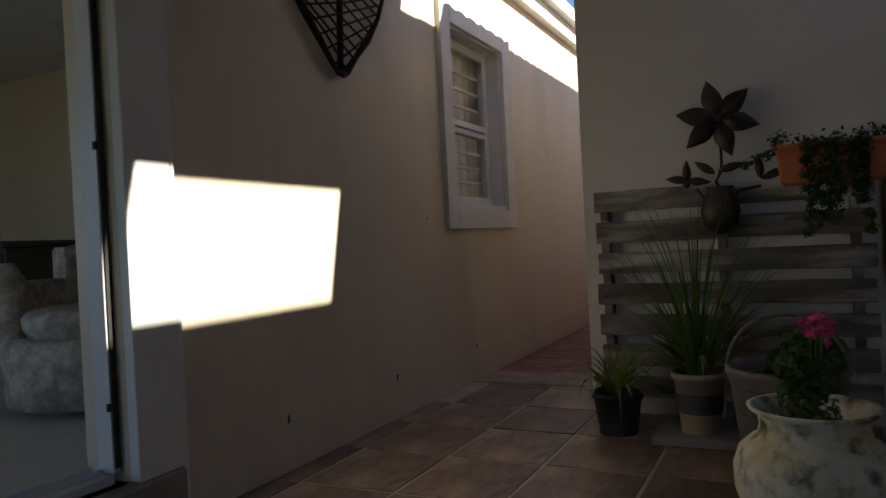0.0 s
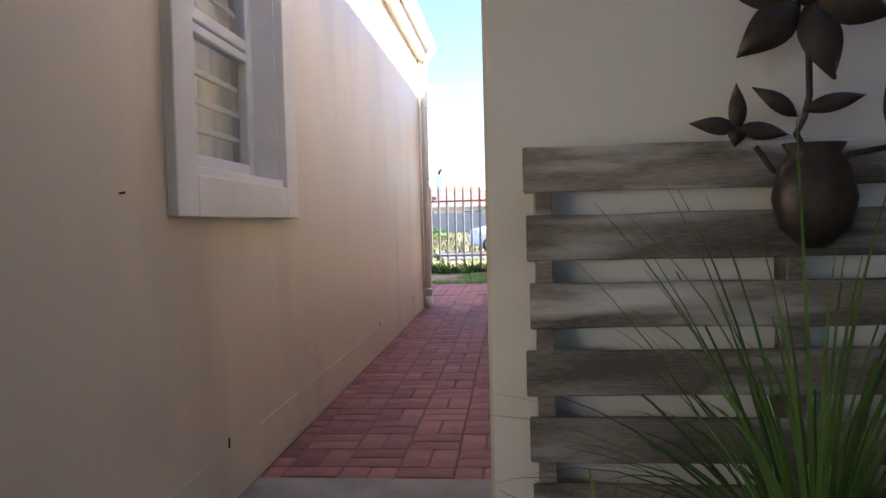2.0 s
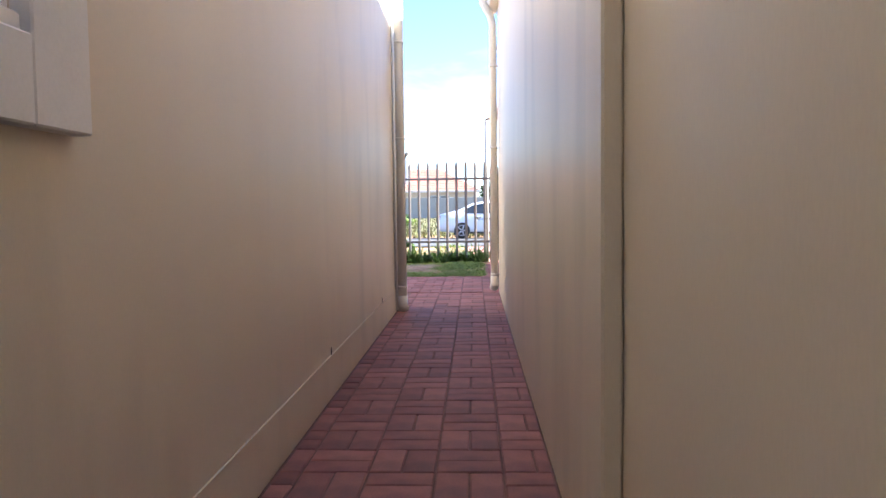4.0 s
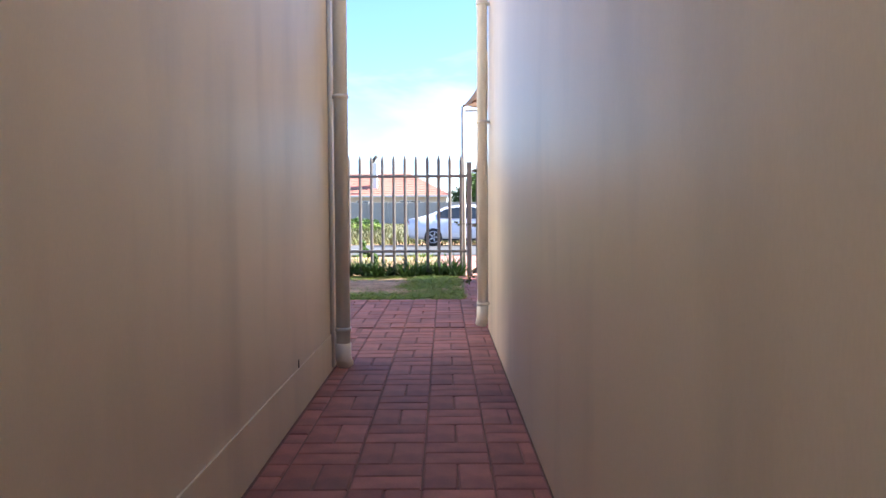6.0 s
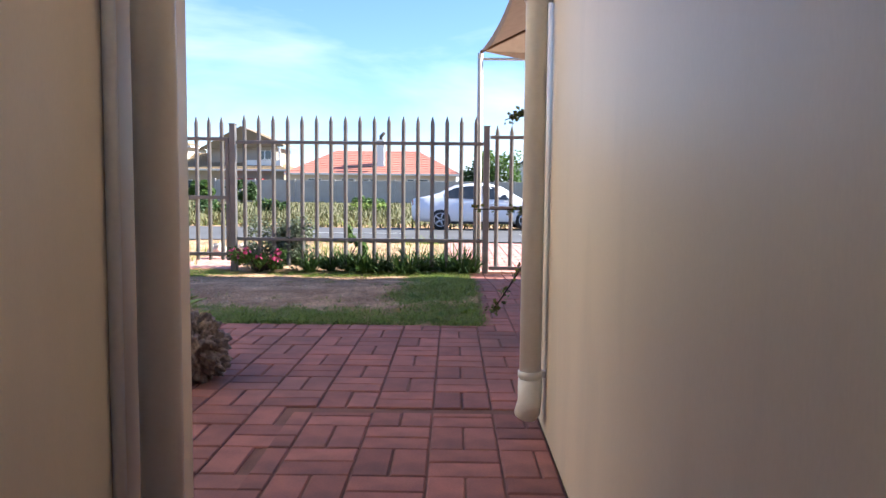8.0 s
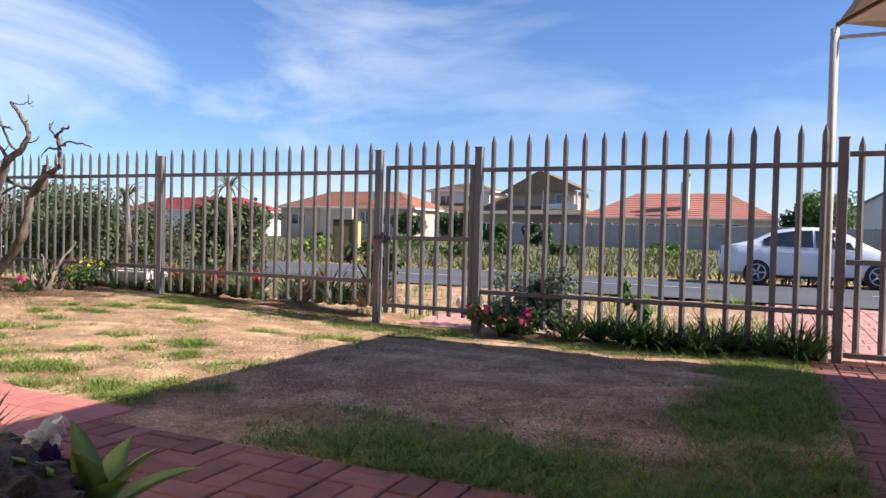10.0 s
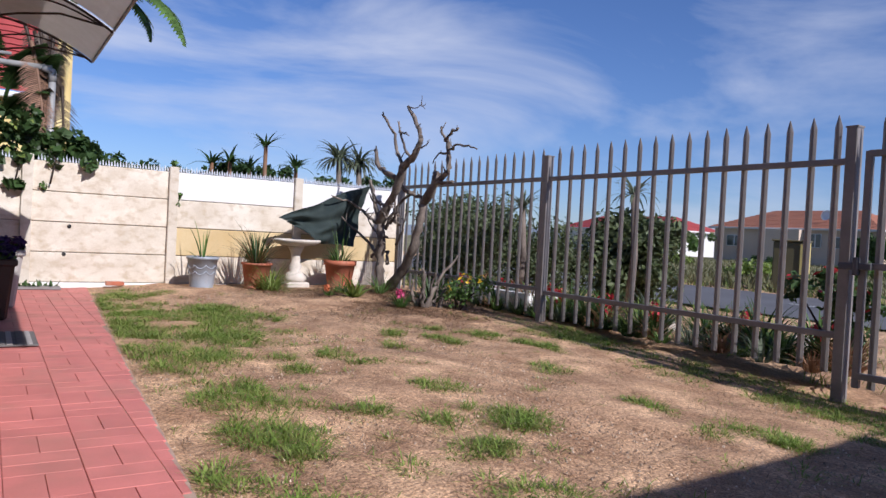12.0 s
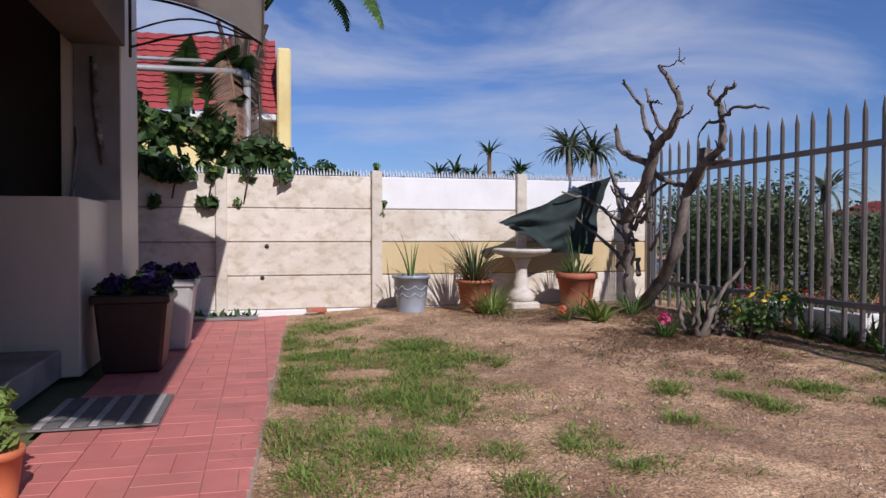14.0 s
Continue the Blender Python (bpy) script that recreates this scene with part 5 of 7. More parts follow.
def limb(pts, r0, r1, wob=0.02, seed=0):
    """A knobbly limb through points; finer points are put in between."""
    r = random.Random(seed)
    P = [Vector(p) for p in pts]
    fine, n = [], 4
    for a, b in zip(P, P[1:]):
        for k in range(n):
            fine.append(a.lerp(b, k / n) + Vector((r.uniform(-wob, wob), r.uniform(-wob, wob), r.uniform(-wob, wob))))
    fine.append(P[-1])
    m = len(fine) - 1
    return tube(bmesh.new(), fine, [(r0 + (r1 - r0) * k / m) * r.uniform(0.82, 1.25) for k in range(m + 1)], 9)


TX, TY = -12.62, 20.15
twig_rng = random.Random(41)


def grow(name, r0, r1, *pts, twigs=1):
    """One limb of the tree through world points, with a few short spurs."""
    P = [Vector((x - TX, y - TY, z)) for x, y, z in pts]
    part(name, limb(P, r0 * 0.84, r1 * 0.84, 0.014, len(tree.children) + 10), M_BARK, tree)
    for _ in range(twigs):
        j0 = twig_rng.randrange(1, len(P))
        p0 = P[j0 - 1].lerp(P[j0], twig_rng.uniform(0.3, 0.9))
        p1 = p0 + Vector((twig_rng.uniform(-0.12, 0.12), twig_rng.uniform(-0.05, 0.05), twig_rng.uniform(0.02, 0.13)))
        part("twig", limb([p0, p0.lerp(p1, 0.5) + Vector((0, 0, -0.01)), p1], max(0.008, r1 * 0.7), 0.004, 0.006, len(tree.children)), M_BARK, tree)


# first stem and its crown
grow("trunk", 0.085, 0.065, (-12.37, 20.2, -0.04), (-12.40, 20.2, 0.2), (-12.45, 20.2, 0.51), (-12.42, 20.2, 0.89), (-12.50, 20.2, 1.06), twigs=0)
grow("limb", 0.072, 0.062, (-12.50, 20.2, 1.06), (-12.27, 20.2, 1.32), (-12.03, 20.2, 1.55), (-11.9, 20.2, 1.83))
grow("limb", 0.058, 0.04, (-11.9, 20.2, 1.83), (-11.59, 20.2, 1.96), (-11.45, 20.2, 2.19))
grow("limb", 0.04, 0.022, (-11.45, 20.2, 2.19), (-11.6, 20.2, 2.41), (-11.84, 20.2, 2.65), twigs=2)
grow("limb", 0.010, 0.004, (-11.84, 20.2, 2.65), (-11.6, 20.2, 2.60), (-11.52, 20.2, 2.64), (-11.38, 20.2, 2.56), twigs=2)
grow("limb", 0.016, 0.006, (-11.52, 20.2, 2.05), (-11.32, 20.2, 2.07), (-11.23, 20.2, 2.15), twigs=0)
grow("limb", 0.032, 0.014, (-11.9, 20.2, 1.86), (-12.13, 20.2, 2.07), (-12.2, 20.2, 2.29), (-12.58, 20.2, 2.61), (-12.58, 20.2, 2.66), twigs=2)
grow("limb", 0.026, 0.012, (-11.74, 20.2, 1.96), (-11.89, 20.2, 2.09), (-12.02, 20.2, 2.32), (-12.08, 20.2, 2.47), twigs=2)
grow("limb", 0.016, 0.007, (-12.04, 20.2, 2.32), (-11.9, 20.2, 2.30), (-11.78, 20.2, 2.25), twigs=2)
grow("limb", 0.045, 0.026, (-12.50, 20.2, 1.06), (-12.66, 20.2, 1.28), (-12.75, 20.2, 1.48), (-12.89, 20.2, 1.68), twigs=0)
grow("limb", 0.045, 0.034, (-12.02, 20.2, 1.66), (-12.37, 20.2, 1.76), (-12.62, 20.2, 1.88), (-12.76, 20.2, 2.13), twigs=2)
# leaning second stem
grow("trunk", 0.085, 0.062, (-12.70, 20.4, -0.04), (-12.24, 20.45, 0.37), (-11.92, 20.45, 0.72), (-11.79, 20.45, 1.07), (-11.75, 20.45, 1.33), twigs=0)
grow("limb", 0.066, 0.06, (-11.75, 20.45, 1.33), (-11.53, 20.45, 1.51), (-11.44, 20.45, 1.65), (-11.44, 20.45, 1.76), twigs=2)
grow("limb", 0.05, 0.03, (-11.44, 20.45, 1.62), (-11.12, 20.45, 1.74), (-11.13, 20.45, 1.96), (-11.22, 20.45, 2.19), twigs=2)
grow("limb", 0.026, 0.016, (-11.22, 20.45, 2.17), (-11.33, 20.45, 2.29), (-11.36, 20.45, 2.36), twigs=1)
grow("limb", 0.028, 0.018, (-11.22, 20.45, 2.17), (-11.09, 20.45, 2.27), (-10.95, 20.45, 2.30), twigs=1)
grow("limb", 0.022, 0.010, (-11.15, 20.45, 2.03), (-10.97, 20.45, 2.08), (-10.73, 20.45, 2.07), (-10.5, 20.45, 2.0), twigs=2)
grow("limb", 0.018, 0.008, (-11.17, 20.45, 2.01), (-11.4, 20.45, 2.01), (-11.53, 20.45, 1.88), twigs=1)
grow("limb", 0.036, 0.018, (-11.44, 20.45, 1.62), (-11.21, 20.45, 1.60), (-11.0, 20.45, 1.62), twigs=1)
# low crossing limbs
grow("limb", 0.036, 0.012, (-12.42, 20.18, 0.98), (-12.85, 20.27, 1.09), (-13.05, 20.14, 1.26), (-13.05, 19.92, 1.36), (-13.05, 19.66, 1.42), twigs=2)
grow("limb", 0.034, 0.012, (-12.45, 20.15, 0.60), (-12.85, 20.24, 0.73), (-13.0, 20.04, 0.95), (-13.0, 19.82, 1.12), twigs=2)
grow("limb", 0.03, 0.016, (-12.44, 20.25, 0.95), (-12.32, 20.35, 1.30), (-11.95, 20.42, 1.52), twigs=1)
grow("limb", 0.03, 0.022, (-12.4, 20.3, 0.46), (-12.5, 20.35, 0.64), (-12.72, 20.3, 0.67), (-12.82, 20.25, 0.54), twigs=0)
grow("limb", 0.036, 0.03, (-12.06, 20.25, 1.58), (-11.98, 20.4, 1.48), (-11.75, 20.45, 1.42), twigs=1)
for k in range(9):
    x0, y0, z0 = twig_rng.uniform(-12.5, -11.9), 20.22, twig_rng.uniform(0.6, 1.5)
    dx, dz = twig_rng.uniform(-0.55, 0.5), twig_rng.uniform(-0.1, 0.35)
    grow("limb", 0.024, 0.009, (x0, y0, z0), (x0 + 0.45 * dx, y0 - 0.06, z0 + 0.2 * dz), (x0 + 0.8 * dx, y0 - 0.08, z0 + 0.7 * dz), (x0 + dx, y0 - 0.1, z0 + dz + 0.1), twigs=2)
stub = thing("tree_stump", (-10.88, 20.0, 0.0), "dead forked stump of a small shrub", "stump")
for k, pts in enumerate([[(0, 0, -0.02), (0.0, 0.03, 0.3), (-0.02, 0.0, 0.5)], [(0.05, 0.02, -0.02), (0.1, 0.1, 0.22), (0.1, 0.2, 0.4), (0.12, 0.42, 0.68)], [(0.02, 0.08, -0.02), (0.02, 0.14, 0.25), (0.1, 0.12, 0.45)], [(-0.04, -0.05, -0.02), (-0.05, -0.1, 0.15), (-0.02, -0.12, 0.36)],
                        [(0.0, 0.15, -0.02), (0.02, 0.2, 0.2), (0.0, 0.24, 0.42)], [(0.06, -0.04, -0.02), (0.1, -0.04, 0.2), (0.06, 0.0, 0.44)], [(0.08, 0.2, -0.02), (0.1, 0.26, 0.15), (0.06, 0.3, 0.3)]]):
    part("stem", limb(pts, 0.034, 0.011, 0.02, 50 + k), M_BARK, stub)

# bucket
M_GALV = material("galvanised_grey", (0.36, 0.39, 0.43), (0.28, 0.31, 0.35), rough=0.5, metal=0.2, scale=5, fine=60, bump=0.05)
bu = thing("bucket_planter", (-12.97, 17.84, 0.052), "blue-grey bucket with embossed swags planted with reeds", "planter")
pot(bu, 0.15, 0.20, 0.42, M_GALV, 0.035)
for z in (0.14, 0.22):
    for k in range(8):
        a0 = k * math.pi / 4
        pts = [((0.157 + 0.05 * (z - 0.03 * math.sin(math.pi * j / 6)) / 0.42 + 0.003) * math.cos(a0 + j * math.pi / 24), (0.157 + 0.05 * (z - 0.03 * math.sin(math.pi * j / 6)) / 0.42 + 0.003) * math.sin(a0 + j * math.pi / 24), z + 0.09 - 0.045 * math.sin(math.pi * j / 6)) for j in range(7)]
        part("swag", tube(bmesh.new(), pts, 0.006, 5), M_GALV, bu)
vs, fs = blade_arrays(rosette(9, 0.52, 0.026, 0.05, 0.4, 0.5, 101, 0.38, 0.03) + rosette(16, 0.42, 0.012, 0.6, 1.2, 1.3, 102, 0.38, 0.06), 5)
from_arrays("foliage", vs, fs, M_GREEN, bu)
# bromeliad pot
br = thing("aloe_pot", (-12.90, 18.55, 0.052), "terracotta pot crowded with red-tipped aloes", "potted plant")
pot(br, 0.15, 0.20, 0.36, M_TERRA)
vs, fs = blade_arrays(rosette(60, 0.70, 0.022, 0.05, 0.9, 0.9, 111, 0.32, 0.08), 5)
from_arrays("foliage", vs, fs, M_GREEN_D, br)
vs, fs = blade_arrays(rosette(44, 0.66, 0.024, 0.1, 1.1, 1.1, 112, 0.32, 0.08), 5)
from_arrays("reddish_foliage", vs, fs, leaf_material("leaf_reddish", (0.22, 0.12, 0.05), (0.14, 0.1, 0.04)), br)
fr_ = thing("cycad_clump", (-12.60, 18.66, 0.052), "yellow-green feathery clump growing before the pot", "plant")
vs, fs = blade_arrays(rosette(190, 0.50, 0.015, 0.1, 1.1, 1.3, 113, 0.0, 0.08), 5)
from_arrays("foliage", vs, fs, M_GREEN_Y, fr_)
# birdbath
M_CASTSTONE = material("cast_stone", (0.66, 0.60, 0.52), (0.50, 0.44, 0.37), rough=0.85, scale=6, fine=60, bump=0.4, dist=0.005)
bb = thing("birdbath", (-13.08, 19.17, 0.055), "cream cast-stone birdbath on an ornate pedestal", "birdbath")
part("foot", boxes((-0.17, -0.17, 0, 0.17, 0.17, 0.09), bev=0.02), M_CASTSTONE, bb)
part("pedestal", lathe(bmesh.new(), [(0.15, 0.09), (0.155, 0.15), (0.12, 0.21), (0.075, 0.25), (0.095, 0.31), (0.07, 0.36), (0.065, 0.48), (0.10, 0.56), (0.12, 0.60)], 22), M_CASTSTONE, bb)
part("bowl", lathe(bmesh.new(), [(0.12, 0.60), (0.28, 0.63), (0.345, 0.67), (0.35, 0.695), (0.325, 0.70), (0.25, 0.665), (0.02, 0.645)], 30), M_CASTSTONE, bb)
# terracotta pot by the birdbath
tp = thing("terracotta_pot", (-13.02, 19.84, 0.052), "orange terracotta pot with mixed green plants", "potted plant")
pot(tp, 0.17, 0.23, 0.42, M_TERRA, 0.07)
vs, fs = blade_arrays(rosette(40, 0.36, 0.025, 0.2, 1.1, 1.0, 121, 0.38, 0.1) + rosette(8, 0.75, 0.012, 0.0, 0.25, 0.3, 122, 0.38, 0.05), 5)
from_arrays("foliage", vs, fs, M_GREEN, tp)
# shade net thrown on the branches
M_NET = material("green_shade_net", (0.03, 0.045, 0.042), (0.018, 0.028, 0.026), rough=0.85, scale=9, fine=200, bump=0.4, dist=0.004)
net = thing("shade_net", (0, 0, 0), "dark green shade net draped over the branches", "net")
A, B, C, D = Vector((-13.12, 18.90, 1.05)), Vector((-13.16, 20.34, 1.645)), Vector((-13.2, 20.10, 0.70)), Vector((-13.15, 19.6, 0.78))
vs, fs = [], []
N = 22
for j in range(N + 1):
    for i in range(N + 1):
        u, v = i / N, j / N
        p = A.lerp(B, u).lerp(A.lerp(D, 0.3).lerp(C, u), v)
        p = p + Vector((0.07 * math.sin(9 * u + 5 * v) + 0.09 * noise.noise(Vector((u * 5, v * 5, 1))), 0.05 * noise.noise(Vector((u * 4, v * 4, 7))) * v, -0.12 * math.sin(math.pi * u) * v + 0.02 * math.sin(11 * u)))
        vs.append(p)
for j in range(N):
    for i in range(N):
        a = j * (N + 1) + i
        fs.append((a, a + 1, a + N + 2, a + N + 1))
from_arrays("sheet", vs, fs, M_NET, net, smooth=True)


# ---- beds and small plants ----
def clump(name, at, label, leaf_mat, n, ln, w, seed, flower=None, fz=0.2, fr=0.1, category="plant", droop=1.0):
    t = thing(name, at, label, category)
    vs, fs = blade_arrays(rosette(n, ln, w, 0.1, 1.0, droop, seed, 0.0, 0.05), 5)
    from_arrays("foliage", vs, fs, leaf_mat, t)
    if flower:
        vs, fs = leaf_cloud([(0.05, -0.05, fz, fr)], 60, 0.035, seed)
        from_arrays("blossom", vs, fs, flower, t)
    return t


clump("lily_clump", (-11.75, 19.50, 0.04), "bright green lily leaves in the bed", M_GREEN_Y, 30, 0.40, 0.06, 131)
clump("bulb_clump", (-12.30, 19.55, 0.05), "tangle of thin bulb leaves", M_GREEN, 60, 0.36, 0.012, 132)
clump("bulb_clump", (-12.2, 20.1, 0.05), "tangle of thin bulb leaves", M_GREEN, 60, 0.40, 0.012, 133)
clump("pink_daisy", (-10.86, 19.70, 0.02), "low clump with a bright pink flower", M_GREEN, 90, 0.22, 0.02, 134, M_PINK, 0.17, 0.06)
clump("iris_clump", (-11.15, 20.3, 0.0), "upright dark iris leaves", M_GREEN_D, 34, 0.52, 0.05, 135, droop=0.4)
clump("orange_bloom", (-11.95, 19.22, 0.05), "small orange flower in the bed", M_GREEN, 14, 0.16, 0.02, 136, M_ORANGE, 0.12, 0.035)


def shrub(name, at, label, leaf_mat, cents, n, size, seed, flower=None, fn=60, category="shrub", stems=True, fsize=0.04):
    t = thing(name, at, label, category)
    if stems:
        r = random.Random(seed)
        for c in cents[:6]:
            part("stem", tube(bmesh.new(), [(0, 0, -0.05), (c[0] * 0.4, c[1] * 0.4, c[2] * 0.5), (c[0], c[1], c[2])], [0.018, 0.012, 0.005], 5), M_BRANCH, t)
    vs, fs = leaf_cloud(cents, n, size, seed)
    from_arrays("foliage", vs, fs, leaf_mat, t)
    if flower:
        vs, fs = leaf_cloud([(c[0], c[1] - c[3] * 0.6, c[2] + c[3] * 0.5, c[3] * 0.7) for c in cents], fn, fsize, seed + 5)
        from_arrays("blossom", vs, fs, flower, t)
    return t


shrub("yellow_daisy_bush", (-10.62, 20.36, 0), "green bush with small yellow daisies", M_GREEN, [(0, 0, 0.2, 0.18), (0.15, 0.1, 0.3, 0.18), (-0.12, 0, 0.25, 0.15), (0.3, 0.2, 0.35, 0.12)], 620, 0.03, 141, M_YELLOW, 20, fsize=0.04)
r = random.Random(77)
# planting under the long panel
shrub("lavender_shrub", (-4.45, 20.98, -0.16), "grey-green lavender shrub at the fence", M_GREEN_G, [(r.uniform(-0.3, 0.55), r.uniform(-0.1, 0.4), r.uniform(0.12, 0.60), 0.2) for _ in range(22)], 5200, 0.035, 151)
shrub("geranium_bush", (-4.45, 20.55, -0.15), "pink geraniums at the foot of the fence", M_GREEN, [(r.uniform(-0.3, 0.35), r.uniform(-0.12, 0.12), r.uniform(0.1, 0.26), 0.10) for _ in range(9)], 1300, 0.035, 152, M_PINK, 120)
for k in range(20):
    x = -3.85 + 0.125 * k
    clump("agapanthus", (x, 20.72 + r.uniform(-0.10, 0.38), -0.17), "strappy green agapanthus under the fence", M_GREEN if k % 3 else M_GREEN_D, 80, r.uniform(0.38, 0.56), 0.024, 160 + k, droop=1.2)
shrub("oleander_shoot", (-3.28, 20.98, -0.17), "upright leafy oleander shoots", M_GREEN, [(r.uniform(-0.12, 0.25), r.uniform(-0.1, 0.1), 0.1 + 0.06 * j, 0.06) for j in range(9)], 500, 0.05, 171)
# beds outside the fence
for k in range(36):
    x = -12.2 + 0.19 * k
    if -6.2 < x < -4.7:
        continue
    m = (M_GREEN_D, M_GREEN, M_GREEN_D, M_DEADLEAF, M_GREEN_G, M_GREEN_D, M_GREEN_Y)[k % 7]
    clump("bed_plant", (x, 21.35 + r.uniform(-0.2, 0.5), -0.02 - 0.1 * smoothstep(21, 24, 21.5)), "straggling bedding plant outside the fence", m, 80, r.uniform(0.3, 0.6), 0.034, 200 + k, (M_REDF if k % 4 == 1 else None), 0.3, 0.12)
for k in range(26):
    x = -11.9 + 0.22 * k + r.uniform(-0.06, 0.06)
    if x > -6.3:
        continue
    clump("edging_plant", (x, 21.02 + r.uniform(-0.08, 0.14), 0.0), "low ragged edging plant at the foot of the fence", (M_GREEN_D, M_DEADLEAF, M_GREEN, M_GREEN_G)[k % 4], 60, r.uniform(0.18, 0.36), 0.02, 300 + k, droop=1.3)
shrub("rose_bush", (-6.45, 21.4, -0.06), "leggy red rose bush", M_GREEN_D, [(r.uniform(-0.3, 0.3), r.uniform(-0.2, 0.2), r.uniform(0.3, 0.85), 0.13) for _ in range(9)], 700, 0.05, 221, M_REDF, 26)
M_OLIVE = leaf_material("leaf_olive", (0.11, 0.14, 0.06), (0.07, 0.095, 0.04))
shrub("round_bush", (-10.8, 23.6, -0.1), "dense round green bush on the verge", M_OLIVE, [(r.uniform(-0.5, 0.5), r.uniform(-0.45, 0.45), r.uniform(0.25, 1.35), 0.30) for _ in range(34)], 6500, 0.07, 231)
for k, (x, y, h, w) in enumerate(((-13.6, 22.8, 1.6, 0.8), (-15.0, 23.6, 1.7, 0.9), (-16.6, 24.4, 1.75, 1.0), (-14.2, 24.8, 1.2, 0.9), (-18.3, 25.2, 1.6, 1.0))):
    shrub("hedge_bush", (x, y, -0.12), "tall untrimmed olive-green bush on the verge", M_OLIVE, [(r.uniform(-w, w), r.uniform(-w, w) * 0.7, r.uniform(0.2, h), 0.36) for _ in range(38)], 6500, 0.05, 241 + k)
M_WHITE = material("white_paint", (0.78, 0.77, 0.74), (0.66, 0.64, 0.6), rough=0.8, scale=5, fine=50)
wt = thing("white_trough", (-10.75, 21.22, -0.1), "low white-painted concrete planter trough beyond the fence", "planter")
part("trough", boxes((-0.62, -0.15, 0.0, 0.62, -0.08, 0.36), (-0.62, 0.28, 0.0, 0.62, 0.35, 0.36), (-0.62, -0.08, 0.0, -0.55, 0.28, 0.36), (0.55, -0.08, 0.0, 0.62, 0.28, 0.36), bev=0.01), M_WHITE, wt)
part("soil", boxes((-0.55, -0.08, 0.0, 0.55, 0.28, 0.27)), M_SOILDARK, wt)
for k, (x, y) in enumerate(((-5.6, 22.4), (-5.2, 22.6), (-9.0, 22.2), (-8.3, 22.3), (-7.4, 22.5))):
    ws = thing("rock", (x, y, -0.07), "pale rough garden rock", "rock", "garden rocks")
    part("rock", lumpy(bmesh.new(), Matrix.Translation((0, 0, 0.06)) @ Matrix.Diagonal((0.17, 0.13, 0.11, 1)), 0.25, 20 + k, 4, 3), M_CASTSTONE, ws)
brick_loose = thing("loose_brick", (-13.40, 16.84, 0.03), "loose terracotta roof tile lying by the wall", "tile")
part("tile", boxes((-0.05, -0.11, 0.01, 0.05, 0.11, 0.06), bev=0.008), M_TERRA, brick_loose)
kb = thing("drain_board", (-13.2, 15.75, 0.0), "dark board lying at the end of the paving", "board")
part("board", boxes((-0.12, -0.45, 0.005, 0.1, 0.45, 0.035), bev=0.004), M_GREY, kb)
for k in range(7):
    clump("weed", (-13.3, 15.45 + 0.11 * k, 0.0), "small broad-leaved weed by the wall", M_GREEN_D, 9, 0.14, 0.06, 260 + k)


# ---- lawn: tufts of grass ----
# tufts and swards: x, y, half width
SWARD_WEST = [(-11.98, 16.63, 0.6), (-10.46, 16.61, 0.6), (-12.23, 17.2, 0.3), (-10.28, 17.33, 0.65), (-10.16, 17.81, 0.25), (-9.39, 17.0, 0.8), (-8.63, 16.47, 0.45),
              (-8.36, 16.8, 0.42), (-9.21, 17.71, 0.25), (-8.59, 17.51, 0.15), (-7.88, 16.5, 0.3), (-11.2, 16.55, 0.6), (-10.55, 17.79, 0.37), (-9.5, 16.4, 0.5)]
TUFTS_MIDDLE = [(-8.23, 17.68, 0.15), (-8.07, 17.24, 0.12), (-8.39, 18.29, 0.13), (-9.37, 19.26, 0.14), (-9.15, 18.65, 0.17), (-8.67, 18.97, 0.19), (-8.93, 19.54, 0.25), (-7.71, 17.92, 0.18),
                (-7.82, 17.63, 0.12), (-7.67, 17.16, 0.14), (-8.25, 16.66, 0.3), (-8.09, 17.62, 0.17), (-7.63, 17.97, 0.12), (-7.4, 19.11, 0.2), (-8.38, 19.81, 0.25)]
TUFTS_EAST = [(-6.95, 16.64, 0.42), (-6.28, 16.51, 0.28), (-6.0, 16.57, 0.16), (-6.54, 17.09, 0.18), (-6.23, 17.36, 0.14), (-5.78, 17.27, 0.2), (-5.66, 16.86, 0.16), (-5.17, 17.1, 0.2), (-6.16, 17.8, 0.27),
              (-6.97, 17.75, 0.2), (-5.46, 16.32, 0.2), (-5.76, 16.18, 0.18), (-6.27, 18.91, 0.16), (-5.55, 19.09, 0.27), (-5.59, 18.68, 0.12), (-5.01, 16.5, 0.25), (-5.09, 16.17, 0.3), (-5.2, 19.82, 0.35)]


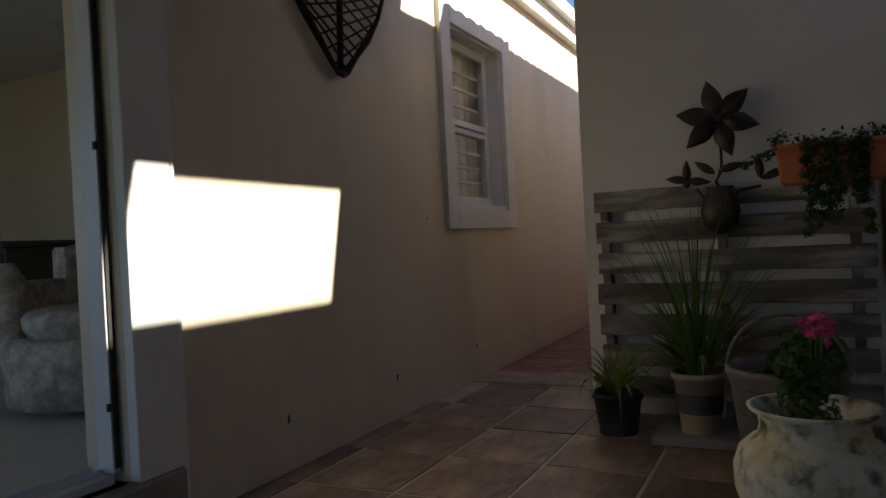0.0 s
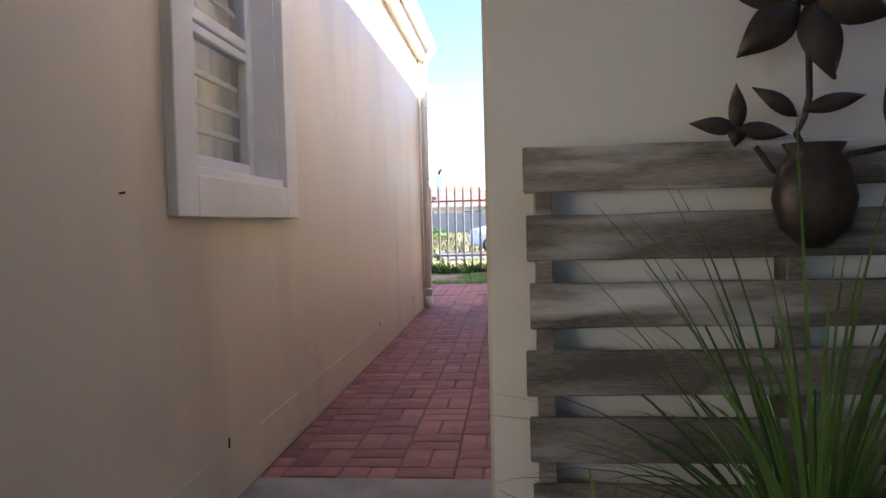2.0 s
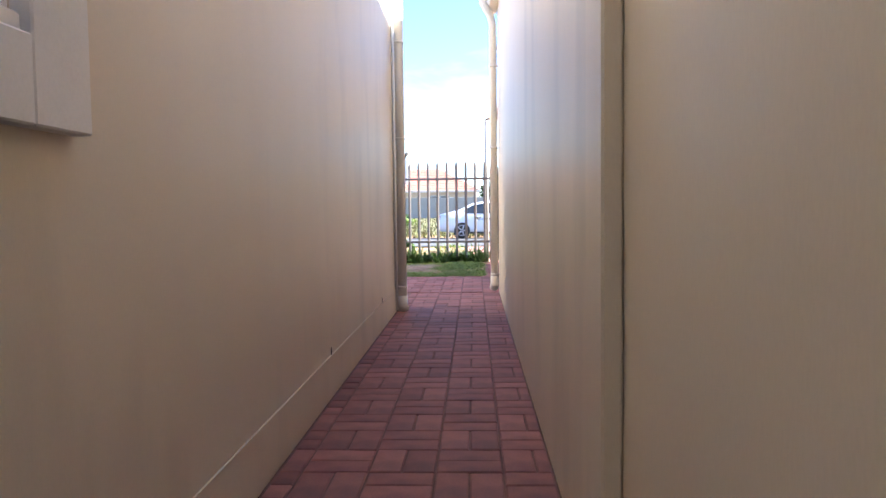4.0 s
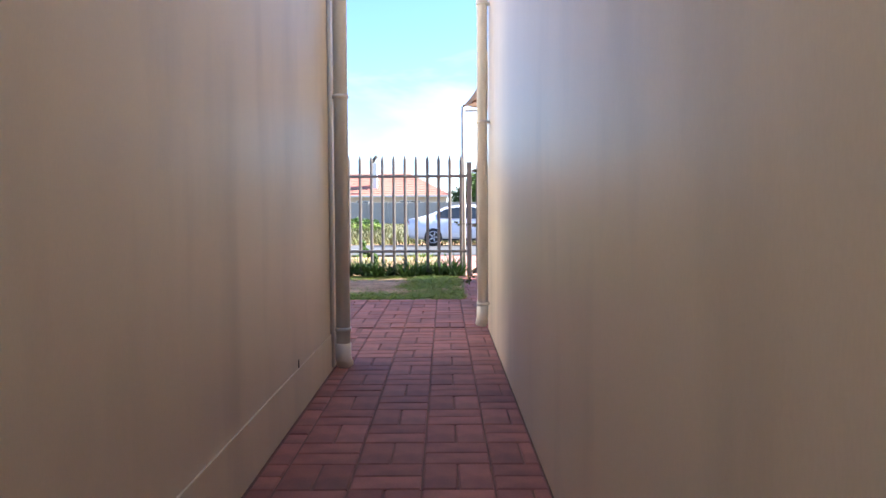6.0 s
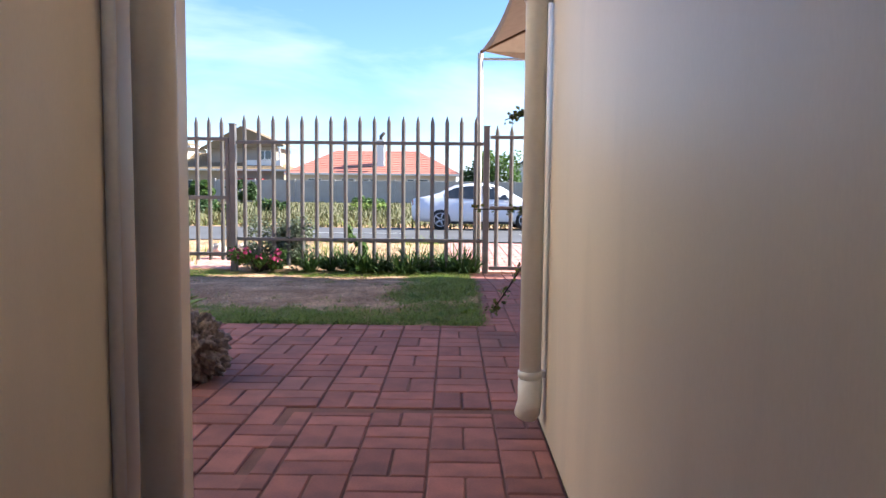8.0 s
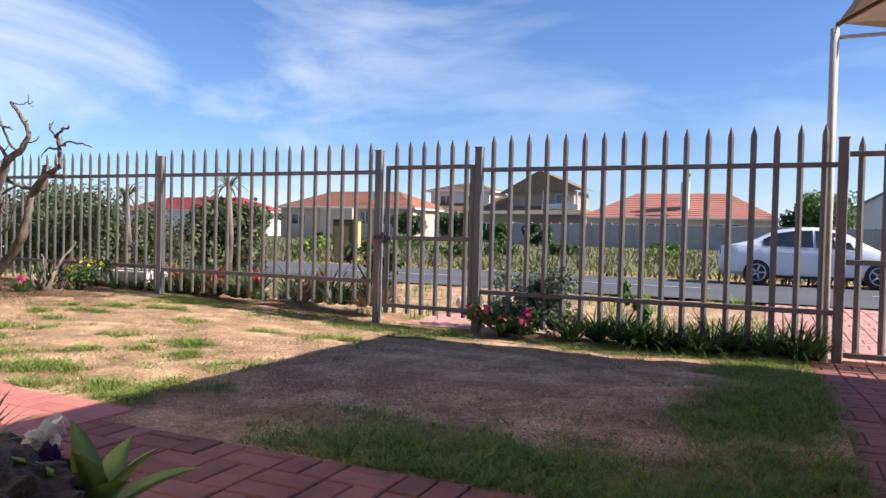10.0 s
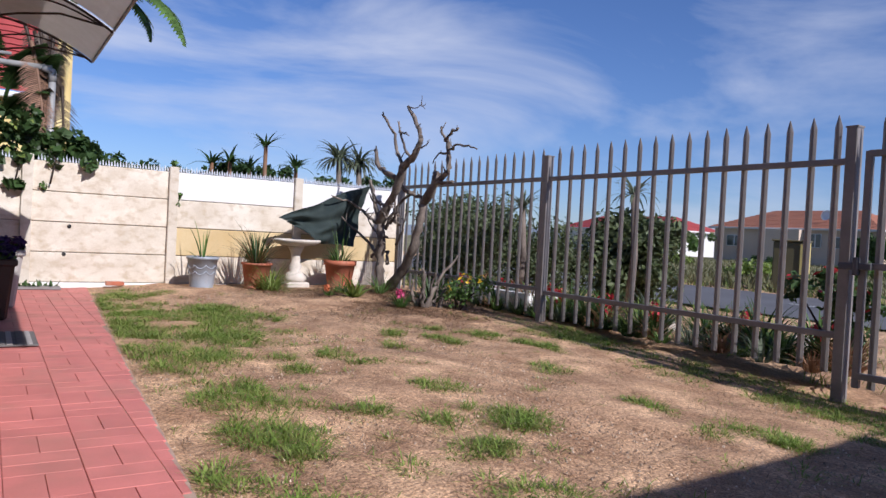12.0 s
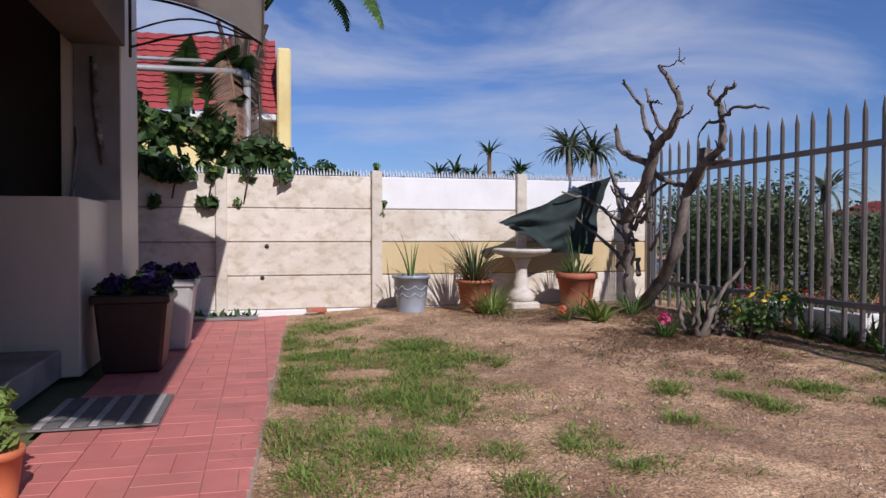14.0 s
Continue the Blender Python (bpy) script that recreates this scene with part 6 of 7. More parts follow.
def grass_density(x, y):
    """How thickly grass stands: lush by the court, in swards and tufts, bare sand between."""
    n1 = noise.noise(Vector((x * 2.3, y * 2.3, 7.3)))
    n2 = noise.noise(Vector((x * 6.0, y * 6.0, 2.1)))
    lush = max(smoothstep(0.95, 0.35, y - 15.75 + 0.25 * n1) * smoothstep(-4.4, -3.4, x), smoothstep(-2.55, -1.95, x + 0.2 * n1) * smoothstep(15.6, 16.2, y) * 0.95)
    d = 0.0
    for px, py, w in SWARD_WEST:
        d = max(d, 0.85 * smoothstep(1.35, 0.5, math.hypot((x - px) / w, (y - py) / (0.62 * w)) + 1.0 * n1 + 0.9 * n2))
    for px, py, w in TUFTS_MIDDLE + TUFTS_EAST:
        w *= 1.15
        d = max(d, 0.9 * smoothstep(1.2, 0.3, math.hypot((x - px) / w, (y - py) / (0.7 * w)) + 0.8 * n2))
    fence = smoothstep(0.55, 0.15, abs(y - 20.55) + 0.4 * n1) * 0.6
    thin = 0.10 * smoothstep(0.25, 0.5, n2 + 0.5 * n1)
    return max(d, lush, fence * smoothstep(-10.5, -9.0, x), thin, 0.006)


r = random.Random(123)
specs = []
tries = 0
while len(specs) < 125000 and tries < 110000:
    tries += 1
    x, y = r.uniform(-13.4, -1.5), r.uniform(15.76, 20.9)
    d = grass_density(x, y)
    if r.random() > d:
        continue
    size = r.uniform(0.04, 0.12)
    for _ in range(int(14 + 18 * d)):
        a, q = r.uniform(0, 6.283), size * r.random() ** 0.6
        bx, by = x + q * math.cos(a), y + q * math.sin(a)
        edge = 15.78 if bx > -4.0 else 16.03 + (-4.9 - bx) * 0.062
        if by < edge or bx > -1.5:
            continue
        specs.append(((bx, by, ground_z(bx, by) - 0.02), a + r.gauss(0, 0.8), r.uniform(0.35, 1.0) + 6 * q, r.uniform(0.045, 0.12) * (0.65 + 0.3 * d), 0.0075, r.uniform(0.6, 1.8)))
vs, fs = blade_arrays(specs, 2)
M_GRASS = leaf_material("grass_green", (0.15, 0.255, 0.035), (0.28, 0.32, 0.085), 0.6, 0.35)
tagged(from_arrays("lawn_grass", vs, fs, M_GRASS), "patchy green lawn grass on sandy soil", "grass", "", "stuff")
M_STRAW = leaf_material("dry_straw", (0.17, 0.105, 0.06), (0.36, 0.25, 0.15))
specs = [((x, y, ground_z(x, y) - 0.012), r.uniform(0, 6.283), r.uniform(1.0, 1.5), r.uniform(0.03, 0.09), 0.005, 0.8) for x, y in ((r.uniform(-13.4, -1.6), r.uniform(16.1, 20.9)) for _ in range(34000))]
vs, fs = blade_arrays(specs, 2)
tagged(from_arrays("dry_grass", vs, fs, M_STRAW), "dry straw and dead grass litter on the sand", "grass", "", "stuff")
M_MULCH = leaf_material("leaf_litter", (0.10, 0.055, 0.03), (0.22, 0.13, 0.07))
specs = []
while len(specs) < 22000:
    x, y = r.gauss(-11.6, 1.2), r.gauss(19.8, 0.7)
    if -13.3 < x < -8.5 and 17.6 < y < 20.8:
        specs.append(((x, y, ground_z(x, y) - 0.010), r.uniform(0, 6.283), r.uniform(1.1, 1.5), r.uniform(0.02, 0.07), 0.010, 0.6))
vs, fs = blade_arrays(specs, 2)
tagged(from_arrays("leaf_litter", vs, fs, M_MULCH), "dark dead leaves and twigs under the bare tree", "leaf litter", "", "stuff")
vs, fs = [], []
for _ in range(12000):
    x, y, s = r.uniform(-13.3, -1.6), r.uniform(16.1, 20.8), r.uniform(0.004, 0.011)
    z, k, a = ground_z(x, y) - 0.008, len(vs), r.uniform(0, 6.28)
    vs += [(x + s * math.cos(a + q), y + s * math.sin(a + q) * 0.7, z - 0.008) for q in (0, 1.6, 3.1, 4.7)] + [(x, y, z + s * 0.25)]
    fs += [(k, k + 1, k + 4), (k + 1, k + 2, k + 4), (k + 2, k + 3, k + 4), (k + 3, k, k + 4)]
M_PEBBLE = material("pebble", (0.62, 0.50, 0.38), (0.26, 0.18, 0.12), rough=0.9, scale=9, fine=60, per=0.5, per_island=True)
tagged(from_arrays("gravel", vs, fs, M_PEBBLE), "scattered pale pebbles on the sandy yard", "gravel", "", "stuff")

# litter and tufts on the verges
r = random.Random(55)
specs = []
for _ in range(900):
    x, y = r.uniform(-30, -2), r.uniform(21.2, 26.5) if r.random() < 0.6 else r.uniform(32.9, 36.4)
    for _ in range(12):
        specs.append(((x + r.gauss(0, 0.07), y + r.gauss(0, 0.07), ground_z(x, y) - 0.03), r.uniform(0, 6.28), r.uniform(0.1, 0.9), r.uniform(0.1, 0.3), 0.014, 0.8))
vs, fs = blade_arrays(specs, 2)
tagged(from_arrays("verge_grass", vs, fs, M_GRASS), "scattered grass tufts on the sandy verges", "grass", "", "stuff")

# ---- parked car ----
M_CARPAINT = material("car_paint_white", (0.74, 0.76, 0.80), (0.70, 0.72, 0.77), rough=0.3, scale=2, fine=30, bump=0.0, coat=0.6, spec=0.5)
M_CARGLASS = material("car_glass", (0.03, 0.035, 0.04), (0.02, 0.025, 0.03), rough=0.08, bump=0.0, spec=0.8)
M_RIM = material("alloy_rim", (0.55, 0.56, 0.58), (0.45, 0.46, 0.48), rough=0.35, metal=0.7, bump=0.0)
M_LAMP = material("lamp_lens", (0.7, 0.7, 0.68), (0.6, 0.6, 0.6), rough=0.15, bump=0.0)
M_TAIL = material("tail_lens", (0.45, 0.03, 0.03), (0.35, 0.02, 0.02), rough=0.2, bump=0.0)
car = thing("parked_car", (-0.93, 32.75, -0.12), "white four-door saloon car parked on the far kerb", "car", rz=4)
car.scale = (0.94, 0.94, 0.96)
# sections along the car: x, underside, belt, roof, half width low, half width at roof
SECT = [(-2.22, 0.42, 0.78, 0.80, 0.66, 0.60), (-2.15, 0.28, 0.92, 0.95, 0.80, 0.66), (-1.75, 0.24, 0.98, 1.02, 0.86, 0.66), (-1.30, 0.22, 0.97, 1.14, 0.87, 0.60),
        (-0.80, 0.20, 0.95, 1.38, 0.88, 0.58), (-0.30, 0.20, 0.94, 1.45, 0.88, 0.58), (0.20, 0.20, 0.93, 1.45, 0.88, 0.58), (0.65, 0.20, 0.92, 1.34, 0.88, 0.59),
        (1.10, 0.20, 0.90, 1.08, 0.88, 0.62), (1.40, 0.21, 0.86, 0.92, 0.87, 0.68), (1.85, 0.22, 0.78, 0.82, 0.84, 0.66), (2.15, 0.26, 0.68, 0.71, 0.76, 0.6), (2.25, 0.40, 0.60, 0.62, 0.60, 0.5)]
bm = bmesh.new()
rings = []
for x, zb, zt, zr, w, wr in SECT:
    half = [(w * 0.86, zb), (w, zb + 0.12), (w * 1.01, (zb + zt) / 2), (w * 0.97, zt), (wr + (w * 0.97 - wr) * 0.12, zr - (zr - zt) * 0.12), (wr * 0.8, zr)]
    ring = [bm.verts.new((x, y, z)) for y, z in half] + [bm.verts.new((x, -y, z)) for y, z in reversed(half)]
    rings.append(ring)
for a, b in zip(rings, rings[1:]):
    for i in range(12):
        bm.faces.new((a[i], a[(i + 1) % 12], b[(i + 1) % 12], b[i])).smooth = True
bm.faces.new(rings[0][::-1])
bm.faces.new(rings[-1])
part("body", bm, M_CARPAINT, car)


def side_at(x):
    for a, b in zip(SECT, SECT[1:]):
        if a[0] <= x <= b[0]:
            f = (x - a[0]) / (b[0] - a[0])
            return [p + (q - p) * f for p, q in zip(a, b)]


for s in (-1, 1):
    for xs in ((-1.18, -0.86, -0.45, -0.06), (0.0, 0.35, 0.75, 0.98)):
        bm = bmesh.new()
        lo, hi = [], []
        for x in xs:
            _, zb, zt, zr, w, wr = side_at(x)
            fr = 0.85 if zr - zt > 0.25 else 0.75
            y0, y1 = w * 0.97 + 0.008, wr + (w * 0.97 - wr) * (1 - fr) + 0.008
            lo.append(bm.verts.new((x, s * y0, zt + 0.02)))
            hi.append(bm.verts.new((x, s * y1, zt + (zr - zt) * fr)))
        for k in range(3):
            bm.faces.new((lo[k], lo[k + 1], hi[k + 1], hi[k]))
        part("side_window", bm, M_CARGLASS, car)
    part("door_handle", boxes((-0.72, s * 0.885 - 0.012, 0.80, -0.56, s * 0.885 + 0.012, 0.83), bev=0.004), M_CARPAINT, car)
    part("door_handle", boxes((0.25, s * 0.885 - 0.012, 0.79, 0.41, s * 0.885 + 0.012, 0.82), bev=0.004), M_CARPAINT, car)
    part("mirror", boxes((0.82, s * 0.95 - 0.08, 0.90, 0.95, s * 0.95 + 0.08, 1.02), bev=0.03), M_CARPAINT, car)
    part("sill_trim", boxes((-1.0, s * 0.83 - 0.02, 0.19, 1.0, s * 0.83 + 0.02, 0.26), bev=0.01), M_RUBBER, car)
    part("headlight", boxes((1.86, s * 0.62 - 0.12, 0.60, 2.13, s * 0.66 + 0.1, 0.74), bev=0.03), M_LAMP, car)
    part("tail_light", boxes((-2.20, s * 0.64 - 0.1, 0.72, -2.02, s * 0.70 + 0.11, 0.90), bev=0.03), M_TAIL, car)
    for x in (-1.32, 1.36):
        wh = bmesh.new()
        lathe(wh, [(0.20, -0.1), (0.30, -0.1), (0.318, -0.06), (0.318, 0.06), (0.30, 0.1), (0.20, 0.1)], 26)
        tyre = part("tyre", wh, M_RUBBER, car)
        tyre.matrix_basis = Matrix.Translation((x, s * 0.80, 0.318)) @ Matrix.Rotation(radians(-90 * s), 4, "X")
        rm = bmesh.new()
        lathe(rm, [(0.21, 0.06), (0.215, 0.104), (0.19, 0.104), (0.18, 0.075)], 26, False)
        lathe(rm, [(0.001, 0.07), (0.05, 0.07), (0.045, 0.1), (0.001, 0.1)], 12)
        for k in range(5):
            a = k * 2 * math.pi / 5
            tube(rm, [(0.03 * math.cos(a), 0.03 * math.sin(a), 0.09), (0.20 * math.cos(a), 0.20 * math.sin(a), 0.085)], [0.034, 0.026], 6)
        part("rim", rm, M_RIM, tyre)
        part("wheel_arch", arc_shell(0.335, 0.375, 8, 172, -0.05, 0.0, 16, 0.005), M_RUBBER, car).matrix_basis = Matrix.Translation((x, s * 0.862, 0.318)) @ Matrix.Rotation(radians(90), 4, "X")

# ---- houses beyond the street ----
M_WALL_CREAM = material("house_cream", (0.60, 0.48, 0.37), (0.54, 0.43, 0.33), rough=0.9, scale=0.5, fine=6, bump=0.1)
M_WALL_BROWN = material("house_taupe", (0.36, 0.30, 0.235), (0.31, 0.255, 0.2), rough=0.9, scale=0.5, fine=6, bump=0.1)
M_WALL_WHITE = material("house_white", (0.72, 0.71, 0.69), (0.66, 0.65, 0.63), rough=0.9, scale=0.5, fine=6, bump=0.1)
M_WALL_YELLOW = material("house_yellow", (0.74, 0.60, 0.28), (0.70, 0.54, 0.22), rough=0.9, scale=0.9, fine=12, bump=0.1, stain=(0.45, 0.30, 0.12), stain_scale=0.9, stain_amount=0.4)
M_ROOF_PINK = material("tile_pink_red", (0.50, 0.20, 0.15), (0.42, 0.165, 0.12), rough=0.85, scale=0.6, fine=6, bump=0.2)
M_ROOF_TERRA = material("tile_terracotta", (0.36, 0.145, 0.085), (0.28, 0.12, 0.075), rough=0.85, scale=0.6, fine=6, bump=0.2)
M_ROOF_BROWN = material("tile_dull_brown", (0.24, 0.17, 0.095), (0.19, 0.135, 0.08), rough=0.85, scale=0.6, fine=6, bump=0.2)
M_ROOF_GREY = material("sheet_grey", (0.20, 0.20, 0.20), (0.16, 0.16, 0.16), rough=0.8, scale=0.6, fine=6)
M_ROOF_RED = material("tile_red", (0.36, 0.06, 0.055), (0.26, 0.04, 0.04), rough=0.7, scale=1.2, fine=10, bump=0.2)
M_WINDOW = material("far_window", (0.05, 0.06, 0.07), (0.035, 0.04, 0.05), rough=0.1, spec=0.8, bump=0.0)
M_FARWALL = material("grey_precast", (0.36, 0.34, 0.33), (0.29, 0.27, 0.26), rough=0.9, scale=0.8, fine=8, bump=0.2)
GZ = -0.14


def hip_roof(x0, x1, y0, y1, ze, zr, over=0.6, hip=0.9, mat=None, parent=None, tiles=0.45):
    """A hipped roof with its tile courses as real steps."""
    x0, x1, y0, y1 = x0 - over, x1 + over, y0 - over, y1 + over
    d = (y1 - y0) / 2
    n = max(4, int(d / tiles))
    bm = bmesh.new()
    prev = None
    for k in range(n + 1):
        f = k / n
        h = d * f
        hx = h * hip
        z = ze + (zr - ze) * f
        for dz in ((0.0, 0.05) if 0 < k < n else (0.0,)):
            q = [bm.verts.new(p) for p in ((x0 + hx, y0 + h, z + (0.05 if dz else 0)), (x1 - hx, y0 + h, z + (0.05 if dz else 0)), (x1 - hx, y1 - h, z + (0.05 if dz else 0)), (x0 + hx, y1 - h, z + (0.05 if dz else 0)))]
            if prev:
                for i in range(4):
                    bm.faces.new((prev[i], prev[(i + 1) % 4], q[(i + 1) % 4], q[i]))
            prev = q
    part("roof", bm, mat, parent)
    part("fascia", boxes((x0, y0, ze - 0.22, x1, y0 + 0.06, ze), (x0, y0 + 0.06, ze - 0.22, x0 + 0.06, y1, ze), (x1 - 0.06, y0 + 0.06, ze - 0.22, x1, y1, ze)), M_WALL_WHITE, parent)


def far_window(parent, x, y, z, w, h, face="s"):
    wn_ = part("window", boxes((x - w / 2, y - 0.09, z, x + w / 2, y - 0.02, z + h)), M_WALL_WHITE, parent)
    for sx in (-1, 1):
        part("pane", boxes((x + sx * w / 4 - w / 4 + 0.07, y - 0.11, z + 0.07, x + sx * w / 4 + w / 4 - 0.07, y - 0.092, z + h - 0.07)), M_WINDOW, wn_)


def house(name, at, w, d, ze, zr, wall, roof, label, wins, hip=0.9):
    t = thing(name, at, label, "house")
    part("wall", boxes((0, 0, 0, w, d, ze), bev=0.02), wall, t)
    hip_roof(0, w, 0, d, ze, zr, mat=roof, parent=t, hip=hip)
    for x, z, ww, hh in wins:
        far_window(t, x, 0, z, ww, hh)
    return t


hc = house("bungalow", (-21.5, 98, GZ), 20.1, 11, 3.45, 6.5, M_WALL_CREAM, M_ROOF_PINK, "long bungalow with a pink-red tiled roof and white chimney", [(7, 1.6, 1.6, 1.2), (9.6, 1.6, 1.6, 1.2), (15.5, 1.6, 2.6, 1.2), (3, 1.6, 1.6, 1.2)])
part("chimney", boxes((10.4, 1.2, 4.0, 11.3, 2.1, 7.6), bev=0.03), M_WALL_WHITE, hc)
part("cowl", tube(bmesh.new(), [(10.85, 1.65, 7.6), (10.85, 1.65, 8.0), (11.3, 1.65, 8.5)], 0.22, 8), M_DARK, hc)
part("solar_panel", boxes((6.5, -0.2, 4.2, 10.2, 0.05, 4.32)), M_WINDOW, hc)
hb = thing("double_storey_house", (-46.4, 104, GZ), "taupe double-storey house with brown tiled roofs", "house")
part("wall", boxes((0, 0, 0, 22.8, 10, 4.0), bev=0.02), M_WALL_BROWN, hb)
hip_roof(0, 22.8, -0.5, 10, 4.0, 6.3, mat=M_ROOF_BROWN, parent=hb)
part("upper_wall", boxes((0.6, 2.2, 4.0, 9.5, 9.5, 7.1), bev=0.02), M_WALL_WHITE, hb)
hip_roof(0.6, 9.5, 2.2, 9.5, 7.1, 8.3, mat=M_ROOF_BROWN, parent=hb)
part("upper_wall", boxes((12.5, 1.2, 4.0, 21.5, 9.5, 7.0), bev=0.02), M_WALL_BROWN, hb)
bm = bmesh.new()
v = [bm.verts.new(p) for p in ((11.6, 0.6, 6.7), (17.0, 0.6, 9.6), (22.6, 0.6, 7.2), (11.6, 10, 6.7), (17.0, 10, 9.6), (22.6, 10, 7.2), (11.6, 0.6, 6.5), (22.6, 0.6, 7.0))]
for f in ((0, 1, 4, 3), (1, 2, 5, 4), (0, 6, 7, 2, 1)):
    bm.faces.new([v[i] for i in f])
part("gable_roof", bm, M_ROOF_BROWN, hb)
part("balcony", boxes((17.5, 0.2, 4.3, 22.3, 1.2, 5.2), (17.6, 0.3, 5.2, 17.8, 0.5, 6.9), (22.0, 0.3, 5.2, 22.2, 0.5, 6.9)), M_WALL_WHITE, hb)
for x, z in ((3, 5.2), (7, 5.2), (20, 5.3), (4, 1.4), (10, 1.4), (17, 1.4)):
    far_window(hb, x, 2.2 if z > 3 and x < 10 else (1.2 if z > 3 else 0), z, 1.8, 1.2)
part("porch_roof", boxes((15.5, -2.2, 2.6, 20.5, -0.1, 2.8)), M_ROOF_RED, hb)
ha = house("bungalow", (-63.4, 95, GZ), 20.4, 11, 4.2, 6.6, M_WALL_CREAM, M_ROOF_TERRA, "cream bungalow with a terracotta tiled roof and satellite dish", [(3, 1.8, 2.2, 1.4), (13.5, 2.0, 1.4, 1.6), (17, 2.0, 2.6, 1.3)])
part("porch_wall", boxes((7.2, -1.2, 0, 12.2, -0.02, 4.0)), M_WALL_CREAM, ha)
part("dish", lathe(bmesh.new(), [(0.02, 0.0), (0.45, 0.12), (0.62, 0.28), (0.60, 0.28), (0.40, 0.13)], 18), M_WALL_WHITE, ha).matrix_basis = Matrix.Translation((14.0, 1.2, 5.7)) @ Matrix.Rotation(radians(75), 4, "X")
hd = thing("white_gabled_house", (6.0, 105, GZ), "white house with a steep gable and grey roof", "house")
bm = bmesh.new()
pr = [(0.0, 0), (14.5, 0), (14.5, 4.3), (11.5, 7.6), (10.3, 9.9), (7.2, 9.9), (5.5, 7.6), (0.0, 4.6)]
fa = [bm.verts.new((x, 0, z)) for x, z in pr]
fb = [bm.verts.new((x, 9, z)) for x, z in pr]
bm.faces.new(fa)
bm.faces.new(fb[::-1])
for i in range(8):
    bm.faces.new((fa[i], fa[(i + 1) % 8], fb[(i + 1) % 8], fb[i]))
part("wall", bm, M_WALL_WHITE, hd)
bm = bmesh.new()
for a, b in (((-0.6, 4.3), (5.4, 7.8)), ((5.4, 7.8), (7.2, 10.2)), ((14.9, 4.2), (11.6, 7.8)), ((11.6, 7.8), (10.3, 10.2)), ((7.2, 10.2), (10.3, 10.2))):
    q = [bm.verts.new((a[0], -0.3, a[1])), bm.verts.new((b[0], -0.3, b[1])), bm.verts.new((b[0], 9.3, b[1])), bm.verts.new((a[0], 9.3, a[1])),
         bm.verts.new((a[0], -0.3, a[1] - 0.25)), bm.verts.new((b[0], -0.3, b[1] - 0.25))]
    bm.faces.new(q[:4])
    bm.faces.new((q[0], q[1], q[5], q[4]))
part("roof", bm, M_ROOF_GREY, hd)
for x in (6.5, 9.5, 12.5):
    far_window(hd, x, 0, 2.2, 1.6, 1.2)
he = house("bungalow", (-98, 100, GZ), 24, 10, 3.8, 6.0, M_WALL_WHITE, M_ROOF_RED, "white bungalow with a bright red roof", [(5, 1.6, 2, 1.2), (15, 1.6, 2, 1.2)])
hf = house("bungalow", (27, 112, GZ), 14, 9, 3.0, 5.2, M_WALL_WHITE, M_ROOF_PINK, "low white bungalow with a red roof", [(4, 1.4, 2, 1.2), (9, 1.4, 2, 1.2)])
fw = thing("far_boundary_wall", (0, 0, 0), "grey precast boundary wall along the open plot", "wall")
for k in range(24):
    x = -28.0 + 2.2 * k
    part("wall_bay", boxes((x + 0.1, 90, GZ, x + 2.1, 90.12, 2.3), bev=0.02), M_FARWALL, fw)
    part("wall_post", boxes((x - 0.1, 89.94, GZ, x + 0.1, 90.18, 2.4), bev=0.02), M_FARWALL, fw)

# electrical kiosk on the verge
M_KIOSK = material("kiosk_olive", (0.11, 0.095, 0.045), (0.085, 0.075, 0.035), rough=0.7, scale=2, fine=20)
M_KIOSK_Y = material("kiosk_sand", (0.55, 0.45, 0.16), (0.48, 0.39, 0.13), rough=0.7, scale=2, fine=20)
ek = thing("meter_kiosk", (-15.15, 34.6, GZ), "olive and yellow electrical kiosk on the verge", "kiosk", rz=22)
part("cabinet", boxes((-0.42, -0.3, 0, 0.42, 0.3, 1.42), bev=0.03), M_KIOSK, ek)
part("side_panel", boxes((0.421, -0.28, 0.05, 0.46, 0.28, 1.4), bev=0.01), M_KIOSK_Y, ek)
part("front_panel", boxes((0.28, -0.335, 0.05, 0.40, -0.301, 1.38), bev=0.01), M_KIOSK_Y, ek)
part("roof", boxes((-0.46, -0.36, 1.42, 0.5, 0.34, 1.47), bev=0.02), M_KIOSK, ek)

# ---- scrub of the open plots, trees far off ----
r = random.Random(321)
specs = []
for _ in range(15000):
    y = 33.2 + 54 * r.random() ** 1.6
    x = r.uniform(-0.95, 0.5) * (y - 8) - 2
    specs.append(((x, y, GZ - 0.05), r.uniform(0, 6.28), r.uniform(0.1, 0.9), r.uniform(0.2, 0.55), r.uniform(0.05, 0.12), 0.8))
vs, fs = blade_arrays(specs, 2)
tagged(from_arrays("veld_grass", vs, fs, leaf_material("veld_blade", (0.09, 0.105, 0.04), (0.16, 0.14, 0.07), 0.8, 0.2)), "rough dry grass over the open plots", "grass", "", "stuff")
for k in range(22):
    y = r.uniform(36, 86)
    x = r.uniform(-0.85, 0.35) * (y - 8) - 2
    h, w = r.uniform(0.3, 0.8), r.uniform(0.5, 1.3)
    shrub("scrub_bush", (x, y, GZ - 0.1), "low scrubby bush on the open plot", (M_GREEN, M_GREEN_D, M_GREEN_Y)[k % 3], [(r.uniform(-w, w), r.uniform(-w, w) * 0.6, r.uniform(0.1, h), 0.35) for _ in range(10)], 700, 0.14, 400 + k, stems=False)
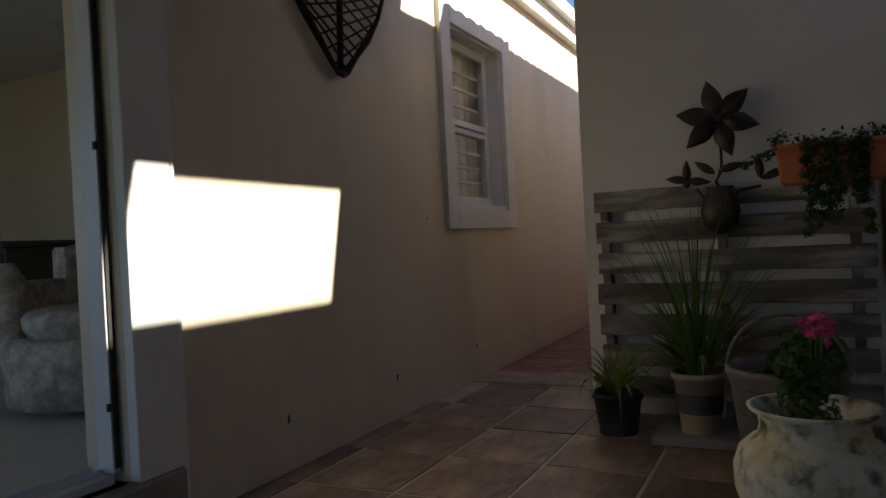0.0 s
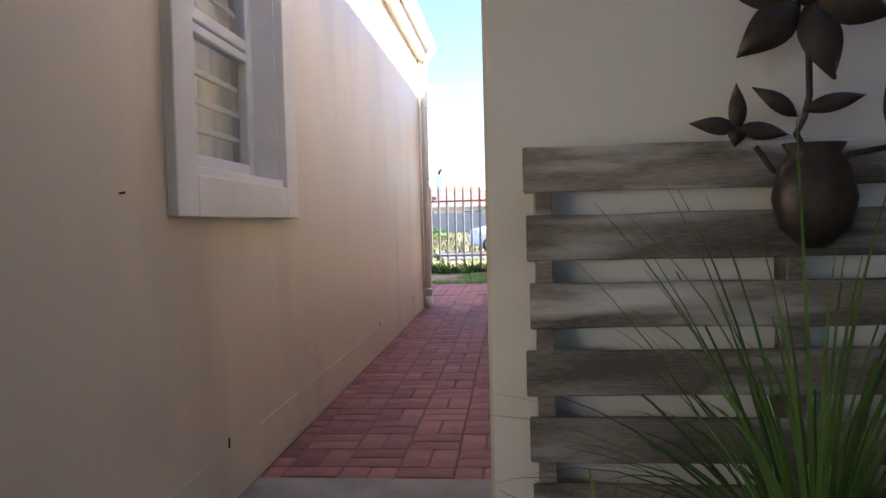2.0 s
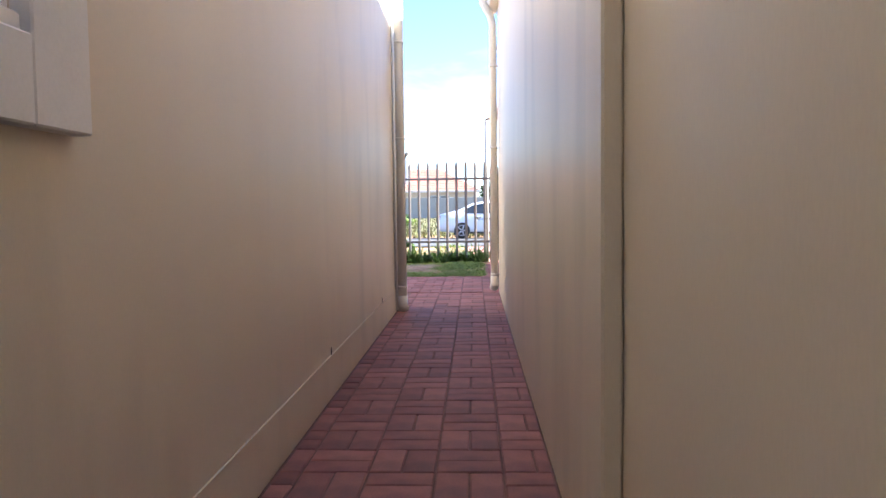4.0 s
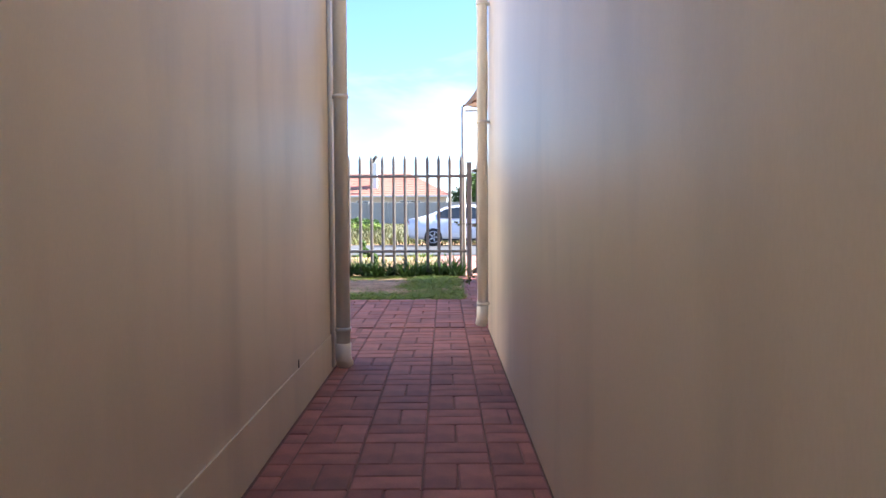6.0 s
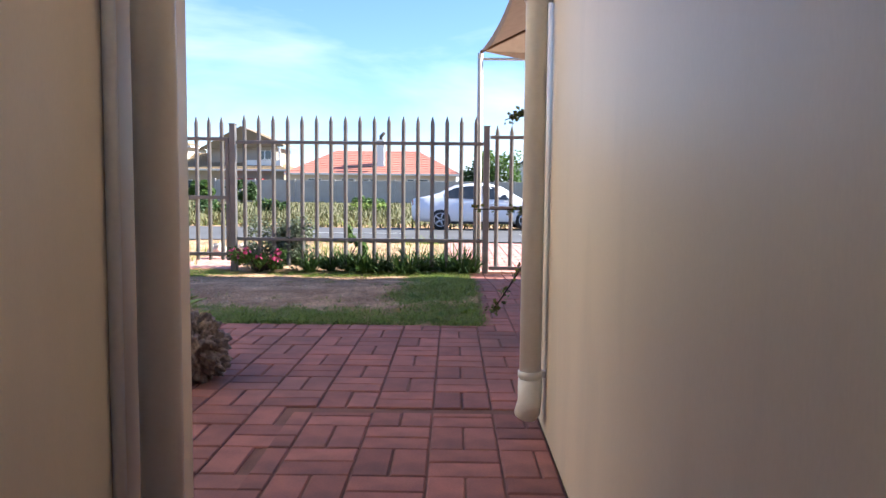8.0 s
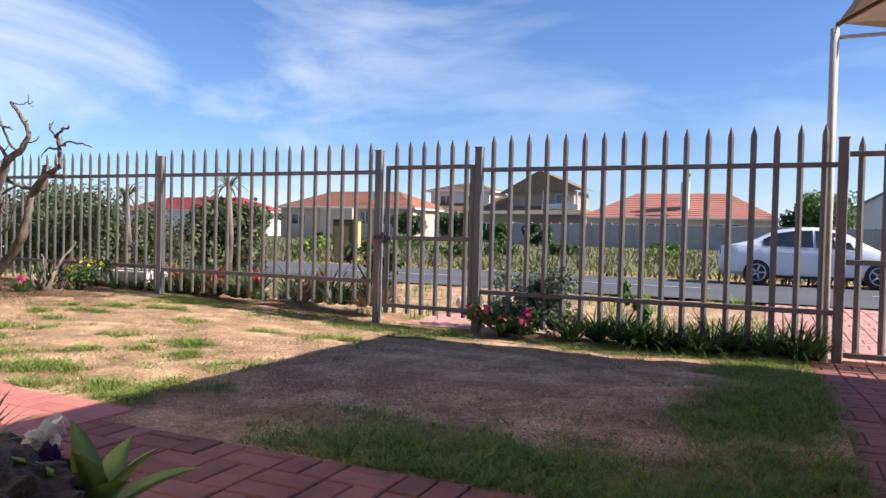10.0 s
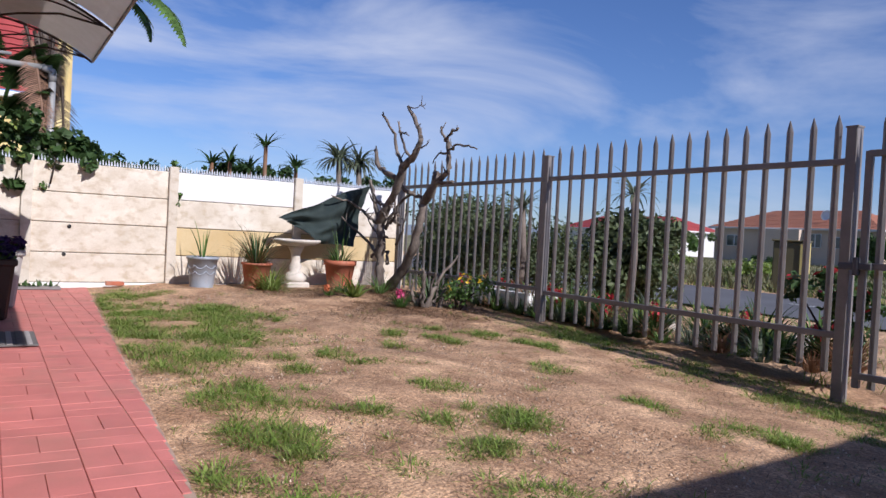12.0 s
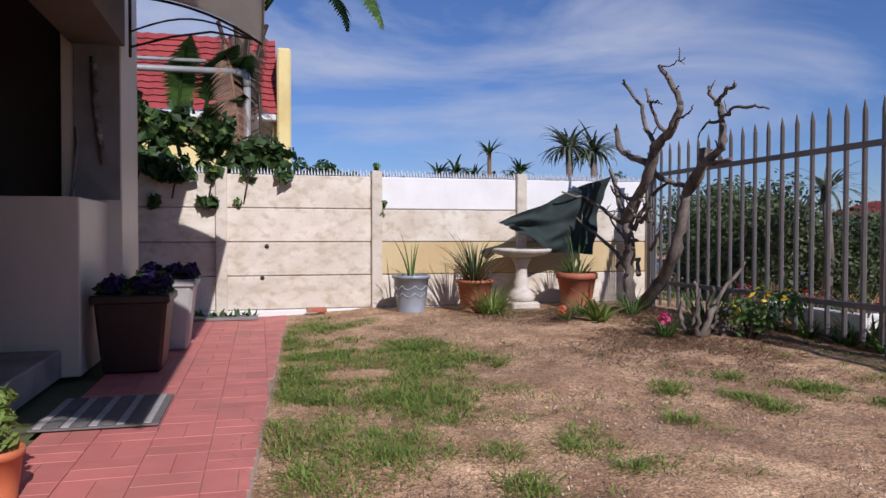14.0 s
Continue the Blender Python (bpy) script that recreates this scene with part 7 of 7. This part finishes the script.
for k, (x, y, h, w) in enumerate(((-34, 88, 3.2, 1.8), (-27.5, 84, 1.9, 1.2), (-23, 83, 2.0, 1.3), (4.0, 100, 5.6, 2.4), (1.8, 101, 4.6, 2.0), (-66, 92, 3.0, 3.0), (-42, 93, 3.2, 2.0))):
    t = thing("far_tree", (x, y, GZ), "bushy green tree near the far houses", "tree")
    part("trunk", tube(bmesh.new(), [(0, 0, -0.1), (0.1, 0, h * 0.4), (0, 0.1, h * 0.7)], [0.16, 0.12, 0.06], 7), M_BARK, t)
    vs, fs = leaf_cloud([(r.uniform(-w, w), r.uniform(-w, w) * 0.7, r.uniform(h * 0.3, h), h * 0.2) for _ in range(24)], 2600, 0.24, 430 + k)
    from_arrays("crown", vs, fs, (M_GREEN_D, M_GREEN)[k % 2], t)
# Distance haze is put into the blue-grey colour of the hills.
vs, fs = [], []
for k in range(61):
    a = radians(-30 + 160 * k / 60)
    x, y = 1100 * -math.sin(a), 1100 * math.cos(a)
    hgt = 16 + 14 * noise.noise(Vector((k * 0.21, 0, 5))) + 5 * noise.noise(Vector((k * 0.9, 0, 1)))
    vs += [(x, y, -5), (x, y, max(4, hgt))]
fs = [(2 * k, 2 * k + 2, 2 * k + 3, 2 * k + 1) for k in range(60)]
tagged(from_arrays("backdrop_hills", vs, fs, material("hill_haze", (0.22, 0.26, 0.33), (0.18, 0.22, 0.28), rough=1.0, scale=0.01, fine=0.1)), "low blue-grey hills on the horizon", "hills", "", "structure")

# ---- beyond the precast wall ----
yh = thing("yellow_house", (-24.0, 0, 0), "yellow gabled house with a red tiled mansard roof", "house")
part("gable_wall", boxes((-8.0, 16.62, -0.1, 2.05, 16.93, 5.12), bev=0.04), M_WALL_YELLOW, yh)
part("front_wall", boxes((-7.9, 9.0, -0.1, 1.6, 16.62, 3.6)), M_WALL_YELLOW, yh)
bm = bmesh.new()
rows = 12
prev = None
for k in range(rows + 1):
    f = k / rows
    for o in ((0.0, 0.05) if k < rows else (0.0,)):
        q = []
        for j in range(53):
            y = 9.0 + 7.62 * j / 52
            q.append(bm.verts.new((2.0 - 1.6 * f + o, y, 3.62 + 2.05 * f + 0.03 * abs(math.sin(math.pi * y / 0.33)))))
        if prev:
            for a, b, c, d in zip(prev, prev[1:], q[1:], q):
                bm.faces.new((a, b, c, d))
        prev = q
part("roof", bm, M_ROOF_RED, yh)
part("gutter", boxes((1.9, 9.0, 3.46, 2.12, 16.6, 3.6), bev=0.02), M_PVC, yh)
part("burglar_bar", tube(bmesh.new(), [(2.1, 16.3, 2.9), (2.1, 16.3, 3.4), (2.1, 16.5, 3.4), (2.1, 16.5, 2.9)], 0.02, 6), M_RUBBER, yh)

M_GALV_P = material("galvanised_pipe", (0.40, 0.40, 0.39), (0.30, 0.30, 0.29), rough=0.5, metal=0.3, scale=6, fine=60, bump=0.1)
pf = thing("pipe_frame", (0, 0, 0), "galvanised pipe frame standing behind the wall", "pipe frame")
part("upright", tube(bmesh.new(), [(-14.3, 16.08, 0), (-14.3, 16.08, 2.85)], 0.045, 10), M_GALV_P, pf)
part("elbow", tube(bmesh.new(), [(-14.3, 16.08, 2.70), (-14.3, 16.07, 2.84), (-14.3, 15.95, 2.88)], 0.052, 10), M_GALV_P, pf)
part("crossbar", tube(bmesh.new(), [(-14.3, 16.07, 2.88), (-14.3, 12.0, 2.84)], 0.04, 10), M_GALV_P, pf)
part("crossbar", tube(bmesh.new(), [(-14.45, 15.6, 3.02), (-14.45, 12.0, 3.0)], 0.025, 8), M_GALV_P, pf)


def frond(parent, base, head, length, lean, droop, mat, width, seed, pairs=26, ragged=0.0, name="frond", thin=1.0):
    """A feather leaf: a midrib with drooping strips to both sides."""
    r = random.Random(seed)
    dx, dy = math.cos(head), math.sin(head)
    pos, ang = Vector(base), lean
    pts, vs, fs = [pos.copy()], [], []
    for k in range(pairs):
        f = k / pairs
        d = Vector((dx * math.sin(ang), dy * math.sin(ang), math.cos(ang)))
        pos = pos + d * length / pairs
        pts.append(pos.copy())
        ang += droop / pairs
        if f < 0.12:
            continue
        side = Vector((-dy, dx, 0))
        upv = side.cross(d)
        for s in (-1, 1):
            if r.random() < ragged:
                continue
            ln = width * math.sin(math.pi * (0.12 + 0.86 * f)) * r.uniform(0.8, 1.1)
            tip = pos + side * s * ln * 0.85 + d * ln * 0.3 - Vector((0, 0, ln * (0.25 + 0.5 * ragged))) + upv * 0.02
            a = len(vs)
            wd = length / pairs * 0.9 * thin
            mid = pos.lerp(tip, 0.5) + Vector((0, 0, ln * 0.08))
            vs += [pos - d * wd, pos + d * wd, mid + d * wd * 0.8, mid - d * wd * 0.8, tip]
            fs += [(a, a + 1, a + 2, a + 3), (a + 3, a + 2, a + 4)]
    part("midrib", tube(bmesh.new(), pts[::3] + [pts[-1]], [0.028 * (1 - 0.8 * k / len(pts[::3])) for k in range(len(pts[::3]) + 1)], 6), mat, parent)
    from_arrays(name, vs, fs, mat, parent)


st = thing("strelitzia_palm", (-15.2, 16.0, 0), "tall strelitzia with torn green leaves and hanging dead fronds", "palm")
part("trunk", tube(bmesh.new(), [(0, -0.2, 0), (0.05, -0.12, 1.5), (0.0, -0.05, 3.0), (0, 0.1, 4.2)], [0.13, 0.11, 0.10, 0.08], 10), M_BARK, st)
M_OLDFROND = leaf_material("old_frond", (0.10, 0.065, 0.045), (0.055, 0.04, 0.03))
M_FRONDTAN = leaf_material("frond_tan", (0.42, 0.25, 0.16), (0.28, 0.155, 0.10))
# leaves that arch away from the crown
for k, (h, ln, le, dr_, z) in enumerate(((0.74, 2.45, 0.85, 2.0, 3.92), (0.95, 1.7, 0.8, 2.3, 4.0), (3.6, 2.0, 0.5, 1.6, 4.4), (4.6, 2.0, 0.4, 1.6, 4.5), (5.6, 1.8, 0.5, 1.5, 4.4), (0.2, 1.6, 0.2, 0.7, 4.4), (2.4, 2.0, 0.4, 1.4, 4.5))):
    frond(st, (0, 0.3, z), h, ln, le, dr_, M_GREEN, 0.46 if k < 2 else 0.36, 500 + k, 40, 0.0)
# old dark fronds round the stem
for k in range(13):
    frond(st, (0.35, 0.32 - 0.05 * k, 3.62 - 0.17 * (k % 4)), -0.7 + 0.12 * k, 1.15 + 0.1 * (k % 3), 2.7, 0.35, M_OLDFROND, 0.2, 520 + k, 36, 0.15, "dead_frond", 0.45)
# one tan frond hanging forward
frond(st, (0.78, -0.18, 3.22), 0.5, 1.34, 2.72, 0.3, M_FRONDTAN, 0.36, 531, 54, 0.04, "dead_frond", 0.38)
frond(st, (0.62, 0.22, 2.7), 0.2, 0.9, 2.9, 0.1, M_OLDFROND, 0.30, 532, 36, 0.2, "dead_frond", 0.4)
# broad upright leaves
for k, (y, z, h, ln, le, dr_, wd, m) in enumerate(((-0.78, 2.35, 0.3, 1.2, 0.25, 0.9, 0.30, M_GREEN), (-0.45, 2.45, 0.5, 1.2, 0.3, 1.2, 0.32, M_GREEN_D), (-0.55, 1.75, 0.9, 1.0, 0.5, 1.3, 0.36, M_GREEN_Y), (-0.75, 1.9, -0.3, 1.0, 0.4, 1.3, 0.32, M_GREEN), (-1.3, 1.5, 0.2, 0.8, 0.4, 1.0, 0.3, M_GREEN_D), (-0.15, 2.5, 0.3, 1.2, 0.4, 1.4, 0.3, M_GREEN_D), (-0.5, 2.1, 0.6, 1.1, 0.5, 1.3, 0.34, M_GREEN_D), (-0.2, 1.6, 0.7, 1.0, 0.5, 1.2, 0.3, M_GREEN), (-0.1, 2.0, 0.2, 1.0, 0.3, 1.2, 0.3, M_OLDFROND))):
    frond(st, (0.3, y, z), h, ln, le, dr_, m, wd, 540 + k, 44, 0.0)

cr = thing("ivy_creeper", (-13.6, 14.9, 0), "broad-leaved ivy tumbling over the wall top", "creeper")
cents = []
for _ in range(120):
    y = r.uniform(-1.9, 1.6)
    top = 2.2 - 0.5 * smoothstep(0.5, 1.6, y)
    cents.append((r.uniform(-0.55, 0.12), y, r.uniform(1.55, top + 0.2), 0.13))
for _ in range(34):
    y = r.uniform(-1.8, 0.9)
    cents.append((0.10, y, r.uniform(1.22, 1.65), 0.06))
vs, fs = leaf_cloud(cents, 3200, 0.115, 571, 0.2, 1.1)
from_arrays("foliage", vs, fs, M_GREEN_D, cr)
vs, fs = leaf_cloud(cents, 320, 0.08, 572, 0.4, 1.15)
from_arrays("young_leaves", vs, fs, M_GREEN_Y, cr)
for k in range(8):
    y = -1.6 + 0.38 * k
    part("vine", tube(bmesh.new(), [(-0.3, y, 1.2), (-0.05, y + 0.1, 1.72), (0.085, y + 0.15, 1.6), (0.085, y + 0.1, 1.3)], 0.01, 5), M_BRANCH, cr)
for y, z in ((15.98, 1.27), (17.62, 1.28), (17.6, 1.15), (15.7, 1.56), (17.55, 1.70)):
    iv = thing("ivy_sprig", (-13.56, y, z), "small ivy sprig on the wall joint", "creeper")
    vs, fs = leaf_cloud([(0.0, 0, 0, 0.05)], 22, 0.05, int(y * 10 + z * 100), 0.1, 1.1)
    from_arrays("leaves", vs, fs, M_GREEN, iv)
for y, z in ((16.3, 0.78), (16.25, 0.42)):
    kn = thing("wall_bolt", (-13.578, y, z), "dark bolt head on the precast panel", "bolt")
    part("head", lathe(bmesh.new(), [(0.025, -0.01), (0.025, 0.012), (0.01, 0.02)], 10), M_RUBBER, kn).matrix_basis = Matrix.Rotation(radians(90), 4, "Y")


def tree_aloe(at, h, n, ln, label, seed):
    t = thing("tree_aloe", at, label, "aloe")
    part("trunk", tube(bmesh.new(), [(0, 0, 0), (0.04, 0.03, h * 0.5), (0, 0, h)], [0.07, 0.05, 0.045], 8), M_BARK, t)
    vs, fs = blade_arrays(rosette(n, ln, 0.055, 0.3, 1.7, 1.5, seed, h - 0.03, 0.03), 6)
    from_arrays("foliage", vs, fs, M_GREEN_G, t)
    return t


tree_aloe((-14.2, 20.62, 0), 2.08, 96, 0.52, "tree aloe with drooping narrow leaves behind the wall", 601)
tree_aloe((-14.25, 20.28, 0), 2.12, 90, 0.5, "tree aloe with drooping narrow leaves behind the wall", 602)
tree_aloe((-12.0, 22.4, -0.1), 1.55, 40, 0.55, "tree aloe with drooping leaves outside the fence", 603)
tree_aloe((-10.2, 22.9, -0.1), 1.75, 40, 0.5, "tree aloe with drooping leaves outside the fence", 604)
M_TREELINE = M_GREEN_D
for k in range(9):
    y = 18 + 3.6 * k
    t = thing("far_tree", (-60 - 2 * (k % 3), y, -0.3), "dark tree on the skyline beyond the wall", "tree")
    h = 5.6 + 0.7 * math.sin(k * 1.7)
    part("trunk", tube(bmesh.new(), [(0, 0, 0), (0, 0.1, h * 0.7)], [0.2, 0.1], 7), M_BARK, t)
    vs, fs = leaf_cloud([(r.uniform(-1.6, 1.6), r.uniform(-2.6, 2.6), r.uniform(h * 0.45, h), 0.8) for _ in range(20)], 1800, 0.3, 620 + k)
    from_arrays("crown", vs, fs, M_TREELINE, t)
for k, (x, y, h) in enumerate(((-60, 34.0, 8.0), (-60, 31.2, 6.4), (-60, 29.8, 6.2), (-60, 36.6, 6.5), (-61, 33.0, 6.0))):
    t = thing("far_palm", (x, y, -0.3), "distant palm above the wall", "palm")
    part("trunk", tube(bmesh.new(), [(0, 0, 0), (0.1, 0, h - 0.3)], [0.2, 0.16], 7), M_DEADLEAF, t)
    vs, fs = blade_arrays(rosette(26, 1.9, 0.28, 0.3, 1.4, 1.1, 640 + k, h - 0.4, 0.1), 6)
    from_arrays("fronds", vs, fs, M_GREEN_D, t)

# ---- tiles and pavers, piece by piece ----
PIECES = {}


def piece_mesh(w, d, h, bev, mat):
    key = (round(w, 3), round(d, 3), h, mat.name)
    if key not in PIECES:
        x, y, b = w / 2, d / 2, bev
        vs = [(-x, -y, -h), (x, -y, -h), (x, y, -h), (-x, y, -h), (-x, -y, -b), (x, -y, -b), (x, y, -b), (-x, y, -b),
              (-x + b, -y + b, 0), (x - b, -y + b, 0), (x - b, y - b, 0), (-x + b, y - b, 0)]
        fs = [(0, 1, 5, 4), (1, 2, 6, 5), (2, 3, 7, 6), (3, 0, 4, 7), (4, 5, 9, 8), (5, 6, 10, 9), (6, 7, 11, 10), (7, 4, 8, 11), (8, 9, 10, 11)]
        me = bpy.data.meshes.new("piece")
        me.from_pydata(vs, [], fs)
        me.materials.append(mat)
        PIECES[key] = me
    return PIECES[key]


def weave(x0, x1, y0, y1, u, ox, oy, gap, keep=lambda x, y: True):
    """Basket-weave rectangles (x, x, y, y), cut at the edges."""
    out = []
    i0, i1 = math.floor((x0 - ox) / u), math.ceil((x1 - ox) / u)
    j0, j1 = math.floor((y0 - oy) / u), math.ceil((y1 - oy) / u)
    for i in range(i0, i1):
        for j in range(j0, j1):
            a, b = ox + i * u, oy + j * u
            rects = ((a, a + u / 2, b, b + u), (a + u / 2, a + u, b, b + u)) if (i + j) % 2 else ((a, a + u, b, b + u / 2), (a, a + u, b + u / 2, b + u))
            for p, q, s, t in rects:
                p, q, s, t = max(p, x0), min(q, x1), max(s, y0), min(t, y1)
                if q - p > 0.035 and t - s > 0.035 and keep((p + q) / 2, (s + t) / 2):
                    out.append((p + gap / 2, q - gap / 2, s + gap / 2, t - gap / 2))
    return out


def lay_parts(name, rects, mat, parent, h=0.05, bev=0.005, jig=0.0015, seed=1):
    r = random.Random(seed)
    for p, q, s, t in rects:
        ob = new(name, piece_mesh(q - p, t - s, h, bev, mat))
        ob.parent = parent
        ob.location = ((p + q) / 2, (s + t) / 2, r.uniform(-jig, jig))
        ob.rotation_euler = (r.gauss(0, 0.004), r.gauss(0, 0.004), r.gauss(0, 0.004))


def lay_joined(name, rects, mat, label, category, h=0.05, bev=0.005, seed=2, jig=1.0):
    r = random.Random(seed)
    vs, fs = [], []
    for p, q, s, t in rects:
        k, z, b = len(vs), jig * r.uniform(-0.002, 0.002), bev
        cx, cy = (p + q) / 2, (s + t) / 2
        tx, ty = jig * r.gauss(0, 0.005), jig * r.gauss(0, 0.005)
        for zz, m in ((-h, 0), (-b, 0), (0, b)):
            for x, y in ((p + m, s + m), (q - m, s + m), (q - m, t - m), (p + m, t - m)):
                vs.append((x, y, ground_z(x, y) + z + zz + tx * (x - cx) + ty * (y - cy)))
        for o in (0, 4):
            for i in range(4):
                fs.append((k + o + i, k + o + (i + 1) % 4, k + o + 4 + (i + 1) % 4, k + o + 4 + i))
        fs.append((k + 8, k + 9, k + 10, k + 11))
    return tagged(from_arrays(name, vs, fs, mat), label, category, "", "stuff")


# passage: bricks one by one on a bed of sand
passage = structure("passage_paving", boxes((-2.45, 5.9, -0.06, -1.385, 13.70, -0.007)), M_JOINT, "red clay brick paving in basket weave in the passage", "paving")
lay_parts("brick", weave(-2.437, -1.388, 5.9, 13.70, 0.257, -1.833, 11.46, 0.007), M_PAVER, passage)

# front court and drive
structure("court_bed", boxes((-4.80, 12.55, -0.06, -2.46, 15.77, -0.009), (-2.46, 13.702, -0.06, 3.2, 15.77, -0.009), (-2.46, 12.335, -0.061, -1.386, 13.70, -0.0095)), M_JOINT, "sand bed under the brick paving", "paving bed")
vs, fs = ground_grid(-1.54, 3.2, 15.77, 20.75, 0.3, -0.009)
tagged(from_arrays("drive_bed", vs, fs, M_JOINT), "sand bed under the brick drive", "paving bed", "", "structure")
court = weave(-4.79, 3.2, 12.56, 15.77, 0.257, -1.833, 11.46, 0.009, lambda x, y: (x < -2.45) or (y > 13.71 and x > -1.38) or y > 13.71)
lay_joined("court_paving", court, M_PAVER_STUFF, "red clay brick paving in basket weave in the front court", "paving")
lay_joined("drive_paving", weave(-1.54, 3.2, 15.77, 20.75, 0.257, -1.833, 11.46, 0.009), M_PAVER_STUFF, "red clay brick drive in basket weave", "paving")
structure("strip_bed", boxes((-13.5, 15.23, -0.06, -4.80, 15.98, -0.007)), M_JOINT_L, "mortar bed under the painted paving", "paving bed")


M_JOINT_E = material("mortar_edge", (0.46, 0.34, 0.26), (0.34, 0.22, 0.16), scale=5, fine=60, bump=0.4, rough=0.95)


def strip_edge(x):
    return 15.985 + (-4.9 - x) * 0.062


def cut_strip(rects):
    out = []
    for x0, x1, y0, y1 in rects:
        e = strip_edge((x0 + x1) / 2)
        if y0 < e - 0.03 and not (x0 < -8.75 and y0 < 15.0):
            out.append((x0, x1, y0, min(y1, e)))
    return out


lay_joined("painted_paving", cut_strip(weave(-13.45, -4.79, 15.235, 16.55, 0.257, -4.79, 15.235, 0.003)), M_PAVER_PAINT, "brick paving painted salmon red along the house", "paving", bev=0.0015, jig=0.4)
vs, fs = [], []
rk = random.Random(9)
for k in range(109):
    x = -13.45 + 0.08 * k
    e = strip_edge(x)
    vs += [(x, e - 0.3, -0.05), (x, e - 0.3, -0.010), (x, e + 0.008 + rk.uniform(0, 0.007), -0.004 + rk.uniform(-0.006, 0.004)), (x, e + 0.05, -0.06)]
for k in range(108):
    a = 4 * k
    fs += [(a + 1, a + 5, a + 6, a + 2), (a + 2, a + 6, a + 7, a + 3)]
tagged(from_arrays("paving_edge", vs, fs, M_JOINT_E), "crumbling pale mortar edge of the painted paving", "paving edge", "", "structure")
lay_joined("street_paving", weave(-1.9, 3.6, 20.98, 26.6, 0.257, 0, 0, 0.008), M_PAVER_STREET, "pink-red brick crossover outside the driveway gate", "paving", seed=4)
lay_joined("gate_paving", weave(-5.9, -4.95, 20.98, 23.2, 0.257, 0, 0, 0.008), M_PAVER_STREET, "pink-red brick path outside the garden gate", "paving", seed=5)

# patio: slate tiles on grout
patio = structure("patio_floor", boxes((-2.45, -2.4, -0.06, 3.0, 5.50, -0.005)), M_GROUT, "brown slate tiles with pale grout on the patio", "floor")
tiles = []
for i in range(-2, 13):
    for j in range(-13, 5):
        p, q, s, t = -2.30 + 0.485 * i, -2.30 + 0.485 * (i + 1), 3.775 + 0.54 * j, 3.775 + 0.54 * (j + 1)
        p, q, s, t = max(p, -2.449), min(q, 3.0), max(s, -2.4), min(t, 5.49 if -2.45 < (p + q) / 2 < -1.36 else 4.855)
        if q - p > 0.03 and t - s > 0.03:
            tiles.append((p + 0.009, q - 0.009, s + 0.009, t - 0.009))
lay_parts("tile", tiles, M_SLATE, patio, 0.02, 0.003, 0.001, 3)
structure("passage_threshold", boxes((-2.438, 5.50, -0.06, -1.386, 5.895, 0.012), bev=0.012), M_CONCRETE, "worn concrete threshold between tiles and bricks", "threshold")
